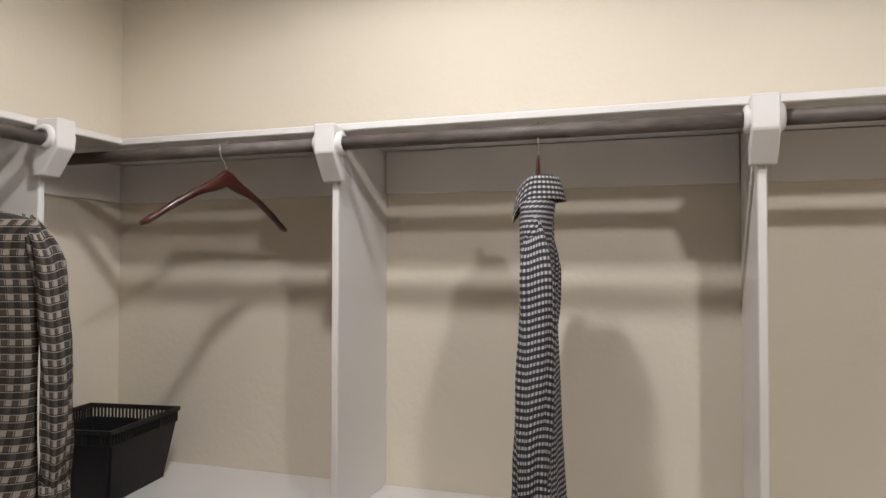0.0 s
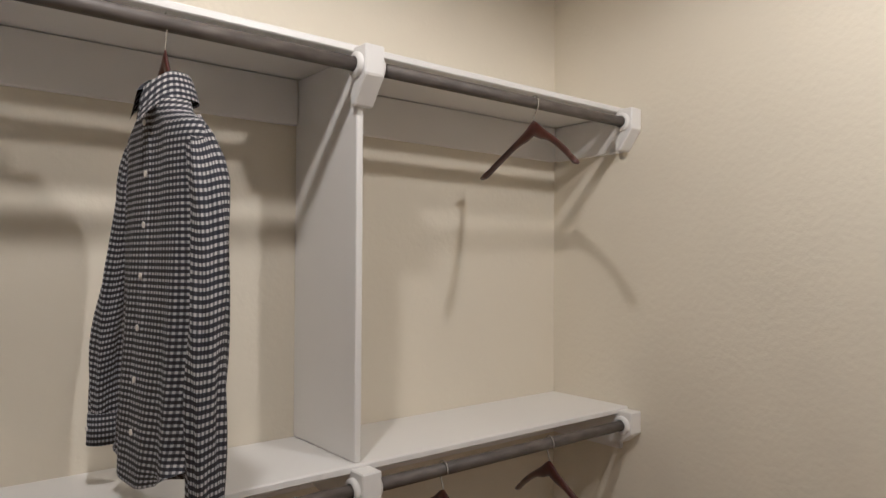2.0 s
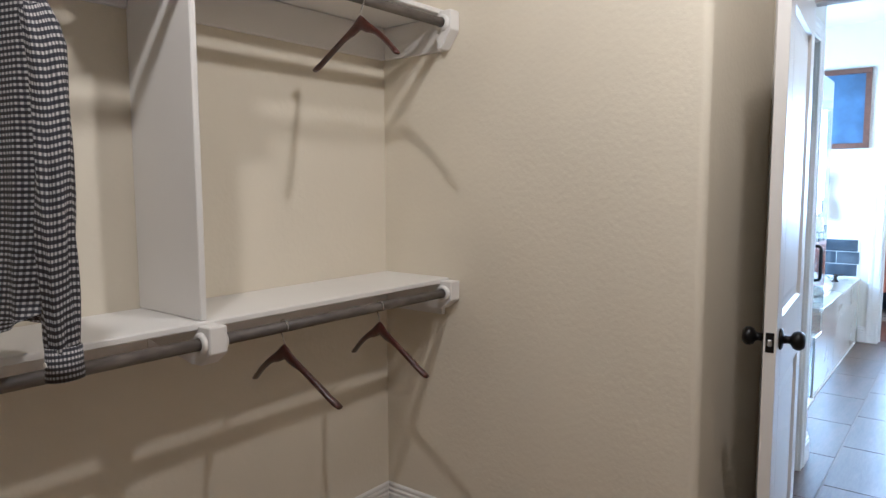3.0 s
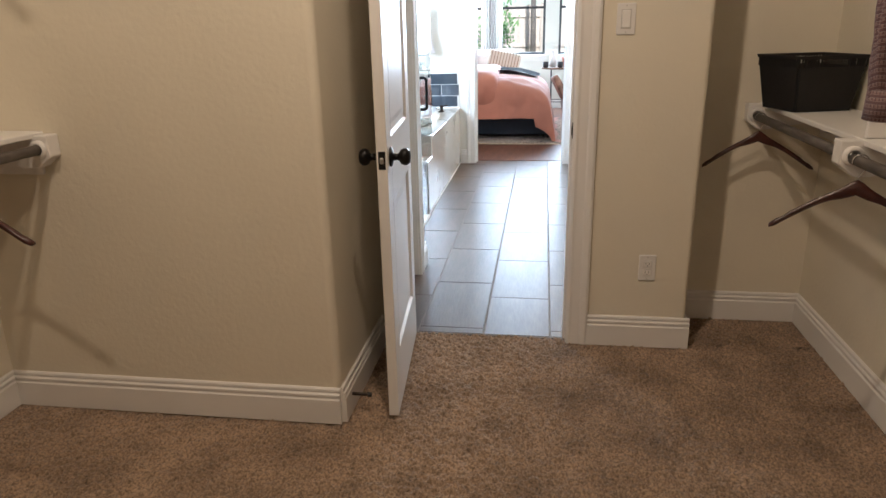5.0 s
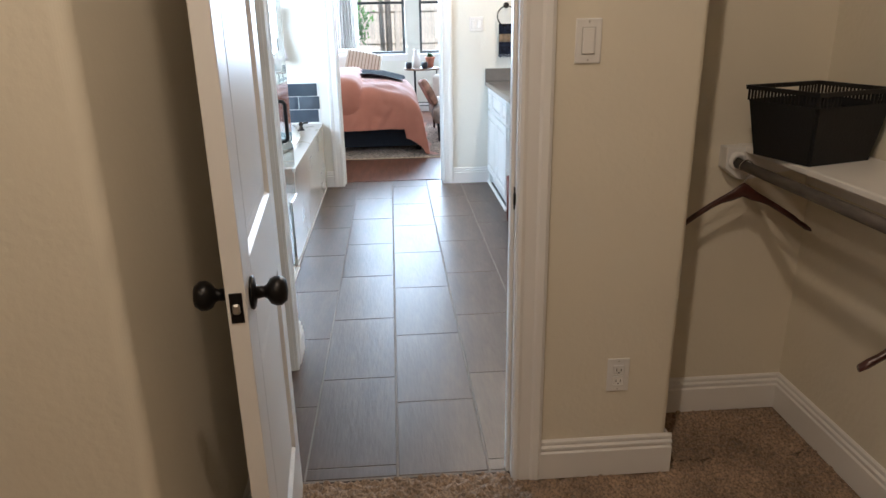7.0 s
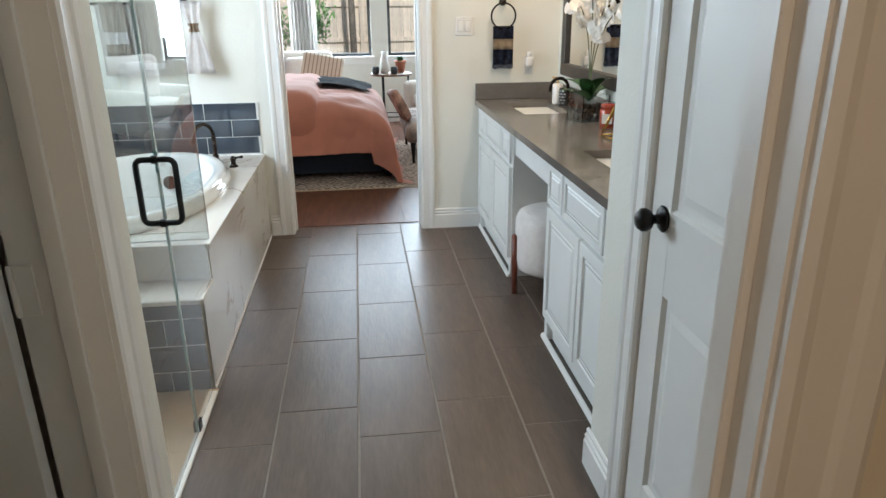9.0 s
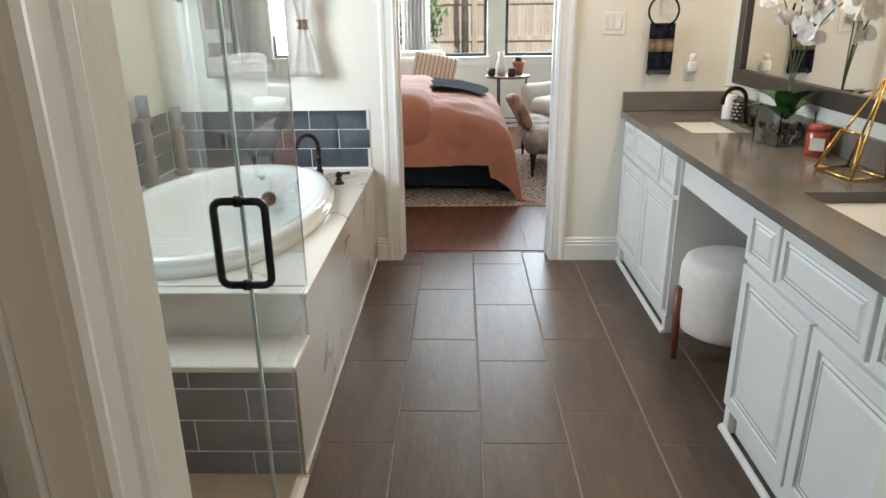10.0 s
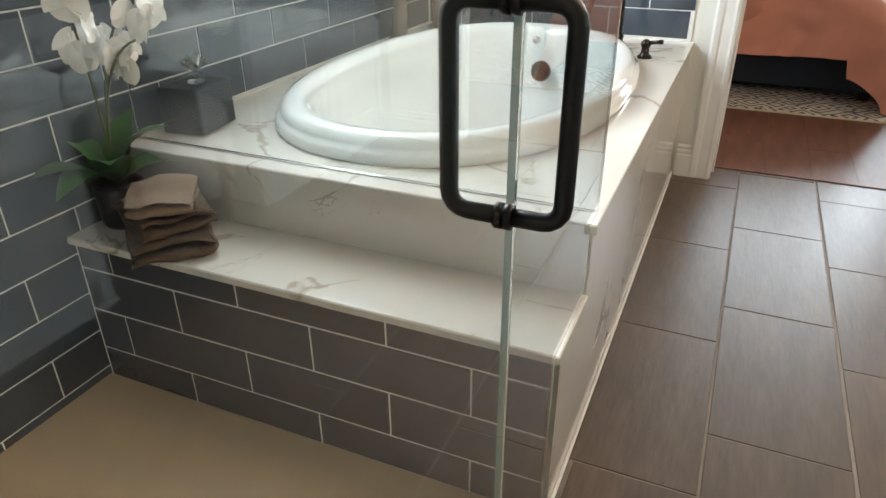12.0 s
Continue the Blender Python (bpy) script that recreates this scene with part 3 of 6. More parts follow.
wall_plate("light_switch", pose(DW0, -0.413, 1.358, 0, 0, -90), 1, False, "white rocker light switch on the cream wall")
wall_plate("wall_outlet", pose(DW0, -0.561, 0.362, 0, 0, -90), 1, True, "white double power outlet on the cream wall")
wall_plate("light_switch", pose(FW0, -0.616, 1.346, 0, 0, -90), 2, False, "white double rocker light switch on the wall")

# closet joinery -------------------------------------------------------------
UP, LO, LOS = 2.038, 1.043, 1.01      # tops of the shelves
SF = 1.53                          # front of the north shelves
SS, SV = -1.03, 1.335              # front of the south shelves, their divider
DV = (-0.78, 0.20)                 # dividers on the north wall


def shelf(name, x0, y0, x1, y1, top, label="white painted closet shelf board"):
    ob = part(name, B((x0, y0, top - 0.019, x1, y1, top), bevel=0.003), M_WHITE)
    return tagged(ob, label, "shelf", "closet shelves")


def cleat(x0, y0, x1, y1, top):
    ob = part("shelf_cleat", B((x0, y0, top - 0.145, x1, y1, top - 0.021), bevel=0.002), M_WHITE)
    return tagged(ob, "white painted cleat under the shelf", "shelf cleat", "shelf cleats")


shelf("closet_shelf", CW, SF, CE, CN, UP)
shelf("closet_shelf", CW, SF, CE, CN, LO)
shelf("closet_shelf", CW, CS, CW + 0.32, SF - 0.003, UP)
shelf("closet_shelf", CW, CS, CW + 0.32, SF - 0.003, LO)
shelf("closet_shelf", CW + 0.325, CS, 2.32, SS, LOS)
shelf("closet_shelf", CW + 0.325, CS, 2.32, SS, UP)
edges = [CW, *DV, CE]
for z in (UP, LO):
    for a, b in zip(edges, edges[1:]):
        g = 0.012 if z == UP else 0
        cleat(a + g, CN - 0.018, b - g, CN, z)
    cleat(CW, CS, CW + 0.018, CN - 0.02, z)
    cleat(CE - 0.018, SF + 0.02, CE, CN - 0.02, z)
for z in (UP, LOS):
    cleat(CW + 0.33, CS, 2.32, CS + 0.018, z)
for x in DV:
    ob = part("shelf_divider", B((x - 0.0095, SF + 0.012, LO + 0.001, x + 0.0095, CN - 0.001, UP - 0.020), bevel=0.0025), M_WHITE)
    tagged(ob, "white painted upright divider between the shelves", "shelf divider", "shelf dividers")
for x in (-0.2, SV):
    ob = part("shelf_divider", B((x - 0.0095, CS + 0.001, LOS + 0.001, x + 0.0095, SS - 0.012, UP - 0.020), bevel=0.0025), M_WHITE)
    tagged(ob, "white painted upright divider between the shelves", "shelf divider", "shelf dividers")
ob = part("shelf_divider", B((CW + 0.001, 1.27, LO + 0.001, CW + 0.308, 1.289, UP - 0.020), bevel=0.0025), M_WHITE)
tagged(ob, "white painted upright divider between the shelves", "shelf divider", "shelf dividers")


def bracket(m, depth, half=0.027, sides=(1, -1)):
    """A wooden rod bracket: local y 0 at the front, +y towards the wall, top at z 0, with round rod sockets."""
    t = thing("rod_bracket", m, "white painted wooden bracket holding the closet rod", "rod bracket", "rod brackets")
    prof = [(0, -0.001), (0, -0.072), (0.048, -0.138 if depth < 0.1 else -0.108), (min(depth, 0.085), -0.138 if depth < 0.1 else -0.108), (depth, -0.095 if depth < 0.1 else -0.06), (depth, -0.001)]
    bm = bmesh.new()
    ra = [bm.verts.new((-half, y, z)) for y, z in prof]
    rb = [bm.verts.new((half, y, z)) for y, z in prof]
    for i in range(len(prof)):
        j = (i + 1) % len(prof)
        bm.faces.new((ra[i], ra[j], rb[j], rb[i]))
    bm.faces.new(ra)
    bm.faces.new(rb[::-1])
    bmesh.ops.bevel(bm, geom=bm.edges[:], offset=0.003, segments=1, affect="EDGES")
    part("block", bm, M_WHITE, t)
    for s in sides:
        part("rod_socket", lathe([(0.030, 0), (0.030, 0.006), (0.026, 0.010), (0.022, 0.012), (0.019, 0.012)], 20, None, pose(s * half, 0.036, -0.046, 0, 90 * s, 0)), M_WHITE, t, "", True)
    return t


def rod(a, b):
    t = thing("closet_rod", pose(*a, 0, 0, math.degrees(math.atan2(b[1] - a[1], b[0] - a[0]))), "grey-brown weathered wooden closet rod", "closet rod", "closet rods")
    length = math.dist(a, b)
    part("pole", tube([(0.004, 0, 0), (length / 2, 0, 0), (length - 0.004, 0, 0)], 0.0165, 18), M_ROD, t, "", True)
    for x in (0.002, length - 0.010):
        part("rod_cap", tube([(x, 0, 0), (x + 0.008, 0, 0)], 0.018, 18), M_CHROME, t, "", True)
    return t


BF = SF - 0.052          # front of the north brackets
RY = BF + 0.036
for z in (UP - 0.001, LO - 0.001):
    for x in (*DV, CE - 0.029):
        bracket(pose(x, BF, z - 0.006), 0.064 if z > 1.5 else 0.38, sides=(1, -1) if x < 1 else (-1,))
    for a, b in ((CW, DV[0] - 0.027), (DV[0] + 0.027, DV[1] - 0.027), (DV[1] + 0.027, CE - 0.056)):
        rod((a, RY, z - 0.052), (b, RY, z - 0.052))
for y, s in ((1.279, (1, -1)),):
    for z in (UP - 0.001, LO - 0.001):
        bracket(pose(CW + 0.385, y, z, 0, 0, 90), 0.075, sides=s)
        rod((CW + 0.345, CS, z - 0.052), (CW + 0.345, y - 0.027, z - 0.052))
for z in (UP - 0.001, LOS - 0.001):
    for x in (-0.2, SV, 2.32 - 0.029):
        bracket(pose(x, SS + 0.060, z, 0, 0, 180), 0.075 if z > 1.5 else 0.36, sides=(1, -1) if x < 2 else (1,))
    for a, b in ((CW + 0.4, -0.2 - 0.027), (-0.2 + 0.027, SV - 0.027), (SV + 0.027, 2.32 - 0.056)):
        rod((a, SS + 0.024, z - 0.052), (b, SS + 0.024, z - 0.052))


# hangers ---------------------------------------------------------------------
def wood_hanger(m, label="dark cherry wooden coat hanger on the rod"):
    """A contoured wooden hanger in local x-z, hook axis at z 0 over the rod (the rod passes along local y)."""
    t = thing("coat_hanger", m, label, "coat hanger", "coat hangers")
    hook = arc((0, 0, -0.0), (1, 0, 0), (0, 0, 1), 0.021, -25, 180, 14) + [Vector((-0.019, 0, -0.016)), Vector((-0.006, 0, -0.034)), Vector((0, 0, -0.05)), Vector((0, 0, -0.072))]
    part("hook", tube(hook, 0.0022, 8), M_CHROME, t, "thin chrome hook", True)
    bm = bmesh.new()
    n = 26
    rows = []
    for i in range(n + 1):
        s = -1 + 2 * i / n
        a = abs(s)
        x = 0.215 * s
        top = -0.062 - 0.128 * (a ** 1.18) - 0.010 * max(0, a - 0.9) * 10 * 0.4 + (0.012 * math.exp(-(s / 0.13) ** 2))
        hgt = 0.022 + 0.026 * math.exp(-(s / 0.22) ** 2)
        if a > 0.93:
            hgt *= 1 - 0.45 * ((a - 0.93) / 0.07) ** 2
        notch = 0.0035 if 0.80 < a < 0.86 else 0
        th = 0.0065 + 0.0045 * a
        y = 0.030 * (a ** 2)
        c = top - hgt / 2 - notch / 2
        r = hgt / 2 - notch / 2
        rows.append([bm.verts.new((x, y + th * math.cos(k * math.pi / 5), c + r * math.sin(k * math.pi / 5))) for k in range(10)])
    for p, q in zip(rows, rows[1:]):
        for k in range(10):
            bm.faces.new((p[k], p[(k + 1) % 10], q[(k + 1) % 10], q[k]))
    bm.faces.new(rows[0])
    bm.faces.new(rows[-1][::-1])
    part("body", bm, M_HANGER, t, "", True)
    return t


RZ = UP - 0.053
RZL = LO - 0.053
RZS = LOS - 0.053
hg = wood_hanger(pose(-1.080, RY, RZ, 0, 0, 70))
for x, y, z, a in ((0.772, RY, RZ, 82), (0.44, RY, RZL, -95), (0.844, RY, RZL, -102), (1.25, SS + 0.024, RZS, 73), (2.20, SS + 0.024, RZS, 84), (-1.25, SS + 0.024, RZ, 80)):
    copy_thing(hg, pose(x, y, z, 0, 0, a))


# shirts ------------------------------------------------------------------------
def grid_part(name, rows, material, parent, uvs, closed=True, smooth=True, label=""):
    """A quad sheet from rows of points, with uv in metres."""
    bm = bmesh.new()
    uv = bm.loops.layers.uv.new("UVMap")
    vr = [[bm.verts.new(p) for p in r] for r in rows]
    n = len(rows[0])
    for i in range(len(rows) - 1):
        for j in range(n if closed else n - 1):
            k = (j + 1) % n
            f = bm.faces.new((vr[i][j], vr[i][k], vr[i + 1][k], vr[i + 1][j]))
            jj = j + 1
            cs = ((i, j), (i, jj), (i + 1, jj), (i + 1, j))
            for l, (a, b) in zip(f.loops, cs):
                l[uv].uv = uvs[a][b]
    me = bpy.data.meshes.new(name)
    bm.to_mesh(me)
    bm.free()
    me.materials.append(material)
    for p in me.polygons:
        p.use_smooth = smooth
    ob = new(name, me)
    ob.parent = parent
    return tagged(ob, label)


def shirt(m, material, label, seed, length=0.80, half=0.135, drop=0.0, splay=0.0):
    """A long-sleeved shirt on a hanger: local x along the shoulders, +y its front, z 0 at the rod."""
    t = thing("shirt", m, label, "shirt", "hanging shirts")
    rnd = random.Random(seed)
    ph = [rnd.uniform(0, 6.28) for _ in range(8)]
    N = 72
    top = -0.140

    def section(z, w, d, amp):
        pts, uv, s, last = [], [], 0.0, None
        for j in range(N + 1):
            a = 2 * math.pi * j / N
            ca, sa = math.cos(a), math.sin(a)
            x = w * math.copysign(abs(ca) ** 0.85, ca)
            y = d * math.copysign(abs(sa) ** 0.7, sa)
            f = amp * (math.sin(6 * a + ph[0] + z * 3) + 0.6 * math.sin(11 * a + ph[1] - z * 4) + 0.4 * math.sin(3 * a + ph[2] + z * 7))
            f *= 1 - math.exp(-(ca / 0.22) ** 2) if sa > 0 else 1
            p = Vector((x + f * ca * 0.4, y + f * sa, z))
            if last is not None:
                s += (p - last).length
            last = p
            uv.append((s, z))
            pts.append(p)
        return pts[:N], uv
    rows, uvs = [], []
    prof = [(-0.006, 0.040, 0.036, 0.0), (0.004, 0.052, 0.040, 0.0), (0.022, 0.076, 0.038, 0.001), (0.045, 0.096, 0.035, 0.002), (0.07, half - 0.026, 0.032, 0.003), (0.10, half - 0.016, 0.031, 0.003), (0.14, half - 0.014, 0.031, 0.003), (0.2, half - 0.018, 0.032, 0.004)]
    for k in range(14):
        u = (k + 1) / 14
        prof.append((0.2 + (length - 0.2) * u, half - 0.018 - 0.012 * math.sin(u * 3), 0.032 + 0.026 * u, 0.004 + 0.004 * u))
    for dz, w, d, amp in prof:
        p, uv = section(top - dz, w, d, amp)
        if dz >= length - 0.001:
            p = [Vector((q.x, q.y, q.z + 0.055 * (abs(q.x) / w) ** 2)) for q in p]
        rows.append(p)
        uvs.append(uv)
    grid_part("body", rows, material, t, uvs)
    # sleeves hang down beside the body
    for s in (1, -1):
        rows, uvs = [], []
        M = 28
        steps = 18
        fall = length - 0.13 + (drop if s < 0 else 0.0)
        bend = splay if s > 0 else 0.25 * splay
        for i in range(steps + 1):
            u = i / steps
            zc = top - 0.062 - u * fall
            g = min(1.0, (u + 0.012) / 0.16) ** 0.5
            xc = s * (half - 0.060 + (0.010 * u if s < 0 else 0.0) + 0.042 * g + 0.020 * math.sin(min(1, u * 1.2) * 1.57) - 0.012 * u + bend * math.sin(1.9 * u) ** 2)
            yc = 0.004 + 0.022 * u * u + (-0.035 * u if s < 0 else 0.0) + 0.010 * math.sin(u * 5 + ph[3])
            rx, ry = (0.024 + 0.006 * math.sin(u * 3.1) - 0.006 * u) * g, (0.036 - 0.006 * u) * g
            pts, uv = [], []
            for j in range(M + 1):
                a = 2 * math.pi * j / M
                f = 0.004 * g * math.sin(4 * a + ph[4] + u * 7) + 0.003 * g * math.sin(7 * a - u * 12 + ph[5])
                pts.append(Vector((xc + (rx + f) * math.cos(a), yc + (ry + f) * math.sin(a), zc + 0.006 * math.sin(a * 2 + ph[6]))))
                uv.append((a * 0.055, -u * (length - 0.16)))
            rows.append(pts[:M])
            uvs.append(uv)
        sl = grid_part("sleeve", rows, material, t, uvs)
        zc = top - 0.062 - fall
        xc = s * (half - 0.010 + (0.010 if s < 0 else 0.0) + bend * math.sin(1.9) ** 2)
        yc = 0.026 + (-0.035 if s < 0 else 0.0) + 0.010 * math.sin(5 + ph[3])
        rows, uvs = [], []
        for dz, g in ((0.03, 0.0), (0.03, 0.004), (-0.035, 0.006), (-0.037, 0.0), (-0.03, -0.004)):
            pts, uv = [], []
            for j in range(M + 1):
                a = 2 * math.pi * j / M
                pts.append(Vector((xc + (0.020 + g) * math.cos(a), yc + (0.031 + g) * math.sin(a), zc + dz)))
                uv.append((a * 0.055 + 0.003, dz))
            rows.append(pts[:M])
            uvs.append(uv)
        grid_part("cuff", rows, material, sl, uvs)
        part("cuff_button", lathe([(0.0055, 0), (0.0055, 0.002), (0, 0.0025)], 10, None, pose(xc + s * 0.0, yc + 0.036, zc, -90)), M_LABEL, sl)
    # collar: a folded band that opens at the front
    rows, uvs = [], []
    K = 30
    for dz, r, lean in ((0.000, 0.048, 0.0), (0.030, 0.042, 0.0), (0.038, 0.045, 0.0), (0.034, 0.051, 0.0), (0.010, 0.061, 0.0), (-0.016, 0.068, 0.0)):
        pts, uv = [], []
        for j in range(K + 1):
            a = math.radians(90 + 18 + 324 * j / K)
            front = max(0.0, math.sin(a)) ** 3
            drop = 0.034 * front + (0.022 * front if r > 0.06 else 0)
            pts.append(Vector((r * math.cos(a) * 1.05, 0.85 * r * math.sin(a) - 0.004 + (0.010 * front if r > 0.05 else 0), top + dz - drop)))
            uv.append((a * 0.06, dz))
        rows.append(pts)
        uvs.append(uv)
    grid_part("collar", rows, material, t, uvs, closed=False)
    # placket and buttons down the front
    rows, uvs = [], []
    for i in range(15):
        u = i / 14
        z = top - 0.03 - u * (length - 0.05)
        d = 0.0322 + 0.026 * max(0, (0.03 + u * (length - 0.05) - 0.2) / (length - 0.2)) + 0.006 * max(0, 1 - u * 9)
        rows.append([Vector((-0.017, d - 0.008, z)), Vector((-0.0155, d + 0.001, z)), Vector((0.0155, d + 0.001, z)), Vector((0.017, d - 0.008, z))])
        uvs.append([(-0.016, z), (-0.014, z), (0.014, z), (0.016, z)])
    pl = grid_part("placket", rows, material, t, uvs, closed=False, smooth=False)
    for i in range(7):
        u = (i + 0.3) / 7
        z = top - 0.03 - u * (length - 0.06)
        d = 0.0337 + 0.026 * max(0, (0.03 + u * (length - 0.06) - 0.2) / (length - 0.2)) + 0.006 * max(0, 1 - u * 9)
        part("button", lathe([(0.0062, 0), (0.0062, 0.002), (0.004, 0.003), (0, 0.0022)], 12, None, pose(0, d, z, -90)), M_LABEL, pl)
    return t


for sx, sy, sz, sa, mt, lb, sd, ln, hf, dr, sp in ((-0.262, RY, RZ, 95, M_GINGHAM, "navy and white gingham long-sleeved shirt on a wooden hanger", 3, 0.74, 0.18, 0.11, 0.05),
                                       (CW + 0.345, 1.02, RZ, 12, M_PLAID, "dark brown and cream plaid shirt on a wooden hanger", 5, 0.70, 0.23, 0.0, 0.02),
                                       (0.86, SS + 0.024, RZ, 97, M_PLAID2, "burgundy and grey plaid shirt on a wooden hanger", 8, 0.745, 0.15, 0.03, 0.045)):
    shirt(pose(sx, sy, sz, 0, 0, sa), mt, lb, sd, ln, hf, dr, sp)
    copy_thing(hg, pose(sx, sy, sz, 0, 0, sa) @ Matrix.Diagonal((0.36, 0.6, 1, 1)))


# baskets ------------------------------------------------------------------------
def basket(m, w, d, h, label):
    """A tapered black woven basket with a slotted rim band."""
    t = thing("storage_basket", m, label, "basket", "storage baskets")
    k = 0.80

    def wall(bm, z0, z1, thick):
        rings = []
        for z, ins in ((z0, 0), (z1, 0), (z1, thick), (z0, thick)):
            f = k + (1 - k) * z / h
            rings.append([bm.verts.new((sx * (w / 2 * f - ins), sy * (d / 2 * f - ins), z)) for sx, sy in ((-1, -1), (1, -1), (1, 1), (-1, 1))])
        for a, b in zip(rings, rings[1:] + rings[:1]):
            for i in range(4):
                bm.faces.new((a[i], a[(i + 1) % 4], b[(i + 1) % 4], b[i]))
    bm = bmesh.new()
    wall(bm, 0.0, h * 0.80, 0.006)
    bmesh.ops.bevel(bm, geom=[e for e in bm.edges if abs(e.verts[0].co.z - e.verts[1].co.z) > 0.05], offset=0.008, segments=2, affect="EDGES")
    part("side_wall", bm, M_BASKET, t)
    part("bottom", B((-w / 2 * k + 0.004, -d / 2 * k + 0.004, 0.0, w / 2 * k - 0.004, d / 2 * k - 0.004, 0.006)), M_BASKET, t)
    bm = bmesh.new()
    wall(bm, h * 0.94, h, 0.009)
    part("rim", bm, M_BASKET, t)
    bm = bmesh.new()
    f = k + (1 - k) * 0.88
    for side in range(4):
        ln = w if side % 2 == 0 else d
        n = int(ln * f / 0.012)
        for i in range(n):
            u = -0.5 + (i + 0.5) / n
            if side % 2 == 1 and abs(u) < 0.2:
                continue
            off = (d if side % 2 == 0 else w) * f / 2 - 0.004
            p = {0: (u * ln * f, -off), 1: (off, u * ln * f), 2: (u * ln * f, off), 3: (-off, u * ln * f)}[side]
            box(bm, p[0] - 0.0025, p[1] - 0.0025, h * 0.79, p[0] + 0.0025, p[1] + 0.0025, h * 0.95)
    tagged(part("rim_slats", bm, M_BASKET, t), kind="stuff")
    return t


basket(pose(-1.545, 1.575, LO + 0.001, 0, 0, 8), 0.31, 0.33, 0.205, "black woven storage basket on the lower shelf")
basket(pose(2.075, -1.127, LOS + 0.001, 0, 0, 16), 0.265, 0.29, 0.205, "black woven storage basket on the lower shelf")

# closet ceiling cans
LAMPS = ((-0.53, 0.86), (0.65, 0.11))
for lx, ly in LAMPS:
    t = thing("recessed_ceiling_light", pose(lx, ly, H1), "round recessed ceiling light, switched on", "ceiling light", "closet ceiling lights")
    part("trim_ring", lathe([(0.055, -0.001), (0.075, -0.001), (0.078, -0.006), (0.058, -0.010), (0.052, -0.004), (0.055, -0.001)], 28), M_WHITE, t, "", True)
    part("lens", lathe([(0, -0.002), (0.052, -0.002)], 28), M_LAMPGLOW, t)

# bathroom ---------------------------------------------------------------------
def oval_ring(a, b, z, n=64, cx=0.0, cy=0.0, p=2.3):
    out = []
    for i in range(n):
        t = 2 * math.pi * i / n
        c, s = math.cos(t), math.sin(t)
        out.append((cx + a * math.copysign(abs(c) ** (2 / p), c), cy + b * math.copysign(abs(s) ** (2 / p), s), z))
    return out


def loft(rings, bm=None, close_end=False):
    bm = bm or bmesh.new()
    vr = [[bm.verts.new(p) for p in r] for r in rings]
    n = len(vr[0])
    for a, b in zip(vr, vr[1:]):
        for i in range(n):
            j = (i + 1) % n
            bm.faces.new((a[i], a[j], b[j], b[i]))
    if close_end:
        bm.faces.new(vr[-1])
    return bm


DK, BT = 0.562, 0.405     # tub deck and shower bench heights
TX0, BX0, TYF = 4.267, 4.06, 0.716
TC, TA, TB = (5.165, 1.290), 0.795, 0.485
# deck slab with an oval cut-out
t = thing("tub_surround", None, "white veined marble tub deck and front panel", "tub surround")
bm = bmesh.new()
outer = []
n = 64
for i in range(n):
    a = 2 * math.pi * i / n
    c, s = math.cos(a), math.sin(a)
    x0, x1, y0, y1 = TX0 - 0.012, FW0, TYF - 0.008, BN
    k = min(((x1 - TC[0]) if c > 0 else (x0 - TC[0])) / c if abs(c) > 1e-6 else 9, ((y1 - TC[1]) if s > 0 else (y0 - TC[1])) / s if abs(s) > 1e-6 else 9)
    outer.append((TC[0] + k * c, TC[1] + k * s))
corner = [(TX0 - 0.012, TYF - 0.008), (FW0, TYF - 0.008), (FW0, BN), (TX0 - 0.012, BN)]
for cxy in corner:
    best = min(range(n), key=lambda i: (outer[i][0] - cxy[0]) ** 2 + (outer[i][1] - cxy[1]) ** 2)
    outer[best] = cxy
inner = oval_ring(TA - 0.03, TB - 0.03, DK, n, *TC)
loft([[(x, y, DK - 0.02) for x, y in outer], [(x, y, DK - 0.003) for x, y in outer], [(TC[0] + (x - TC[0]) * 0.997, TC[1] + (y - TC[1]) * 0.997, DK) for x, y in outer], inner, [(x, y, DK - 0.02) for x, y, z in inner]], bm)
part("deck_slab", bm, M_MARBLE, t)
part("front_panel", B((BX0 + 0.002, TYF, 0, TX0 - 0.002, TYF + 0.012, BT - 0.02), (TX0 - 0.002, TYF, 0, FW0, TYF + 0.012, DK - 0.02)), M_MARBLE, t)
part("riser", B((TX0, TYF + 0.012, BT, TX0 + 0.012, BN, DK - 0.02)), M_MARBLE, t)
part("metal_edge", B((BX0 - 0.004, TYF - 0.004, 0.0, BX0 + 0.002, TYF + 0.004, BT - 0.02)), M_STEEL, t)
part("caulk_line", B((BX0, TYF - 0.007, 0.0, FW0, TYF, 0.012), bevel=0.002), M_WHITE, t)
t = thing("shower_bench", None, "white marble shower bench seat on tiled base", "shower bench")
part("seat_slab", B((BX0 - 0.012, TYF - 0.004, BT - 0.02, TX0 + 0.002, BN, BT), bevel=0.003), M_MARBLE, t)
part("base", B((BX0 + 0.004, TYF + 0.012, 0, TX0, BN, BT - 0.02)), M_WGROUT, t)

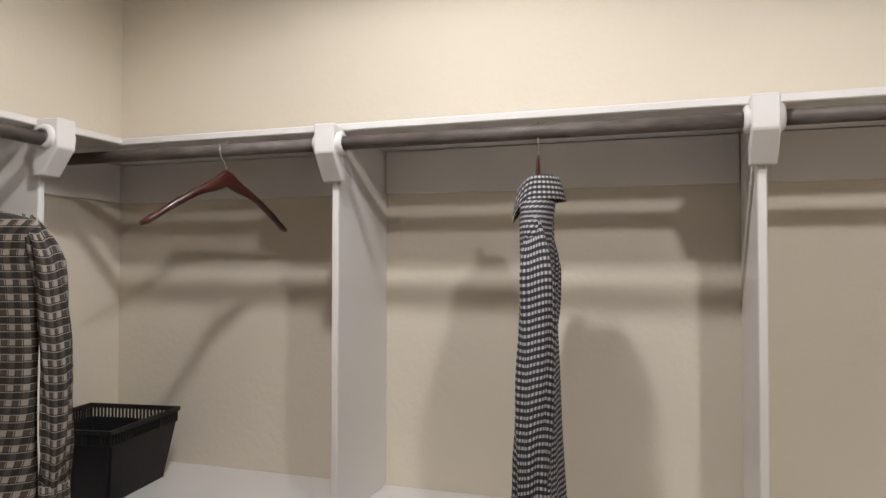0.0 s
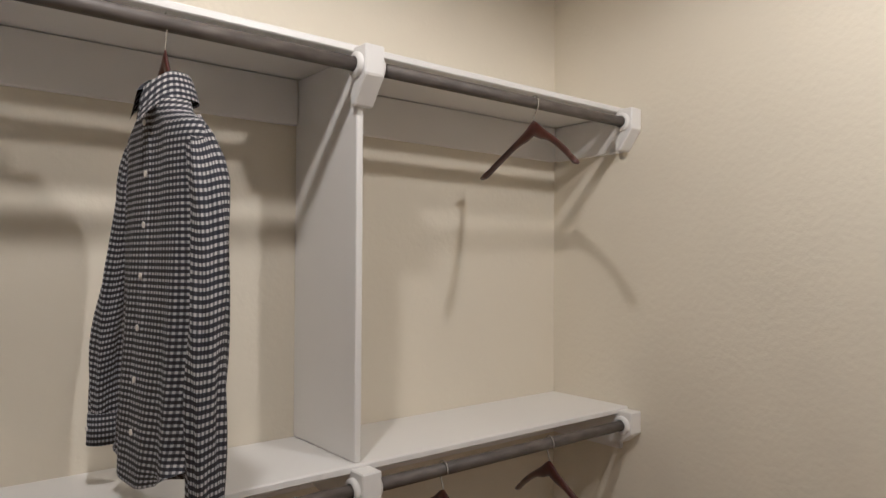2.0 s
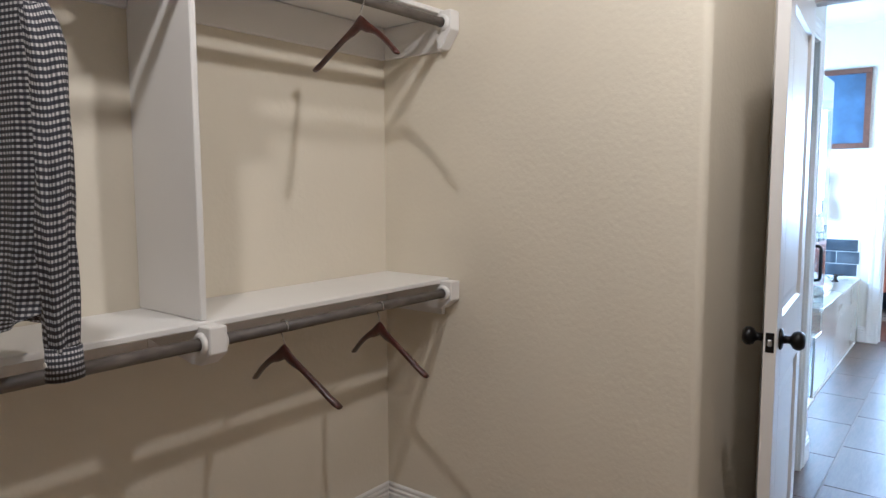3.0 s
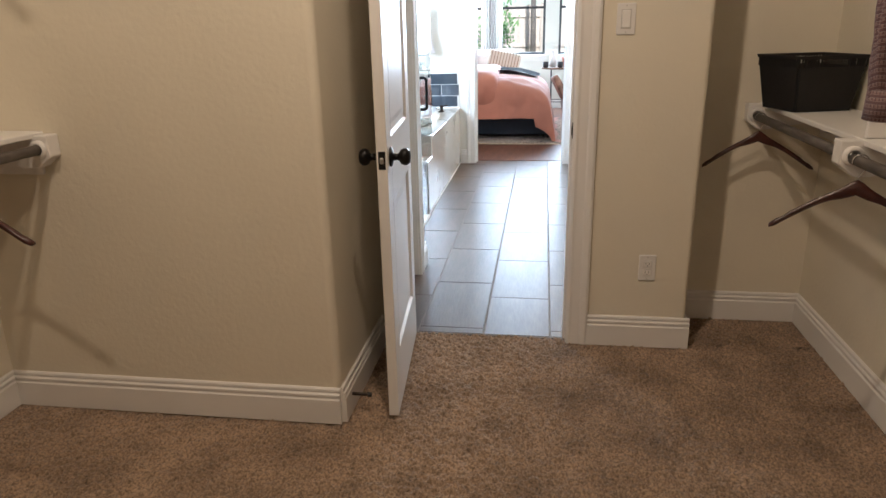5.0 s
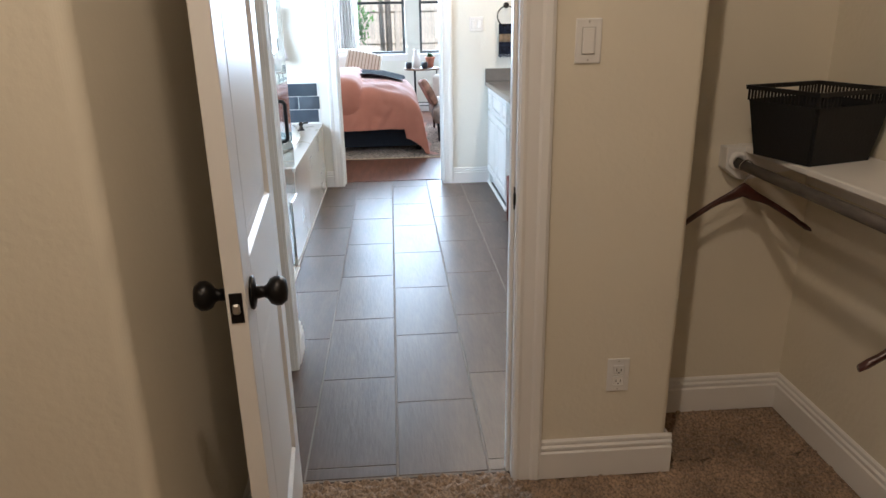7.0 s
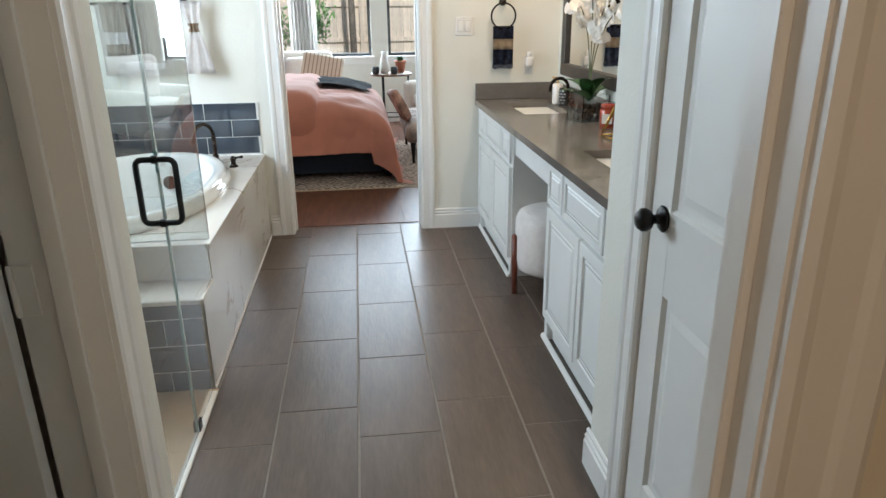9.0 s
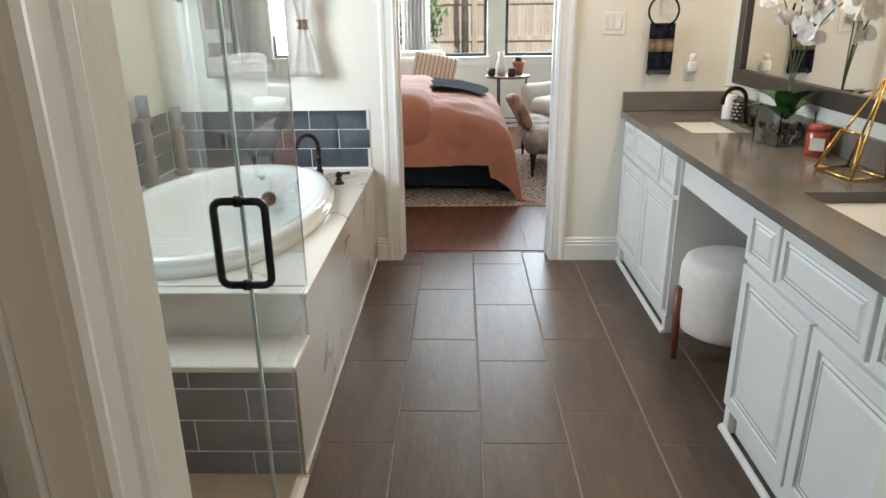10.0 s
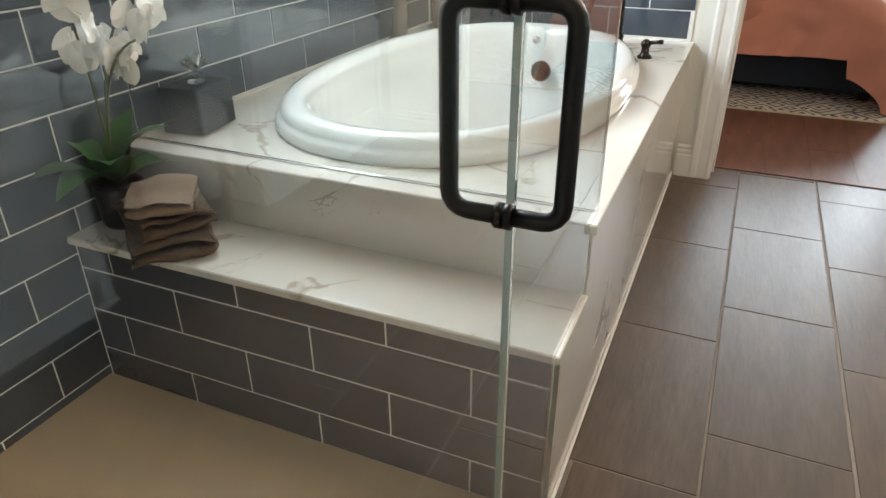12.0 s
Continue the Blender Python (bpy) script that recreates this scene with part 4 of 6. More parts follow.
# oval tub
t = thing("bathtub", pose(TC[0], TC[1], DK), "glossy white oval drop-in bathtub", "bathtub")
prof = [(TA + 0.0, TB + 0.0, 0.001), (TA + 0.004, TB + 0.004, 0.012), (TA - 0.004, TB - 0.004, 0.030), (TA - 0.012, TB - 0.012, 0.034), (TA - 0.014, TB - 0.014, 0.040), (TA - 0.022, TB - 0.022, 0.056), (TA - 0.040, TB - 0.040, 0.064), (TA - 0.065, TB - 0.065, 0.064),
        (TA - 0.085, TB - 0.085, 0.054), (TA - 0.098, TB - 0.098, 0.030), (TA - 0.108, TB - 0.108, -0.03), (TA - 0.13, TB - 0.12, -0.16), (TA - 0.17, TB - 0.145, -0.28), (TA - 0.24, TB - 0.19, -0.35), (TA - 0.36, TB - 0.28, -0.375), (TA - 0.6, TB - 0.4, -0.378)]
part("shell", loft([oval_ring(a, b, z, 72) for a, b, z in prof], None, True), M_PORC, t, "", True)
part("overflow_cover", lathe([(0.0, 0.014), (0.030, 0.013), (0.038, 0.008), (0.041, 0.0)], 24, None, pose(0.625, -0.03, -0.10, 0, -80, 0)), M_BRONZE, t, "dark bronze overflow cover", True)
part("jet_control", lathe([(0, 0.008), (0.014, 0.008), (0.017, 0)], 16, None, pose(0.648, 0.0, 0.015, 0, -75, 0)), M_STEEL, t, "", True)
part("drain", lathe([(0, 0.006), (0.026, 0.006), (0.032, 0.0)], 20, None, pose(0.36, 0, -0.376)), M_STEEL, t, "", True)

# deck-mounted faucet
t = thing("tub_faucet", pose(5.775, 0.96, DK, 0, 0, 152) @ Matrix.Diagonal((1.15, 1.1, 1.12, 1)), "dark bronze gooseneck tub faucet on the marble deck", "faucet")
part("spout", tube([(0, 0, 0.03), (0, 0, 0.10), (0, 0, 0.16)] + arc((0.08, 0, 0.155), (1, 0, 0), (0, 0, 1), 0.08, 180, 20, 14) + [Vector((0.166, 0, 0.160)), Vector((0.176, 0, 0.140))], [0.012] * 3 + [0.011] * 15 + [0.011, 0.014], 14), M_BRONZE, t, "", True)
part("base", lathe([(0.030, 0), (0.030, 0.006), (0.020, 0.014), (0.016, 0.045), (0.019, 0.052), (0.014, 0.060)], 20), M_BRONZE, t, "", True)
for s in (1, -1):
    h = part("handle_base", lathe([(0.024, 0), (0.024, 0.005), (0.014, 0.014), (0.012, 0.032), (0.016, 0.038), (0.016, 0.048), (0.008, 0.058), (0, 0.060)], 18, None, pose(0.0, s * 0.115, 0)), M_BRONZE, t, "", True)
    part("lever", tube([(0, s * 0.115, 0.046), (-0.01, s * 0.145, 0.052), (-0.012, s * 0.168, 0.056)], [0.007, 0.006, 0.008], 10), M_BRONZE, h, "", True)

# shower glass
GY = 0.712
GT = 2.05
GX = TX0 + 0.05     # pane on the tub deck


def pane_of_glass(name, pts, y0, y1, parent, axis="y"):
    bm = bmesh.new()
    f = (lambda u, z, v: (u, v, z)) if axis == "y" else (lambda u, z, v: (v, u, z))
    a = [bm.verts.new(f(u, z, y0)) for u, z in pts]
    b = [bm.verts.new(f(u, z, y1)) for u, z in pts]
    k = len(pts)
    for i in range(k):
        bm.faces.new((a[i], a[(i + 1) % k], b[(i + 1) % k], b[i]))
    bm.faces.new(a[::-1])
    bm.faces.new(b)
    ob = part(name, bm, M_GLASS, parent)
    ob.visible_shadow = False
    return ob


t = thing("shower_door", None, "frameless clear glass shower door with black handle, closed", "shower door")
pane_of_glass("glass_pane", [(EX + 0.012, 0.022), (3.735, 0.022), (3.735, GT), (EX + 0.012, GT)], GY - 0.004, GY + 0.005, t)
ed = part("glass_edge", B((3.7352, GY - 0.004, 0.022, 3.7372, GY + 0.005, GT)), M_EDGE, t, "green polished glass edge")
for z in (0.25, 1.8):
    part("hinge", B((EX + 0.001, GY - 0.02, z - 0.045, EX + 0.07, GY - 0.006, z + 0.045), (EX + 0.001, GY + 0.007, z - 0.045, EX + 0.07, GY + 0.021, z + 0.045), bevel=0.003), M_BLACK, t)
hz0, hz1, hx = 0.822, 1.026, 3.700
for s in (1, -1):
    y0 = GY + 0.0005
    d = s * 0.062
    r = 0.020
    pts = [(hx, y0 + s * 0.006, hz1), (hx, y0 + d - s * r, hz1)] + [(hx, y0 + d - s * r + s * r * math.sin(radians(a)), hz1 - r + r * math.cos(radians(a))) for a in (22, 45, 68, 90)] + \
        [(hx, y0 + d, (hz0 + hz1) / 2)] + [(hx, y0 + d - s * r + s * r * math.cos(radians(a)), hz0 + r - r * math.sin(radians(a))) for a in (0, 22, 45, 68, 90)] + [(hx, y0 + s * 0.006, hz0)]
    hd = part("handle", tube(pts, 0.0095, 14), M_BLACK, t, "black tubular pull handle", True)
    for z in (hz0, hz1):
        part("collar", tube([(hx, y0 + s * 0.0045, z), (hx, y0 + s * 0.012, z)], 0.0135, 16), M_BLACK, hd, "", True)
t = thing("fixed_shower_panel", None, "fixed clear glass panel notched round the bench and tub deck", "glass panel")
pane_of_glass("glass_pane", [(3.745, 0.012), (BX0 - 0.018, 0.012), (BX0 - 0.018, BT + 0.003), (TX0 - 0.018, BT + 0.003), (TX0 - 0.018, DK + 0.003), (GX, DK + 0.003), (GX, GT), (3.745, GT)], GY + 0.007, GY + 0.016, t)
part("glass_edge", B((3.7428, GY + 0.007, 0.012, 3.7448, GY + 0.016, GT)), M_EDGE, t, "green polished glass edge")
part("floor_clip", B((3.75, GY - 0.004, 0.004, 3.79, GY + 0.006, 0.05), (3.75, GY + 0.017, 0.004, 3.79, GY + 0.027, 0.05), bevel=0.003), M_BLACK, t, "black glass clip")
t = thing("tub_glass_panel", None, "clear glass panel standing on the tub deck", "glass panel")
pane_of_glass("glass_pane", [(GY + 0.018, DK + 0.003), (BN - 0.012, DK + 0.003), (BN - 0.012, GT), (GY + 0.018, GT)], GX - 0.006, GX + 0.003, t, "x")
part("bottom_channel", B((GX - 0.009, GY + 0.02, DK + 0.0005, GX + 0.006, BN - 0.012, DK + 0.0025)), M_STEEL, t)
solid("shower_sill", M_WHITE, (EX, GY - 0.012, -0.003, BX0 - 0.02, GY + 0.022, 0.009), bevel=0.003, label="narrow white shower sill under the glass", category="shower sill", kind="")

# towels on the bench, orchid, candles
t = thing("folded_towels", pose(4.125, 1.635, BT + 0.001, 0, 0, 22), "stack of loosely folded brown and tan towels on the bench", "towels")


def folded_towel(w, d, h, turns, seed, dx, dy, yaw, z0):
    """One towel folded over itself: a thick sheet snaking in layers, its folds towards -y, with uneven edges."""
    path = []
    for k in range(turns + 1):
        z = h * (k + 0.5) / (turns + 1)
        ys = [-d + 2 * d * q / 10 for q in range(11)]
        path += [(y, z) for y in (ys if k % 2 else ys[::-1])]
        if k < turns:
            c, r = (d, 1) if k % 2 else (-d, -1)
            for q in (0.25, 0.5, 0.75):
                path.append((c + r * 0.5 * h / (turns + 1) * math.sin(math.pi * q), z + q * h / (turns + 1)))
    bm = bmesh.new()
    n = 16
    vr = []
    for y, z in path:
        row = []
        for i in range(n + 1):
            x = -w + 2 * w * i / n
            f = noise.noise(Vector((x * 11 + seed * 3.7, y * 11, z * 30)))
            g = noise.noise(Vector((x * 26, y * 24 + seed * 2.1, z * 40)))
            sag = 0.25 * h * (x / w) ** 2 * (z / h)
            row.append(bm.verts.new((x + 0.010 * f + 0.012 * noise.noise(Vector((seed, y * 9, z * 60))), y * (1 - 0.10 * (z / h)) + 0.010 * g, max(0.003, z - sag + 0.010 * f + 0.004 * g))))
        vr.append(row)
    for a, b in zip(vr, vr[1:]):
        for i in range(n):
            bm.faces.new((a[i], a[i + 1], b[i + 1], b[i]))
    bmesh.ops.solidify(bm, geom=bm.faces[:], thickness=0.0042)
    bmesh.ops.transform(bm, matrix=pose(dx, dy, z0, 0, 0, yaw), verts=bm.verts[:])
    return bm


part("folded_towel", folded_towel(0.085, 0.105, 0.060, 3, 1, 0, 0, -64, 0.0), M_TOWEL, t, "", True)
part("folded_towel", folded_towel(0.080, 0.098, 0.048, 3, 2, 0.006, 0.004, -50, 0.054), M_TOWEL, t, "", True)
part("folded_towel", folded_towel(0.070, 0.088, 0.038, 2, 5, -0.002, 0.0, -72, 0.098), M_TOWEL2, t, "tan folded towel", True)


def leaf_mesh(bm, m, length, width, bend):
    rows = []
    for i in range(9):
        u = i / 8
        w = width * math.sin(math.pi * min(1, 0.08 + u * 0.94)) ** 0.8 * (0.5 if i == 0 else 1)
        x = length * u
        z = length * 0.35 * math.sin(u * 1.6) - bend * u * u * length
        rows.append([bm.verts.new(m @ Vector((x, -w, z + 0.25 * w))), bm.verts.new(m @ Vector((x, 0, z))), bm.verts.new(m @ Vector((x, w, z + 0.25 * w)))])
    for a, b in zip(rows, rows[1:]):
        for k in (0, 1):
            bm.faces.new((a[k], a[k + 1], b[k + 1], b[k]))
    return bm


def petal_mesh(bm, m, r, w):
    c = bm.verts.new(m @ Vector((0, 0, 0)))
    ring = []
    for k in range(9):
        a = -1.25 + 2.5 * k / 8
        ring.append(bm.verts.new(m @ Vector((r * (0.35 + 0.65 * math.cos(a * 0.9)), w * math.sin(a), 0.20 * r * math.cos(a * 1.3) - 0.05 * r))))
    for p, q in zip(ring, ring[1:]):
        bm.faces.new((c, p, q))
    return bm


def orchid(m, label, stems, leaves, seed, square_pot):
    t = thing("orchid", m, label, "orchid")
    rnd = random.Random(seed)
    if square_pot:
        bm = bmesh.new()
        w, h, k = 0.080, 0.14, 0.006
        for x0, y0, x1, y1 in ((-w, -w, w, -w + k), (-w, w - k, w, w), (-w, -w + k, -w + k, w - k), (w - k, -w + k, w, w - k)):
            box(bm, x0, y0, 0, x1, y1, h)
        box(bm, -w + k, -w + k, 0, w - k, w - k, 0.008)
        p = part("glass_vase", bm, M_GLASS, t, "clear square glass vase")
        p.visible_shadow = False
        bm = bmesh.new()
        for _ in range(60):
            q = pose(rnd.uniform(-w, w) * 0.8, rnd.uniform(-w, w) * 0.8, rnd.uniform(0.015, 0.085), rnd.uniform(0, 360), rnd.uniform(0, 360), rnd.uniform(0, 360))
            c = [q @ Vector((x * 0.014, y * 0.010, z * 0.006)) for x in (-1, 1) for y in (-1, 1) for z in (-1, 1)]
            vs = [bm.verts.new(v) for v in c]
            for f in ((0, 1, 3, 2), (4, 6, 7, 5), (0, 4, 5, 1), (2, 3, 7, 6), (0, 2, 6, 4), (1, 5, 7, 3)):
                bm.faces.new([vs[i] for i in f])
        tagged(part("bark_chips", bm, M_SOIL, t), kind="stuff")
        z0 = 0.10
    else:
        part("pot", lathe([(0.0, 0.0), (0.045, 0.0), (0.052, 0.01), (0.058, 0.10), (0.056, 0.104), (0.052, 0.10), (0.048, 0.095), (0, 0.093)], 24), M_DARKCUP, t, "dark round pot", True)
        z0 = 0.10
    for i in range(leaves):
        a = 360 * i / leaves + rnd.uniform(-20, 20)
        bm = leaf_mesh(bmesh.new(), pose(0, 0, z0, 0, rnd.uniform(-48, -5), a), rnd.uniform(0.16, 0.21), rnd.uniform(0.036, 0.050), rnd.uniform(0.1, 0.6))
        part("leaf", bm, M_LEAF, t, "", True)
    for dx, dy, hgt, n in stems:
        pts = [Vector((dx * (u ** 2), dy * (u ** 2), z0 + hgt * math.sin(u * 1.45) / math.sin(1.45))) for u in [k / 14 for k in range(15)]]
        st = part("stem", tube(pts, 0.0028, 7), M_STEM, t, "", True)
        for j in range(n):
            u = 1.0 - 0.42 * j / max(1, n - 1)
            c = pts[min(14, int(u * 14))] + Vector((rnd.uniform(-0.035, 0.035), rnd.uniform(-0.035, 0.035), rnd.uniform(-0.045, 0.02)))
            bm = bmesh.new()
            face = pose(*c, rnd.uniform(55, 110), rnd.uniform(-25, 25), rnd.uniform(0, 360))
            for k in range(5):
                big = k in (1, 4)
                petal_mesh(bm, face @ pose(0, 0, 0, 0, 0, 72 * k + 90), 0.034 if not big else 0.041, 0.019 if not big else 0.033)
            bl = part("blossom", bm, M_PETAL, st, "white orchid blossom", True)
    return t


orchid(pose(4.165, 1.81, BT + 0.001, 0, 0, 20), "white orchid in a dark pot on the shower bench", ((-0.14, -0.06, 0.42, 8), (0.16, -0.07, 0.40, 8), (0.03, -0.10, 0.32, 6)), 8, 4, False)
t = thing("candle_plinth", pose(4.45, 1.795, DK + 0.001, 0, 0, 6), "dark blue-black ceramic block on the marble deck", "plinth")
part("block", B((-0.075, -0.06, 0, 0.075, 0.06, 0.115), bevel=0.008, seg=3), M_DARKCUP, t)
t = thing("lotus_candle_holder", pose(4.45, 1.785, DK + 0.117), "clear glass lotus candle holder on a dark block", "candle holder")
part("foot", lathe([(0.0, 0), (0.022, 0), (0.022, 0.005), (0.010, 0.010), (0.008, 0.018), (0.020, 0.024), (0.0, 0.026)], 20), M_GLASS, t, "", True)
for i in range(12):
    bm = petal_mesh(bmesh.new(), pose(0, 0, 0.026, 0, -40 if i % 2 else -62, 30 * i), 0.048, 0.016)
    part("glass_petal", bm, M_GLASS, t, "", True)
for x, y, h, r, hc in ((5.68, 1.825, 0.36, 0.030, 0.11), (5.985, 1.79, 0.27, 0.030, 0.10)):
    t = thing("pillar_candle", pose(x, y, DK + 0.001), "grey-blue pillar candle on a turned wooden candlestick", "candle", "candles on the tub deck")
    part("candlestick", lathe([(0, 0), (0.048, 0), (0.048, 0.012), (0.030, 0.022), (0.024, 0.05), (0.030, h * 0.35), (0.022, h * 0.5), (0.030, h * 0.72), (0.020, h * 0.88), (0.042, h - 0.012), (0.042, h), (0, h)], 24), M_STICK, t, "", True)
    part("candle", lathe([(0, h), (r, h), (r, h + hc - 0.004), (r - 0.004, h + hc), (0.004, h + hc - 0.003), (0, h + hc - 0.003)], 24), mat("grey_blue_wax", (0.16, 0.17, 0.21), 0.5, var=0.05), t, "", True)

# window over the tub
def window(name, axis, a, b, z0, z1, face, depth, rail, label):
    """A black-framed window. axis: the wall's normal; a..b along the wall; face: inner face of the wall."""
    t = thing(name, None, label, "window", "", "structure")
    put = (lambda u0, v0, w0, u1, v1, w1: (v0, u0, w0, v1, u1, w1)) if axis == "x" else (lambda u0, v0, w0, u1, v1, w1: (u0, v0, w0, u1, v1, w1))
    f0, f1, k = face + depth * 0.45, face + depth * 0.8, 0.038
    fr = part("window_frame", B(put(a, f0, z0, b, f1, z0 + k), put(a, f0, z1 - k, b, f1, z1), put(a, f0, z0 + k, a + k, f1, z1 - k), put(b - k, f0, z0 + k, b, f1, z1 - k), bevel=0.002), M_WINBLACK, t, "black window frame")
    if rail:
        part("meeting_rail", B(put(a + k, f0 + 0.004, rail - 0.018, b - k, f1 - 0.004, rail + 0.018), bevel=0.002), M_WINBLACK, t)
    m0 = (f0 + f1) / 2
    for w0, w1 in (((z0 + k, rail - 0.018), (rail + 0.018, z1 - k)) if rail else ((z0 + k, z1 - k),)):
        p = part("window_pane", B(put(a + k, m0, w0, b - k, m0 + 0.005, w1)), M_WINGLASS, t)
        p.visible_shadow = False
    return t


window("window_tub", "y", W0, W1, WZ0, WZ1, BN, 0.14, 0, "black-framed window over the bathtub")
solid("window_sill_tub", M_WHITE, (W0 - 0.03, BN - 0.03, WZ0 - 0.026, W1 + 0.03, BN + 0.062, WZ0 + 0.002), (W0 - 0.02, BN - 0.012, WZ0 - 0.10, W1 + 0.02, BN, WZ0 - 0.026), bevel=0.004, label="white painted window sill with apron", category="window sill")

# bathroom art and towels on the far wall
t = thing("framed_picture", None, "dark wood framed picture with blue abstract art", "picture")
py0, py1, pz0, pz1, k = 0.70, 1.32, 1.69, 2.37, 0.045
part("picture_frame", B((FW0 - 0.03, py0, pz0, FW0 - 0.001, py1, pz0 + k), (FW0 - 0.03, py0, pz1 - k, FW0 - 0.001, py1, pz1), (FW0 - 0.03, py0, pz0 + k, FW0 - 0.001, py0 + k, pz1 - k), (FW0 - 0.03, py1 - k, pz0 + k, FW0 - 0.001, py1, pz1 - k), bevel=0.003), M_WOODFRAME, t)
part("canvas", B((FW0 - 0.018, py0 + k, pz0 + k, FW0 - 0.002, py1 - k, pz1 - k)), mat("blue_art", (0.05, 0.09, 0.16), 0.5, var=0.5, scale=4), t)
t = thing("towel_bar", None, "dark towel bar on the wall over the tub", "towel bar")
part("bar", tube([(FW0 - 0.06, 1.10, 1.50), (FW0 - 0.06, 1.72, 1.50)], 0.009, 12), M_BRONZE, t, "", True)
for y in (1.10, 1.72):
    part("post", lathe([(0.024, 0), (0.024, 0.006), (0.011, 0.012), (0.011, 0.058), (0.014, 0.066), (0, 0.068)], 16, None, pose(FW0 - 0.001, y, 1.50, 0, -90)), M_BRONZE, t, "", True)


def hung_towel(name, y0, y1, z0, zt, x, mt, label, bands=(), waist=None):
    t = thing(name, None, label, "towel", "hanging towels")
    def sheet(mname, a, b, mat_, off):
        bm = bmesh.new()
        n, k = 18, 10
        vr = []
        for i in range(k + 1):
            z = a + (b - a) * i / k
            vr.append([bm.verts.new((x - off + 0.004 * math.sin(j * 0.9 + z * 3) + 0.002 * math.sin(j * 2.1), (y0 + y1) / 2 + (y1 - y0) * (j / n - 0.5) * (1 if waist is None else 0.42 + 4.2 * abs(z - waist) ** 0.9) + 0.004 * math.sin(z * 9), z)) for j in range(n + 1)])
        for p, q in zip(vr, vr[1:]):
            for j in range(n):
                bm.faces.new((p[j], p[j + 1], q[j + 1], q[j]))
        r = bmesh.ops.solidify(bm, geom=bm.faces[:], thickness=0.007)
        return part(mname, bm, mat_, t, "", True)
    sheet("towel_cloth", z0, zt, mt, 0.0)
    for a, b, mb in bands:
        sheet("woven_band", a, b, mb, 0.003)
    return t


hung_towel("hanging_towel", 1.20, 1.60, 1.085, 1.507, FW0 - 0.070, M_STOOLWHITE, "cream bath towel over the towel bar")
hung_towel("hanging_towel", 1.43, 1.57, 1.20, 1.510, FW0 - 0.088, M_TAUPE, "taupe hand towel with cream band over the towel bar", ((1.27, 1.34, M_STOOLWHITE),))
hung_towel("hanging_towel", 1.23, 1.40, 1.115, 1.510, FW0 - 0.088, M_TAUPE, "taupe bath towel with cream hem over the towel bar", ((1.118, 1.16, M_STOOLWHITE),))
hung_towel("hanging_towel", 0.985, 1.105, 1.09, 1.512, FW0 - 0.080, M_STOOLWHITE, "cream hand towel tied with a tan band over the bar", ((1.335, 1.385, M_TOWEL2),), 1.36)

# towel ring with navy towel beside the vanity
t = thing("towel_ring", None, "dark bronze towel ring on the wall", "towel ring")
ry, rz = -0.865, 1.405
part("rosette", lathe([(0.024, 0), (0.024, 0.006), (0.012, 0.014), (0.012, 0.045), (0, 0.048)], 18, None, pose(FW0 - 0.001, ry, rz + 0.085, 0, -90)), M_BRONZE, t, "", True)
part("ring", tube(arc((FW0 - 0.042, ry, rz), (0, 1, 0), (0, 0, 1), 0.078, 0, 352, 40), 0.0055, 10, None, True), M_BRONZE, t, "", True)
t = thing("hand_towel", None, "navy and tan fringed hand towel in the ring", "towel", "hanging towels")
cl = [(1.105, 1.20, M_HANDTOWEL, "lower_cloth"), (1.20, 1.265, M_TANBAND, "tan_band"), (1.265, 1.345, M_HANDTOWEL, "upper_cloth")]
for a, b, mb, nm in cl:
    bm = bmesh.new()
    n = 14
    vr = [[bm.verts.new((FW0 - 0.045 + 0.006 * math.sin(j * 1.1 + z * 8), ry - 0.066 + 0.132 * j / n, z)) for j in range(n + 1)] for z in (a, (a + b) / 2, b)]
    for p, q in zip(vr, vr[1:]):
        for j in range(n):
            bm.faces.new((p[j], p[j + 1], q[j + 1], q[j]))
    bmesh.ops.solidify(bm, geom=bm.faces[:], thickness=0.012)
    part(nm, bm, mb, t, "", True)
bm = bmesh.new()
for j in range(30):
    y = ry - 0.066 + 0.132 * j / 29
    box(bm, FW0 - 0.043, y - 0.0016, 1.072 + random.uniform(0, 0.012), FW0 - 0.040, y + 0.0016, 1.107)
tagged(part("fringe", bm, M_HANDTOWEL, t), kind="stuff")
t = wall_plate("wall_outlet", pose(FW0, -1.045, 1.10, 0, 0, -90), 1, True, "white power outlet with a plug-in air freshener")
part("air_freshener", B((-0.026, -0.055, -0.01, 0.026, -0.0095, 0.05), bevel=0.012, seg=3), M_WHITECER, t, "white plug-in air freshener", True)
part("refill_bottle", lathe([(0.012, 0), (0.018, 0.012), (0.018, 0.03), (0.009, 0.04)], 16, None, pose(0, -0.033, 0.048)), M_WHITECER, t, "", True)

# vanity -----------------------------------------------------------------------
VF = -0.735
CT = 0.881


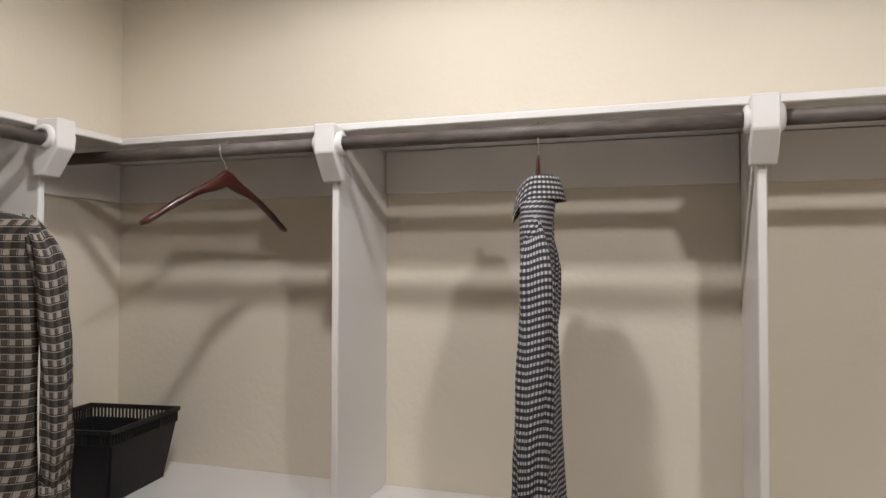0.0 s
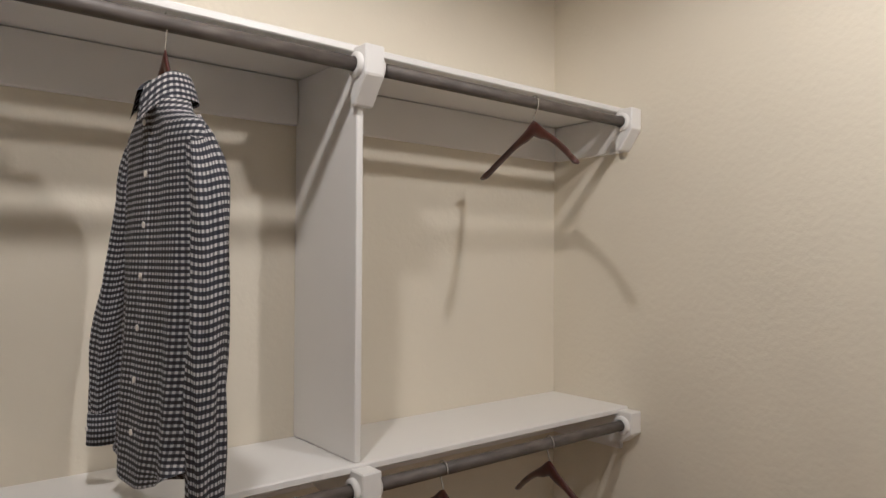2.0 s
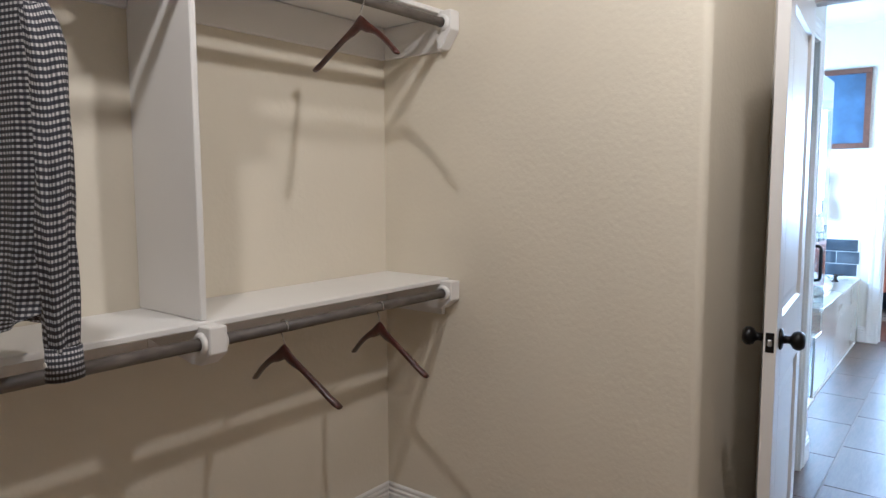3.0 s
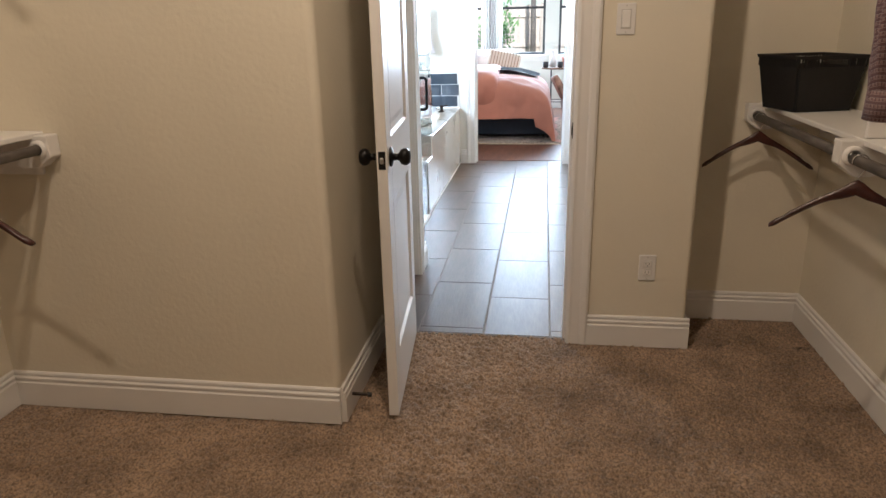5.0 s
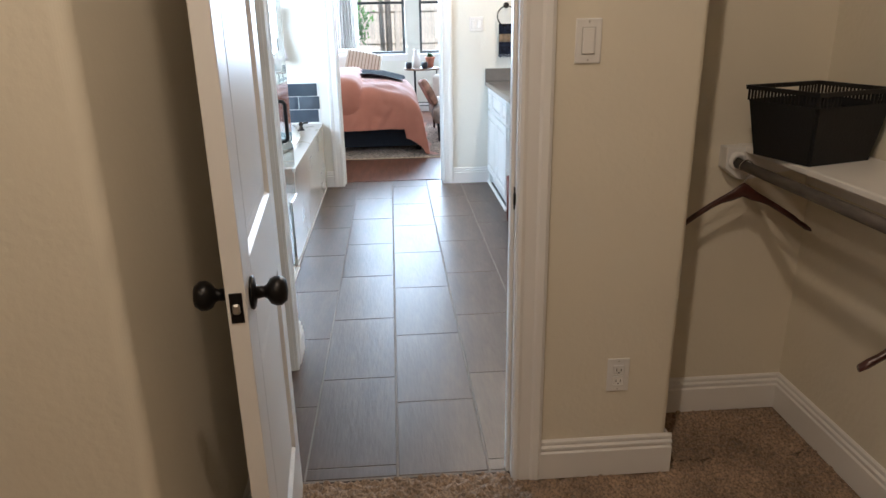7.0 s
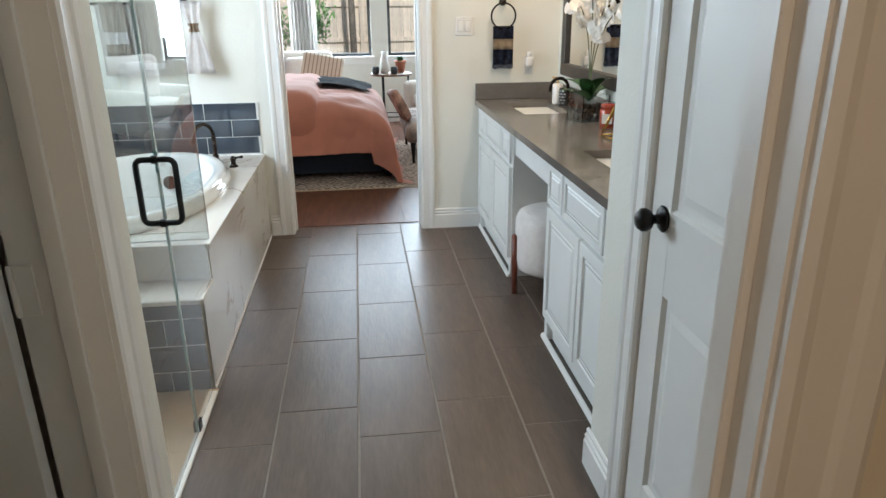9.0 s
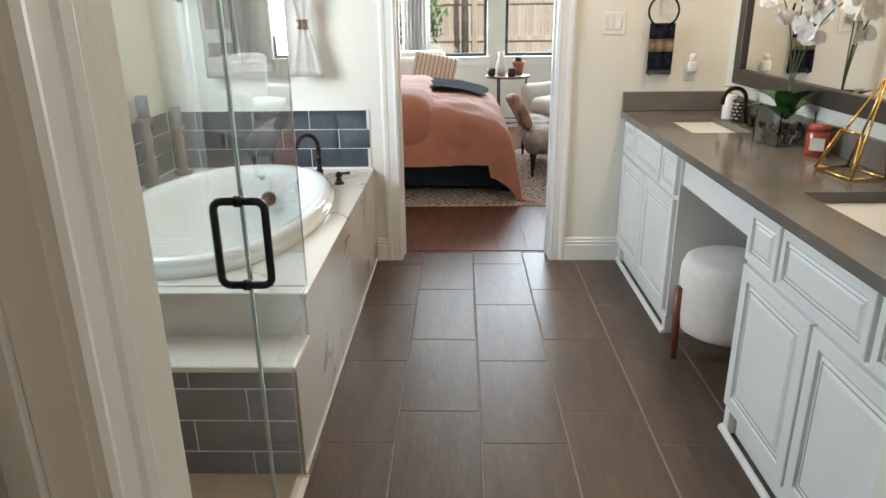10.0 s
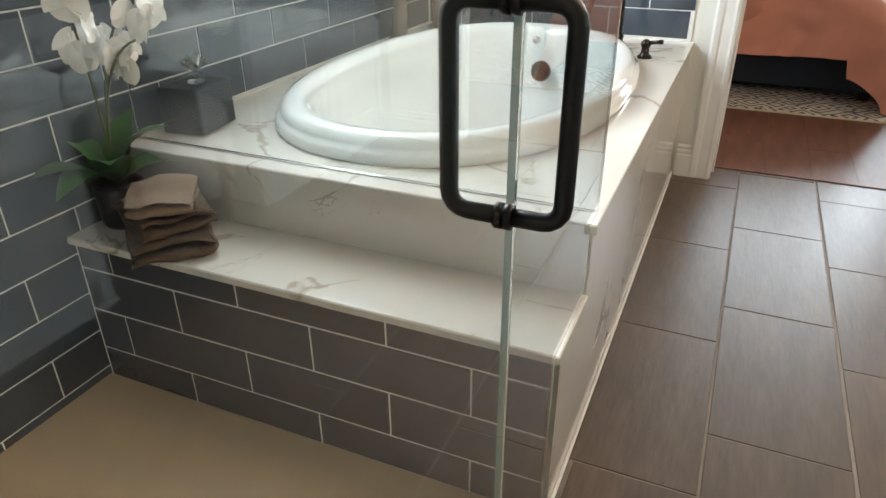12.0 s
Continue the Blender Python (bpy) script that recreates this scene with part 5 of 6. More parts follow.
def framed_front(name, x0, x1, z0, z1, parent, raised=True):
    """A raised-panel cabinet front at y VF, with glazed grooves; one mesh with paint and glaze."""
    bm = bmesh.new()
    rings = []
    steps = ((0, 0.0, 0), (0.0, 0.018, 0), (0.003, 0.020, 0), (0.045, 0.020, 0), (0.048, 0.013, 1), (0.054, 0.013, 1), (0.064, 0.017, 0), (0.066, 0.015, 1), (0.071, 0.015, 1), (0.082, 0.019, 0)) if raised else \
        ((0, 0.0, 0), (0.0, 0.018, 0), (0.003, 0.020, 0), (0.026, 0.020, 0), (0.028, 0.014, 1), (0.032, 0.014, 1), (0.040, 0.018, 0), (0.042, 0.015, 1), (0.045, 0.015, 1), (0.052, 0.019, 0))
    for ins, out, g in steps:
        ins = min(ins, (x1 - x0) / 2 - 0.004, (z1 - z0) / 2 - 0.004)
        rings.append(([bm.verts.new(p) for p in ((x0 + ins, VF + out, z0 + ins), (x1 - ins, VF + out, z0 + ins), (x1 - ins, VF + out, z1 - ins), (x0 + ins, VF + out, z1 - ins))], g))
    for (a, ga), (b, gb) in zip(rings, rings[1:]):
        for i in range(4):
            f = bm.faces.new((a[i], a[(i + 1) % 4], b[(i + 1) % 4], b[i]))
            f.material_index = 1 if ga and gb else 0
    bm.faces.new(rings[-1][0])
    me = bpy.data.meshes.new(name)
    bmesh.ops.recalc_face_normals(bm, faces=bm.faces[:])
    bm.to_mesh(me)
    bm.free()
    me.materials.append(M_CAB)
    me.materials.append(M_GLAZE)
    ob = new(name, me)
    ob.parent = parent
    return ob


def vanity_cabinet(x0, x1, drawers, doors):
    t = thing("vanity_cabinet", None, "white glazed raised-panel vanity cabinet", "cabinet", "vanity cabinets")
    part("carcass", B((x0, BS + 0.002, 0.09, x1, VF, CT - 0.036)), M_CAB, t)
    part("plinth", B((x0 + 0.04, BS + 0.002, 0, x1 - 0.04, VF - 0.025, 0.09), (x0, BS + 0.01, 0, x0 + 0.04, VF + 0.004, 0.09), (x1 - 0.04, BS + 0.01, 0, x1, VF + 0.004, 0.09), bevel=0.003), M_CAB, t)
    part("toe_moulding", extrude_profile([(0, 0), (0.016, 0), (0.015, 0.010), (0.008, 0.018), (0, 0.020)], (x0, VF + 0.004, 0), (x1, VF + 0.004, 0), (0, 1, 0)), M_WHITE, t)
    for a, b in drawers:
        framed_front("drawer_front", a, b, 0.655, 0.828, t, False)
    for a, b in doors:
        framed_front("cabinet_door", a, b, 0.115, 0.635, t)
    return t


vanity_cabinet(5.09, FW0 - 0.001, ((5.105, 5.325), (5.345, 5.825), (5.845, 6.068)), ((5.105, 5.58), (5.593, 6.068)))
vanity_cabinet(WE + 0.001, 4.34, ((4.115, 4.325), (3.635, 4.095), (3.415, 3.615)), ((3.875, 4.325), (3.415, 3.862)))
t = thing("vanity_apron", None, "plain white apron panel over the knee space", "apron panel")
part("panel", B((4.341, VF - 0.030, 0.705, 5.089, VF - 0.012, CT - 0.036), bevel=0.002), M_CAB, t)
# counter with two rectangular sink cut-outs
SINKS = ((5.36, 5.89), (3.77, 4.30))
CF, CB, SY0, SY1 = -0.69, BS + 0.001, -1.13, -0.855
t = thing("vanity_countertop", None, "grey-brown quartz vanity countertop with backsplash", "countertop")
xs = [WE + 0.001, SINKS[1][0], SINKS[1][1], SINKS[0][0], SINKS[0][1], FW0 - 0.001]
bm = bmesh.new()
vd = {}
ys = [CB, SY0, SY1, CF]
for z in (CT - 0.035, CT):
    for x in xs:
        for y in ys:
            vd[(x, y, z)] = bm.verts.new((x, y, z))
holes = {(1, 1), (3, 1)}
for i in range(5):
    for j in range(3):
        if (i, j) in holes:
            continue
        c = [(xs[i], ys[j]), (xs[i + 1], ys[j]), (xs[i + 1], ys[j + 1]), (xs[i], ys[j + 1])]
        for z in (CT - 0.035, CT):
            bm.faces.new([vd[(x, y, z)] for x, y in c])
for e in [e for e in bm.edges if len(e.link_faces) == 1 and abs(e.verts[0].co.z - CT) < 1e-6]:
    a, b = e.verts
    k1, k2 = (xs[min(range(6), key=lambda q: abs(xs[q] - a.co.x))], ys[min(range(4), key=lambda q: abs(ys[q] - a.co.y))]), (xs[min(range(6), key=lambda q: abs(xs[q] - b.co.x))], ys[min(range(4), key=lambda q: abs(ys[q] - b.co.y))])
    bm.faces.new((a, b, vd[(*k2, CT - 0.035)], vd[(*k1, CT - 0.035)]))
part("slab", bm, M_COUNTER, t)
part("backsplash", B((WE + 0.021, CB, CT + 0.0005, FW0 - 0.021, CB + 0.02, CT + 0.105), bevel=0.002), M_COUNTER, t)
part("side_splash", B((FW0 - 0.021, CB, CT + 0.0005, FW0 - 0.001, CF - 0.002, CT + 0.105), bevel=0.002), M_COUNTER, t)
for a, b in SINKS:
    t = thing("undermount_sink", None, "white rectangular undermount sink", "sink", "vanity sinks")
    rr = [((a - 0.01, SY0 - 0.01, b + 0.01, SY1 + 0.01), CT - 0.036), ((a - 0.008, SY0 - 0.008, b + 0.008, SY1 + 0.008), CT - 0.05), ((a + 0.01, SY0 + 0.01, b - 0.01, SY1 - 0.01), CT - 0.13), ((a + 0.05, SY0 + 0.05, b - 0.05, SY1 - 0.05), CT - 0.15)]
    bm = loft([[(x0, y0, z), (x1, y0, z), (x1, y1, z), (x0, y1, z)] for (x0, y0, x1, y1), z in rr], None, True)
    part("basin", bm, M_PORC, t)
    part("drain", lathe([(0, 0.004), (0.02, 0.004), (0.024, 0)], 16, None, pose((a + b) / 2, (SY0 + SY1) / 2, CT - 0.150)), M_BRONZE, t, "", True)
    f = thing("sink_faucet", pose((a + b) / 2, -1.185, CT), "dark bronze gooseneck sink faucet", "faucet", "sink faucets")
    part("spout", tube([(0, 0, 0.0), (0, 0, 0.11)] + arc((0, 0.055, 0.115), (0, -1, 0), (0, 0, 1), 0.055, 0, 165, 12) + [Vector((0, 0.112, 0.092))], 0.010, 12), M_BRONZE, f, "", True)
    part("base", lathe([(0.026, 0), (0.026, 0.006), (0.015, 0.014), (0.013, 0.05)], 18), M_BRONZE, f, "", True)
    for s in (1, -1):
        h = part("handle", lathe([(0.022, 0), (0.022, 0.005), (0.013, 0.012), (0.012, 0.035), (0.017, 0.042), (0.010, 0.055), (0, 0.057)], 16, None, pose(s * 0.10, 0, 0)), M_BRONZE, f, "", True)
        part("lever", tube([(s * 0.10, 0, 0.046), (s * 0.15, 0.01, 0.054)], [0.006, 0.007], 8), M_BRONZE, h, "", True)
# mirror
t = thing("vanity_mirror", None, "large mirror in a wide dark bronze frame", "mirror")
mx0, mx1, mz0, mz1, k = 3.60, 5.93, 1.045, 2.15, 0.075
part("mirror_glass", B((mx0 + k, BS + 0.004, mz0 + k, mx1 - k, BS + 0.010, mz1 - k)), M_MIRROR, t)
for q in ((mx0, mz0, mx1, mz0 + k), (mx0, mz1 - k, mx1, mz1), (mx0, mz0 + k, mx0 + k, mz1 - k), (mx1 - k, mz0 + k, mx1, mz1 - k)):
    part("frame_side", B((q[0], BS + 0.001, q[1], q[2], BS + 0.030, q[3]), bevel=0.004), M_DARKFRAME, t)
# things on the counter
t = thing("soap_dispenser", pose(5.76, -1.16, CT + 0.001), "white ceramic soap dispenser with brass pump", "soap dispenser")
part("bottle", lathe([(0, 0), (0.030, 0), (0.032, 0.004), (0.032, 0.115), (0.028, 0.122), (0.012, 0.126), (0, 0.126)], 24), M_WHITECER, t, "", True)
part("pump", tube([(0, 0, 0.126), (0, 0, 0.16), (0.0, 0.035, 0.162)], 0.005, 8), M_GOLD, t, "brass pump", True)
t = thing("patterned_jar", pose(5.70, -1.19, CT + 0.001), "dark glass jar with pale dashed pattern", "jar")
part("jar", lathe([(0, 0), (0.034, 0), (0.037, 0.004), (0.037, 0.096), (0.033, 0.102), (0.030, 0.102), (0.032, 0.010), (0, 0.008)], 28), M_DARKCUP, t, "", True)
for r in range(5):
    for k in range(10):
        a = 36 * k + (18 if r % 2 else 0)
        part("dash", B((0.0362, -0.0065, 0.012 + 0.018 * r, 0.0378, 0.0065, 0.017 + 0.018 * r)), M_LABEL, t, "", m=pose(0, 0, 0, 0, 0, a))
orchid(pose(5.09, -1.135, CT + 0.001, 0, 0, 12), "white orchid in a square glass vase with bark", ((0.12, 0.04, 0.50, 7), (-0.20, 0.03, 0.50, 8), (-0.06, 0.05, 0.53, 7), (-0.34, 0.02, 0.48, 8)), 10, 11, True)
t = thing("candle_jar", pose(4.86, -1.165, CT + 0.001) @ Matrix.Diagonal((1.15, 1.15, 1.12, 1)), "red candle jar with lid and label", "candle")
part("jar", lathe([(0, 0), (0.036, 0), (0.038, 0.004), (0.038, 0.075), (0.032, 0.084), (0, 0.084)], 24), M_CANDLE, t, "", True)
part("lid", lathe([(0.034, 0.084), (0.036, 0.088), (0.036, 0.100), (0.028, 0.106), (0, 0.107)], 24), M_CANDLE, t, "", True)
part("label", B((-0.022, 0.0375, 0.020, 0.022, 0.0395, 0.062), bevel=0.0005), M_LABEL, t, "cream paper label", m=pose(0, 0, 0, 0, 0, 62))
t = thing("geometric_terrarium", pose(4.535, -1.12, CT + 0.006, 0, 0, 8), "gold wire geometric pyramid candle holder", "ornament")
bp = [Vector((x * 0.095, y * 0.062, 0)) for x, y in ((-1, -1), (1, -1), (1, 1), (-1, 1))]
apex, mid = Vector((-0.045, -0.04, 0.33)), [Vector((0.04, 0.03, 0.14)), Vector((-0.05, 0.02, 0.14))]
for a, b in ((bp[0], bp[1]), (bp[1], bp[2]), (bp[2], bp[3]), (bp[3], bp[0]), (bp[0], apex), (bp[1], apex), (bp[2], apex), (bp[3], apex), (mid[0], bp[2]), (mid[1], bp[3]), (mid[0], mid[1])):
    part("wire", tube([a, b], 0.0042, 8), M_GOLD, t, "", True)

# stool
t = thing("stool", pose(4.857, -0.905, 0, 0, 0, 45), "round white boucle stool with reddish wooden legs", "stool")
part("seat", lathe([(0, 0.135), (0.165, 0.135), (0.188, 0.150), (0.196, 0.20), (0.198, 0.34), (0.196, 0.41), (0.182, 0.445), (0.150, 0.460), (0, 0.463)], 40), M_STOOLWHITE, t, "", True)
for i in range(4):
    a = 90 * i + 45
    part("leg", tube([(0.200 * math.cos(radians(a)), 0.200 * math.sin(radians(a)), 0.0), (0.203 * math.cos(radians(a)), 0.203 * math.sin(radians(a)), 0.33)], [0.015, 0.019], 12), M_REDWOOD, t, "", True)

# bedroom ------------------------------------------------------------------------
for i, (a, b) in enumerate(WINS):
    window("window_%d" % (i + 1), "x", a, b, WB, WT, RX, 0.16, 1.60, "tall black-framed bedroom window")
    solid("window_sill", M_WHITE, (RX - 0.025, a - 0.04, WB - 0.03, RX + 0.06, b + 0.04, WB + 0.001), (RX - 0.012, a - 0.03, WB - 0.10, RX, b + 0.03, WB - 0.03), bevel=0.003, label="white painted window sill", category="window sill")


def soft_box(bm, x0, y0, z0, x1, y1, z1, r, amp, scale, seed=0, cuts=10, puff=0.0):
    """A padded cushion-like body: rounded box with fine folds."""
    t = bmesh.new()
    box(t, x0, y0, z0, x1, y1, z1, bevel=r, seg=4)
    bmesh.ops.subdivide_edges(t, edges=[e for e in t.edges if e.calc_length() > 0.09], cuts=cuts, use_grid_fill=True)
    c = Vector(((x0 + x1) / 2, (y0 + y1) / 2, (z0 + z1) / 2))
    for v in t.verts:
        d = (v.co - c)
        f = noise.noise(v.co * scale + Vector((seed * 5.1, 0, 0))) * amp + noise.noise(v.co * scale * 2.7 + Vector((0, seed * 3.3, 0))) * amp * 0.5
        u = ((d.x / (x1 - x0)) ** 2 + (d.y / (y1 - y0)) ** 2)
        v.co += d.normalized() * f
        v.co.z += puff * max(0, 0.5 - u) * (1 if d.z > 0 else 0)
    me = bpy.data.meshes.new("tmp")
    t.to_mesh(me)
    t.free()
    bm.from_mesh(me)
    bpy.data.meshes.remove(me)
    return bm


BX, BY0, BY1 = 7.62, -0.205, 1.75
t = thing("bed", None, "navy upholstered bed with terracotta duvet", "bed")
part("base", B((BX + 0.02, BY0, 0.055, BX + 1.62, BY1, 0.30), bevel=0.015, seg=2), M_NAVY, t, "navy upholstered base")
for x in (BX + 0.06, BX + 1.58):
    for y in (BY0 + 0.04, BY1 - 0.04):
        part("leg", B((x - 0.03, y - 0.03, 0.011, x + 0.03, y + 0.03, 0.055), bevel=0.004), M_BLACK, t)
part("mattress", soft_box(bmesh.new(), BX + 0.03, BY0 + 0.09, 0.30, BX + 1.60, BY1, 0.60, 0.06, 0.004, 4), M_STOOLWHITE, t, "", True)
part("headboard", B((BX - 0.02, BY1, 0.05, BX + 1.66, BY1 + 0.09, 1.25), bevel=0.03, seg=3), M_NAVY, t)
# duvet: a draped sheet over the mattress, hanging on the near side and the foot
bm = bmesh.new()
nu, nv = 120, 120
L0, L1 = 0.54, 0.78
vr = []
for i in range(nu + 1):
    row = []
    s = -L0 + (1.66 + 2 * L0) * i / nu
    for j in range(nv + 1):
        q = -L1 + (1.55 + L1) * j / nv
        x, y, z = s, q, 0.755
        dx = dy = 0.0
        if s < 0:
            dx = -s
        elif s > 1.66:
            dx = s - 1.66
        if q < 0:
            dy = -q
        r = 0.15
        top = 0.755 - 0.03 * (max(0, 0.25 - min(s, 1.66 - s)) / 0.25) ** 2 if 0 <= s <= 1.66 else 0.725
        def fall(d):
            if d < r * 1.57:
                a = d / r
                return r * math.sin(a), r * (1 - math.cos(a))
            return r + 0.10 * (d - r * 1.57), r + (d - r * 1.57) * 0.99
        ox, fx = fall(dx) if dx else (0, 0)
        oy, fy = fall(dy) if dy else (0, 0)
        x = min(max(s, 0), 1.66) + (-ox if s < 0 else ox)
        y = max(q, 0) - oy - 0.10 * fy + 0.20
        z = top - 0.10 * max(0, 1 - q / 0.8) ** 2 - max(fx, fy) - 0.45 * min(fx, fy)
        if dx and not dy:
            z += 0.10 * max(0, 1 - q / 0.8) ** 2 * min(1, fx / 0.4)
        if dx and dy:
            m = min(dx, dy) / 0.5
            x -= 0.10 * m * (1 if s < 0 else -1)
            y -= 0.06 * m
        w = min(1.0, max(fx, fy) / 0.30)
        fold = 0.017 * w * (math.sin(9 * (y if dx >= dy else x) + 2.0 * math.sin(3 * y + 2 * z)) + 0.45 * math.sin(23 * (y if dx >= dy else x) + 1.3 + 4 * z))
        if dx >= dy:
            x += fold * (-1 if s < 0 else 1)
        else:
            y -= fold
        nz = noise.noise(Vector((x * 3, y * 3, 0.3))) * 0.026 + noise.noise(Vector((x * 6 + y * 5, y * 3, 1.3))) * 0.014 + (0.5 - abs(noise.noise(Vector((x * 9 - y * 4, y * 7, 2.3))))) * 0.012
        x += w * (0.030 * noise.noise(Vector((x * 4, y * 5, z * 3))) + 0.024 * (0.4 - abs(noise.noise(Vector((y * 8 + z * 5, z * 6 - y * 3, 4.0))))) + 0.010 * noise.noise(Vector((x * 9, y * 11 + z * 6, z * 5))))
        z += nz * (1 - w * 0.6) + 0
        row.append(bm.verts.new((BX - 0.03 + x, BY0 - 0.02 + y, max(z, 0.018))))
    vr.append(row)
for i in range(nu):
    for j in range(nv):
        bm.faces.new((vr[i][j], vr[i + 1][j], vr[i + 1][j + 1], vr[i][j + 1]))
part("duvet", bm, M_BED, t, "rumpled terracotta linen duvet", True)
part("folded_duvet_edge", soft_box(bmesh.new(), BX - 0.23, 0.42, 0.36, BX + 1.6, 1.42, 0.82, 0.16, 0.030, 3.6, 3, 16), M_BED, t, "turned-back terracotta duvet fold", True)
for k, (x, y, z, w, h, ma, lb, rx) in enumerate(((BX + 1.30, 1.35, 0.80, 0.62, 0.40, M_CREAM, "cream striped pillow", 20), (BX + 0.62, 1.40, 0.80, 0.62, 0.40, M_BED, "terracotta pillow", 20), (BX + 0.25, 1.52, 0.78, 0.55, 0.36, M_STOOLWHITE, "white pillow", 14))):
    p = thing("pillow", pose(x, y, z, 65 + rx), lb + " propped against the headboard", "pillow", "bed pillows")
    part("cushion", soft_box(bmesh.new(), -w / 2, -h / 2, -0.07, w / 2, h / 2, 0.07, 0.05, 0.006, 6, k, 8, 0.08), ma, p, "", True)
t = thing("throw_blanket", None, "black knitted throw folded over the bed", "blanket")
bm = bmesh.new()
vr = []
for i in range(31):
    u = i / 30
    row = []
    for j in range(11):
        v = j / 10
        x = BX + 0.72 + 0.85 * u
        y = BY0 + 0.17 + 0.56 * v + 0.03 * math.sin(u * 7)
        row.append(bm.verts.new((x, y, 0.790 - 0.10 * max(0, 1 - max(0, y - BY0 - 0.18) / 0.8) ** 2 + 0.008 * math.sin(u * 9 + v * 3) + 0.018 * math.sin(v * 3.14) + 0.010 * noise.noise(Vector((x * 7, y * 7, 0))))))
    vr.append(row)
for p, q in zip(vr, vr[1:]):
    for j in range(10):
        bm.faces.new((p[j], p[j + 1], q[j + 1], q[j]))
bmesh.ops.solidify(bm, geom=bm.faces[:], thickness=-0.025)
part("knitted_cloth", bm, mat("black_knit", (0.015, 0.016, 0.02), 0.95, var=0.3, scale=40, bump=1.0, bscale=120), t, "", True)

# bench at the foot of the bed
t = thing("upholstered_bench", None, "grey patterned bench with black turned legs at the bed's foot", "bench")
part("seat", soft_box(bmesh.new(), 8.10, -0.67, 0.21, 9.20, -0.36, 0.39, 0.06, 0.004, 5, 2, 8, 0.09), mat("patterned_fabric", (0.30, 0.23, 0.19), 0.9, var=0.75, scale=7, bump=0.4, bscale=200), t, "", True)
for x in (8.15, 9.15):
    for y in (-0.60, -0.43):
        part("leg", lathe([(0.012, 0.011), (0.016, 0.03), (0.013, 0.05), (0.020, 0.12), (0.024, 0.17), (0.030, 0.215), (0, 0.215)], 14, None, pose(x, y, 0)), M_BLACK, t, "", True)
p = thing("throw_pillow", pose(8.42, -0.315, 0.55, 62, 6, 4), "rust and white patterned cushion leaning on the bed", "cushion")
part("cushion", soft_box(bmesh.new(), -0.19, -0.165, -0.035, 0.19, 0.165, 0.035, 0.033, 0.004, 6, 9, 8, 0.05), mat("rust_pattern", (0.36, 0.20, 0.14), 0.9, var=0.8, scale=9), p, "", True)

# armchair
t = thing("armchair", pose(9.78, -1.0, 0, 0, 0, -52), "cream upholstered armchair by the window", "armchair")
part("seat_base", soft_box(bmesh.new(), -0.36, -0.36, 0.14, 0.36, 0.36, 0.34, 0.04, 0.003, 5, 1, 6), M_CREAM, t, "", True)
part("seat_cushion", soft_box(bmesh.new(), -0.37, -0.27, 0.34, 0.30, 0.27, 0.50, 0.06, 0.004, 5, 2, 6, 0.05), M_CREAM, t, "", True)
part("backrest", soft_box(bmesh.new(), 0.22, -0.36, 0.30, 0.44, 0.36, 0.98, 0.08, 0.004, 4, 3, 8), M_CREAM, t, "", True)
for s in (1, -1):
    part("armrest", soft_box(bmesh.new(), -0.36, s * 0.37 - 0.09, 0.16, 0.36, s * 0.37 + 0.09, 0.64, 0.07, 0.003, 5, 4 + s, 6), M_CREAM, t, "", True)
    for x in (-0.3, 0.32):
        part("leg", tube([(x, s * 0.32, 0.011), (x, s * 0.31, 0.15)], [0.014, 0.022], 10), M_BLACK, t, "", True)
part("back_pillow", soft_box(bmesh.new(), 0.10, -0.24, 0.50, 0.24, 0.24, 0.92, 0.06, 0.004, 5, 8, 6), M_STOOLWHITE, t, "", True)

copy_thing(t, pose(10.0, 0.66, 0, 0, 0, 12))
m_stripe = mat("striped_linen", (0.62, 0.53, 0.43), 0.9, var=0.05, scale=20, bump=0.4, bscale=200)
ts, bs = m_stripe.node_tree, principled(m_stripe)
cs = ts.nodes.new("ShaderNodeTexCoord")
wave = ts.nodes.new("ShaderNodeTexWave")
wave.bands_direction = "X"
wave.inputs["Scale"].default_value = 7.0
ts.links.new(cs.outputs["Object"], wave.inputs["Vector"])
lim = ts.nodes.new("ShaderNodeMapRange")
lim.inputs[1].default_value, lim.inputs[2].default_value = 0.82, 0.92
ts.links.new(wave.outputs["Fac"], lim.inputs[0])
mx = ts.nodes.new("ShaderNodeMix")
mx.data_type = "RGBA"
ts.links.new(lim.outputs[0], mx.inputs[0])
ts.links.new(bs.inputs["Base Color"].links[0].from_socket, mx.inputs[6])
mx.inputs[7].default_value = (0.28, 0.19, 0.13, 1)
ts.links.new(mx.outputs[2], bs.inputs["Base Color"])
p = thing("throw_pillow", pose(9.86, 0.50, 0.735, 74, 12, -90), "cream and brown striped pillow on the armchair", "cushion")
part("cushion", soft_box(bmesh.new(), -0.24, -0.23, -0.04, 0.24, 0.23, 0.04, 0.038, 0.004, 6, 5, 8, 0.06), m_stripe, p, "", True)

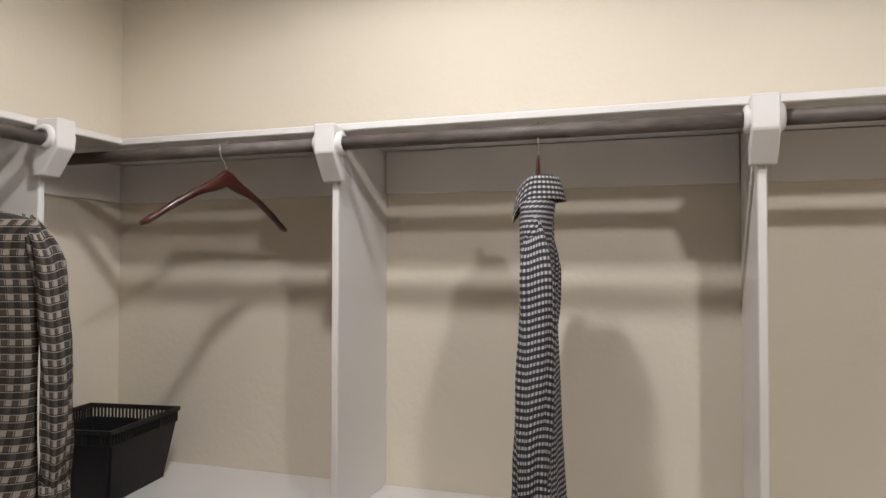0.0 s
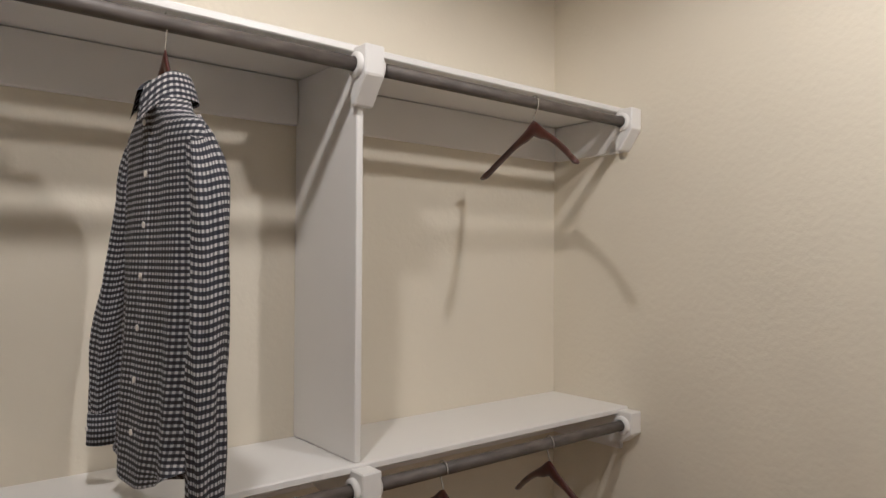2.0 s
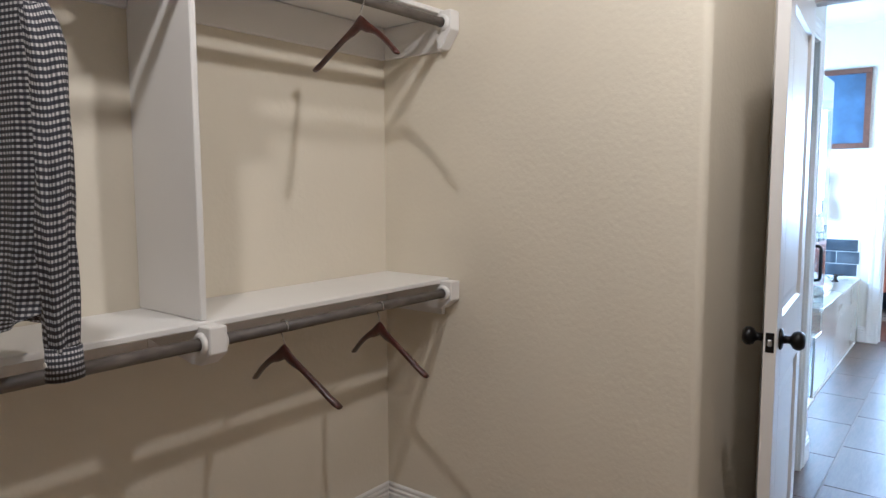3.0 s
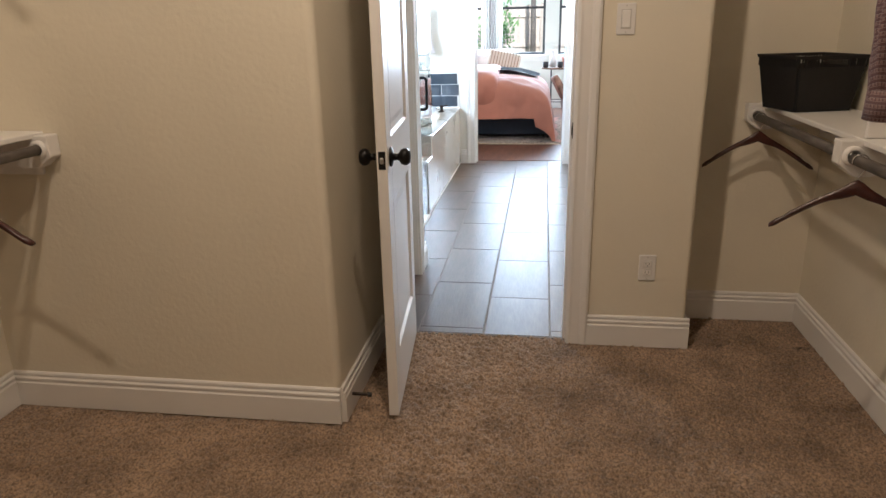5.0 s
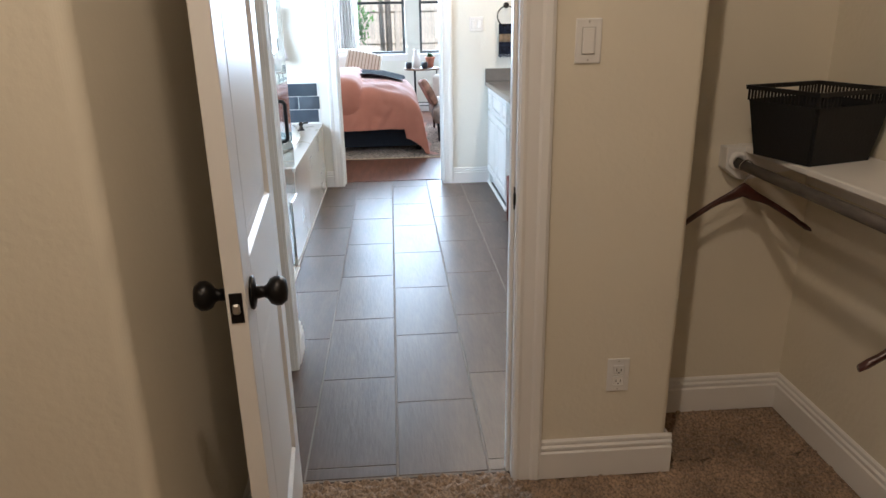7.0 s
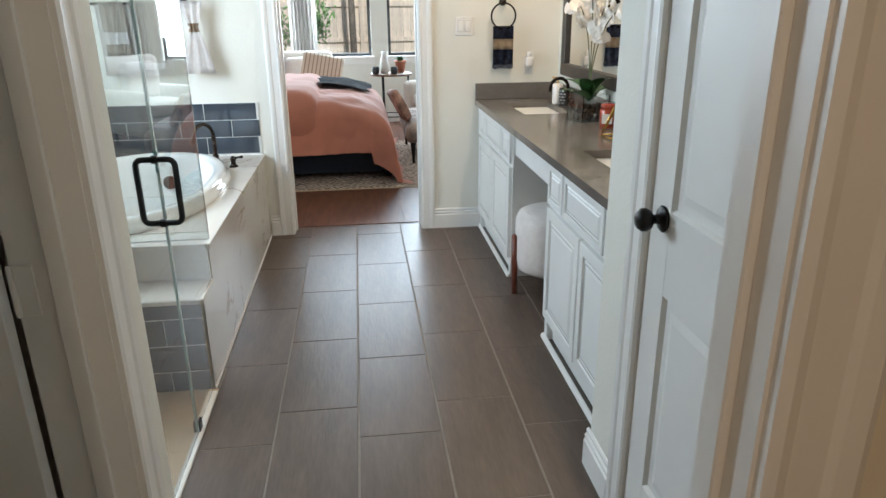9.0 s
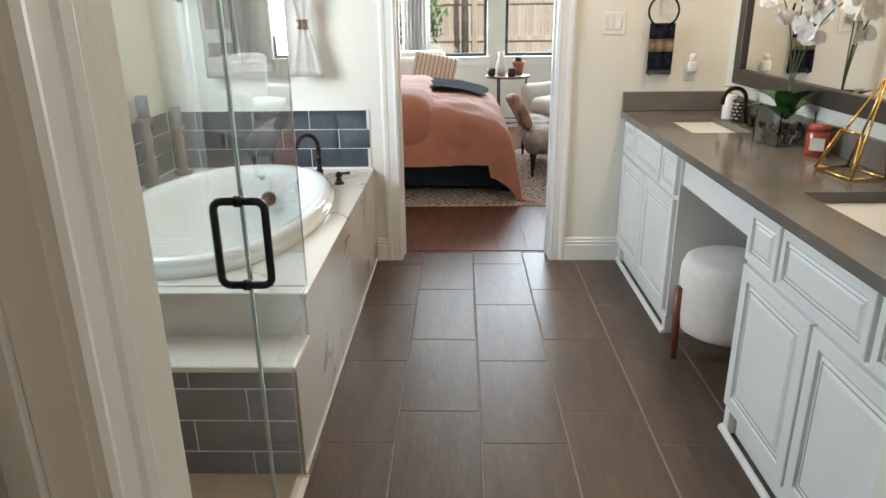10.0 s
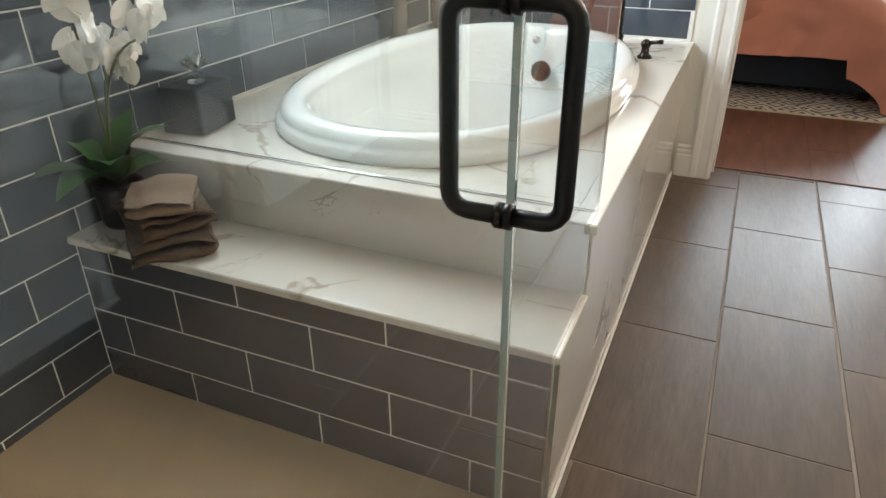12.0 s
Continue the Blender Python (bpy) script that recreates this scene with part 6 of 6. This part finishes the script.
# round side table and what stands on it
t = thing("side_table", pose(10.15, -0.33, 0), "round side table with wooden top and thin metal legs", "table")
part("tabletop", lathe([(0, 0.685), (0.25, 0.685), (0.255, 0.69), (0.255, 0.706), (0.25, 0.71), (0, 0.71)], 36), mat("dark_oak", (0.16, 0.09, 0.05), 0.4, var=0.2, scale=10), t, "", True)
for i in range(3):
    a = radians(120 * i + 30)
    part("leg", tube([(0.21 * math.cos(a), 0.21 * math.sin(a), 0.685), (0.19 * math.cos(a), 0.19 * math.sin(a), 0.0)], 0.009, 8), M_BLACK, t, "", True)
part("lower_ring", tube(arc((0, 0, 0.2), (1, 0, 0), (0, 1, 0), 0.195, 0, 350, 32), 0.006, 8, None, True), M_BLACK, t, "", True)
t = thing("bottle_vase", pose(10.12, -0.25, 0.711), "matte pinkish-white bottle vase", "vase")
part("body", lathe([(0, 0), (0.045, 0), (0.058, 0.03), (0.060, 0.09), (0.040, 0.17), (0.026, 0.215), (0.036, 0.255), (0.033, 0.255), (0.022, 0.215), (0, 0.20)], 28), M_WHITECER, t, "", True)
t = thing("potted_plant", pose(10.18, -0.45, 0.711), "small green plant in a terracotta pot", "potted plant")
part("pot", lathe([(0, 0), (0.045, 0), (0.066, 0.12), (0.072, 0.12), (0.072, 0.145), (0.062, 0.145), (0.058, 0.12), (0, 0.118)], 24), M_TERRA, t, "", True)
rnd = random.Random(2)
bm = bmesh.new()
for i in range(46):
    leaf_mesh(bm, pose(rnd.uniform(-0.03, 0.03), rnd.uniform(-0.03, 0.03), 0.12, 0, rnd.uniform(-80, -15), rnd.uniform(0, 360)), rnd.uniform(0.05, 0.10), 0.012, 0.5)
tagged(part("foliage", bm, M_LEAF, t, "", True), kind="stuff")
for x, y in ((10.02, -0.14), (9.98, -0.36)):
    t = thing("cup", pose(x, y, 0.711), "small dark ceramic cup", "cup", "cups on the side table")
    part("body", lathe([(0, 0), (0.036, 0), (0.042, 0.01), (0.044, 0.085), (0.040, 0.085), (0.037, 0.012), (0, 0.010)], 20), M_DARKCUP, t, "", True)

# rug: cream with dark lozenge pattern and a fringed edge
m_rug = mat("patterned_rug", (0.50, 0.38, 0.29), 0.95, var=0.22, scale=5, bump=0.8, bscale=150)
tr = m_rug.node_tree
br = principled(m_rug)
src = br.inputs["Base Color"].links[0].from_socket
co = tr.nodes.new("ShaderNodeTexCoord")
vo = tr.nodes.new("ShaderNodeTexVoronoi")
vo.distance = "MANHATTAN"
vo.inputs["Scale"].default_value, vo.inputs["Randomness"].default_value = 7.5, 0.7
tr.links.new(co.outputs["Object"], vo.inputs["Vector"])
wv = tr.nodes.new("ShaderNodeMath")
wv.operation = "MULTIPLY"
wv.inputs[1].default_value = 17
tr.links.new(vo.outputs["Distance"], wv.inputs[0])
sn = tr.nodes.new("ShaderNodeMath")
sn.operation = "SINE"
tr.links.new(wv.outputs[0], sn.inputs[0])
gt = tr.nodes.new("ShaderNodeMath")
gt.operation = "GREATER_THAN"
gt.inputs[1].default_value = 0.42
tr.links.new(sn.outputs[0], gt.inputs[0])
mr = tr.nodes.new("ShaderNodeMix")
mr.data_type = "RGBA"
tr.links.new(gt.outputs[0], mr.inputs[0])
tr.links.new(src, mr.inputs[6])
mr.inputs[7].default_value = (0.060, 0.036, 0.032, 1)
tr.links.new(mr.outputs[2], br.inputs["Base Color"])
t = thing("area_rug", None, "cream and charcoal patterned area rug under the bed", "rug")
part("rug_top", B((7.255, -1.75, 0.0005, 9.4, 2.6, 0.011), bevel=0.003), m_rug, t)
part("hem", B((7.24, -1.75, 0.0005, 7.254, 2.6, 0.008)), M_TANBAND, t)

# curtains
def curtain(y0, y1, label):
    t = thing("curtain", None, label, "curtain", "bedroom curtains")
    bm = bmesh.new()
    n = 60
    vr = []
    for i in range(13):
        z = 0.02 + 2.62 * i / 12
        vr.append([bm.verts.new((RX - 0.09 + 0.028 * math.sin(j * 0.82 + 0.3 * math.sin(z)), y0 + (y1 - y0) * j / n, z)) for j in range(n + 1)])
    for p, q in zip(vr, vr[1:]):
        for j in range(n):
            bm.faces.new((p[j], p[j + 1], q[j + 1], q[j]))
    bmesh.ops.solidify(bm, geom=bm.faces[:], thickness=0.003)
    part("cloth", bm, M_CURTAIN, t, "", True)
    return t


curtain(0.57, 0.91, "grey-beige pleated curtain panel beside the window")
curtain(-1.62, -1.20, "grey-beige pleated curtain panel beside the window")
t = thing("curtain_rod", None, "dark metal curtain rod over the windows", "curtain rod")
part("pole", tube([(RX - 0.09, -1.8, 2.66), (RX - 0.09, 1.9, 2.66)], 0.012, 12), M_BLACK, t, "", True)
for y in (-1.8, 1.9):
    part("finial", lathe([(0, -0.03), (0.022, -0.02), (0.026, 0), (0.022, 0.02), (0, 0.03)], 14, None, pose(RX - 0.09, y, 2.66, 90)), M_BLACK, t, "", True)
for y in (-1.3, 0.68, 1.7):
    part("rod_support", B((RX - 0.10, y - 0.008, 2.640, RX, y + 0.008, 2.655)), M_BLACK, t)

# garden outside: fence, young tree, shrubs
def fence(x, y, along, n, label):
    t = thing("garden_fence", None, label, "fence")
    put = (lambda u, v, z0, u1, v1, z1: (x + v, y + u, z0, x + v1, y + u1, z1)) if along == "y" else (lambda u, v, z0, u1, v1, z1: (x + u, y + v, z0, x + u1, y + v1, z1))
    me = None
    for i in range(n):
        if me is None:
            ob = part("board", B((0, 0, 0, *((0.018, 0.138) if along == "y" else (0.138, 0.018)), 1.95)), M_FENCE, t)
            me = ob.data
        else:
            ob = new("board", me)
            ob.parent = t
        ob.matrix_basis = pose(*((x, y + i * 0.143) if along == "y" else (x + i * 0.143, y)), -0.2 + 0.012 * math.sin(i * 2.3))
    L = n * 0.143
    for z in (0.15, 0.85, 1.5):
        part("rail", B(put(0, -0.04, z, L, -0.002, z + 0.085)), M_FENCE, t)
    for k in range(int(L / 2.3) + 1):
        part("post", B(put(k * 2.3, -0.09, -0.2, k * 2.3 + 0.09, -0.045, 1.8)), M_FENCE, t)


fence(15.5, -7.0, "y", 100, "tan wooden board fence behind the lawn")
fence(2.6, 4.2, "x", 86, "tan wooden board fence behind the lawn")


def small_tree(m, h, r, label, seed):
    t = thing("tree", m, label, "tree", "garden trees")
    rnd = random.Random(seed)
    tr_ = part("trunk", tube([(0, 0, -0.02), (0.02, 0.01, h * 0.3), (-0.02, 0.03, h * 0.6), (0.02, 0, h * 0.9)], [0.07, 0.055, 0.04, 0.015], 10), M_BARK, t, "", True)
    bm = bmesh.new()
    tips = []
    for i in range(12):
        a, z = rnd.uniform(0, 6.28), h * rnd.uniform(0.5, 0.85)
        e = Vector((math.cos(a) * r * rnd.uniform(0.5, 1), math.sin(a) * r * rnd.uniform(0.5, 1), z + h * rnd.uniform(0.05, 0.25)))
        tube([(0, 0.01, z), tuple(e * 0.5 + Vector((0, 0, z * 0.5))), tuple(e)], [0.02, 0.012, 0.004], 6, bm)
        tips.append(e)
    part("limbs", bm, M_BARK, t, "", True)
    bm = bmesh.new()
    for e in tips:
        for _ in range(70):
            c = e + Vector((rnd.gauss(0, 0.16), rnd.gauss(0, 0.16), rnd.gauss(0, 0.16))) * r
            q = pose(*c, rnd.uniform(0, 360), rnd.uniform(0, 360), rnd.uniform(0, 360))
            s = rnd.uniform(0.03, 0.06)
            bm.faces.new([bm.verts.new(q @ Vector(p)) for p in ((0, 0, 0), (s, -s * 0.45, 0), (s * 2, 0, s * 0.2), (s, s * 0.45, 0))])
    tagged(part("crown", bm, M_TREELEAF, t), kind="stuff")


small_tree(pose(13.8, 1.02, -0.2), 1.9, 0.55, "young leafy tree on the lawn", 5)
small_tree(pose(14.3, 0.12, -0.2), 6.0, 1.3, "slim tree with bare lower trunk on the lawn", 7)
small_tree(pose(14.0, -2.0, -0.2), 1.8, 0.5, "young leafy tree on the lawn", 9)

# lights of the place --------------------------------------------------------------
for lx, ly in LAMPS:
    lamp("closet_lamp", "SPOT", pose(lx, ly, H1 - 0.02), 50 if lx < 0 else 60, WARM, radius=0.045, spot=172)
t = thing("recessed_ceiling_light", pose(4.6, -0.95, H2), "round recessed ceiling light over the vanity", "ceiling light", "bath ceiling lights")
part("trim_ring", lathe([(0.055, -0.001), (0.075, -0.001), (0.078, -0.006), (0.058, -0.010), (0.052, -0.004), (0.055, -0.001)], 28), M_WHITE, t, "", True)
part("lens", lathe([(0, -0.002), (0.052, -0.002)], 28), M_LAMPGLOW, t)
copy_thing(t, pose(5.5, -0.95, H2))
for x in (4.6, 5.5):
    lamp("vanity_lamp", "SPOT", pose(x, -0.95, H2 - 0.02), 72, WARM, radius=0.05, spot=165)
DAY = (0.85, 0.94, 1.0)
for a, b in WINS:
    lamp("window_light", "AREA", look((RX + 0.02, (a + b) / 2, (WB + WT) / 2), (0, (a + b) / 2, (WB + WT) / 2 - 1.0)), 112, DAY, size=b - a, size_y=WT - WB)
lamp("tub_window_light", "AREA", look(((W0 + W1) / 2, BN + 0.05, (WZ0 + WZ1) / 2), ((W0 + W1) / 2, 0, (WZ0 + WZ1) / 2 - 0.4)), 66, DAY, size=W1 - W0 - 0.1, size_y=WZ1 - WZ0 - 0.1)

# small pieces of the floors and walls, last -------------------------------------------
def pieces(name, parent, spans, depth, material, put, e=0.0015):
    """Tiles or planks: each an object of its own; pieces of the same size share a mesh. spans: (u0, v0, u1, v1)."""
    cache = {}
    for u0, v0, u1, v1 in spans:
        key = (round(u1 - u0, 3), round(v1 - v0, 3))
        if key[0] < 0.012 or key[1] < 0.012:
            continue
        if key not in cache:
            bm = bmesh.new()
            w, h = key
            rel = lambda u, v, w: Vector(put(u, v, w)) - Vector(put(0, 0, 0))
            lo = [bm.verts.new(rel(*p)) for p in ((0, 0, 0), (w, 0, 0), (w, h, 0), (0, h, 0))]
            mi = [bm.verts.new(rel(*p)) for p in ((0, 0, depth - e), (w, 0, depth - e), (w, h, depth - e), (0, h, depth - e))]
            hi = [bm.verts.new(rel(*p)) for p in ((e, e, depth), (w - e, e, depth), (w - e, h - e, depth), (e, h - e, depth))]
            for a, b in ((lo, mi), (mi, hi)):
                for i in range(4):
                    bm.faces.new((a[i], a[(i + 1) % 4], b[(i + 1) % 4], b[i]))
            bm.faces.new(hi)
            cache[key] = mesh_of(name, bm, material)
        ob = new(name, cache[key])
        ob.parent = parent
        ob.matrix_basis = Matrix.Translation(Vector(put(u0, v0, 0)))


floor_ob = bpy.data.objects["bath_floor"]
G = 0.0018
spans = []
for i, y1 in enumerate((1.65, 1.346, 1.043, 0.74, 0.438, 0.134, -0.169, -0.472, -0.773, -1.075)):
    y0 = y1 - 0.30
    j0 = 4.237 if i % 2 else 4.437
    for k in range(-5, 4):
        a, b = max(j0 + 0.587 * k, 2.03), min(j0 + 0.587 * (k + 1), FW1)
        lo_y, hi_y = y0 + G, y1 - G
        if y1 > 0.70 and y0 < 0.69:
            if a > EX - 0.2:
                hi_y = 0.709 if a > 3.9 else 0.699
        elif y0 > 0.68:
            b = min(b, EX - 0.11)
        if lo_y < BS:
            lo_y = BS
        if b - a > 0.02 and hi_y - lo_y > 0.02 and not (y1 < -0.72 and b < WE) and not (y0 < -0.5 and y1 > -0.72 and b < 2.12):
            spans.append((a + G, lo_y, b - G, hi_y))
pieces("floor_tile", floor_ob, spans, 0.0045, M_TILE, lambda u, v, w: (u, v, -0.0045 + w))



def courses(parent, u0, u1, z0, z1, joint, put, flip=0, TW=0.327, TH=0.109, Z0=0.027):
    spans = []
    for r in range(-3, 26):
        a, b = Z0 + r * TH, Z0 + (r + 1) * TH
        a, b = max(a, z0), min(b, z1)
        if b - a < 0.015:
            continue
        off = joint + (TW / 2 if (r + flip) % 2 else 0)
        k0 = math.floor((u0 - off) / TW)
        u = off + k0 * TW
        while u < u1:
            p, q = max(u, u0), min(u + TW, u1)
            if q - p > 0.02:
                spans.append((p + 0.0021, a + 0.0021, q - 0.0021, b - 0.0021))
            u += TW
    pieces("wall_tile", parent, spans, 0.008, M_BLUETILE, put)


TT = 0.898     # top of the tub's tile band


def backing(name, b, label):
    return solid(name, M_WGROUT, b, label=label, category="tile grout")


wn_ = backing("tile_bed_shower", (EX, BN - 0.006, 0, TX0 + 0.05, BN, H2), "pale grout behind the shower tiles")
courses(wn_, EX, TX0 + 0.05, 0.0, H2, 4.58, lambda u, v, w: (u, BN - 0.0002 - w, v))
wt = backing("tile_bed_tub", (TX0 + 0.051, BN - 0.006, DK, FW0 - 0.006, BN, TT), "pale grout behind the tub tiles")
courses(wt, TX0 + 0.051, FW0 - 0.008, DK, TT, 4.58, lambda u, v, w: (u, BN - 0.0002 - w, v))
wf = backing("tile_bed_far", (FW0 - 0.006, 0.722, DK, FW0, BN - 0.008, TT), "pale grout behind the tub tiles")
courses(wf, 0.722, BN - 0.012, DK, TT, 1.063, lambda u, v, w: (FW0 - 0.0002 - w, u, v), 1)
wb = bpy.data.objects["shower_bench"]
courses([c for c in wb.children if c.name.startswith("base")][0], TYF + 0.012, BN - 0.012, 0.0, BT - 0.021, 1.24, lambda u, v, w: (BX0 + 0.010 - w, u, v), 0, 0.356, 0.1155, -0.0265)

# bedroom planks
fl = bpy.data.objects["bedroom_floor"]
spans = []
y = -2.0
i = 0
while y < 2.4:
    x = FW1 + 0.012
    first = True
    while x < RX:
        ln = 1.25 if not first else 0.35 + 0.83 * ((i * 0.37) % 1)
        first = False
        spans.append((x, y + 0.0003, min(x + ln, RX) - 0.0006, y + 0.1787))
        x += ln
    y += 0.179
    i += 1
pieces("floor_plank", fl, spans, 0.006, M_WOODFLOOR, lambda u, v, w: (u, v, -0.006 + w), 0.0003)
thr = part("door_threshold", B((FW1 - 0.012, BO0, -0.001, FW1 + 0.02, BO1, 0.005), bevel=0.002), M_WOODFLOOR)
tagged(thr, "brown wood threshold strip at the bedroom door", "threshold", "", "structure")

# carpet pile: tufts as one dense uneven sheet
def pile(name, x0, y0, x1, y1, step):
    rng = np.random.default_rng(4)
    nx, ny = int((x1 - x0) / step) + 1, int((y1 - y0) / step) + 1
    gx, gy = np.meshgrid(np.linspace(x0, x1, nx), np.linspace(y0, y1, ny), indexing="ij")
    h = rng.normal(0, 1, (nx, ny))
    soft = (h + np.roll(h, 1, 0) + np.roll(h, 1, 1) + np.roll(np.roll(h, 1, 0), 1, 1)) / 4
    z = -0.004 + 0.0075 * soft + 0.0018 * h
    gx = gx + rng.normal(0, step * 0.2, gx.shape) * ((gx > x0) & (gx < x1))
    v = np.stack([gx, gy, z], -1).reshape(-1, 3)
    idx = np.arange(nx * ny).reshape(nx, ny)
    f = np.stack([idx[:-1, :-1], idx[1:, :-1], idx[1:, 1:], idx[:-1, 1:]], -1).reshape(-1, 4)
    me = bpy.data.meshes.new(name)
    me.vertices.add(len(v))
    me.vertices.foreach_set("co", v.ravel())
    me.loops.add(f.size)
    me.loops.foreach_set("vertex_index", f.ravel())
    me.polygons.add(len(f))
    me.polygons.foreach_set("loop_start", np.arange(len(f)) * 4)
    me.update(calc_edges=True)
    me.materials.append(M_CARPET)
    ob = new(name, me)
    ob.parent = bpy.data.objects["closet_floor"]
    return tagged(ob, "", "", "", "stuff")


pile("carpet_pile", -0.2, CS, 2.022, RB, 0.0065)
pile("carpet_pile", 2.0225, CS, 2.32, -0.737, 0.0065)
pile("carpet_pile", -0.2, RB + 0.0005, CE, CN, 0.008)
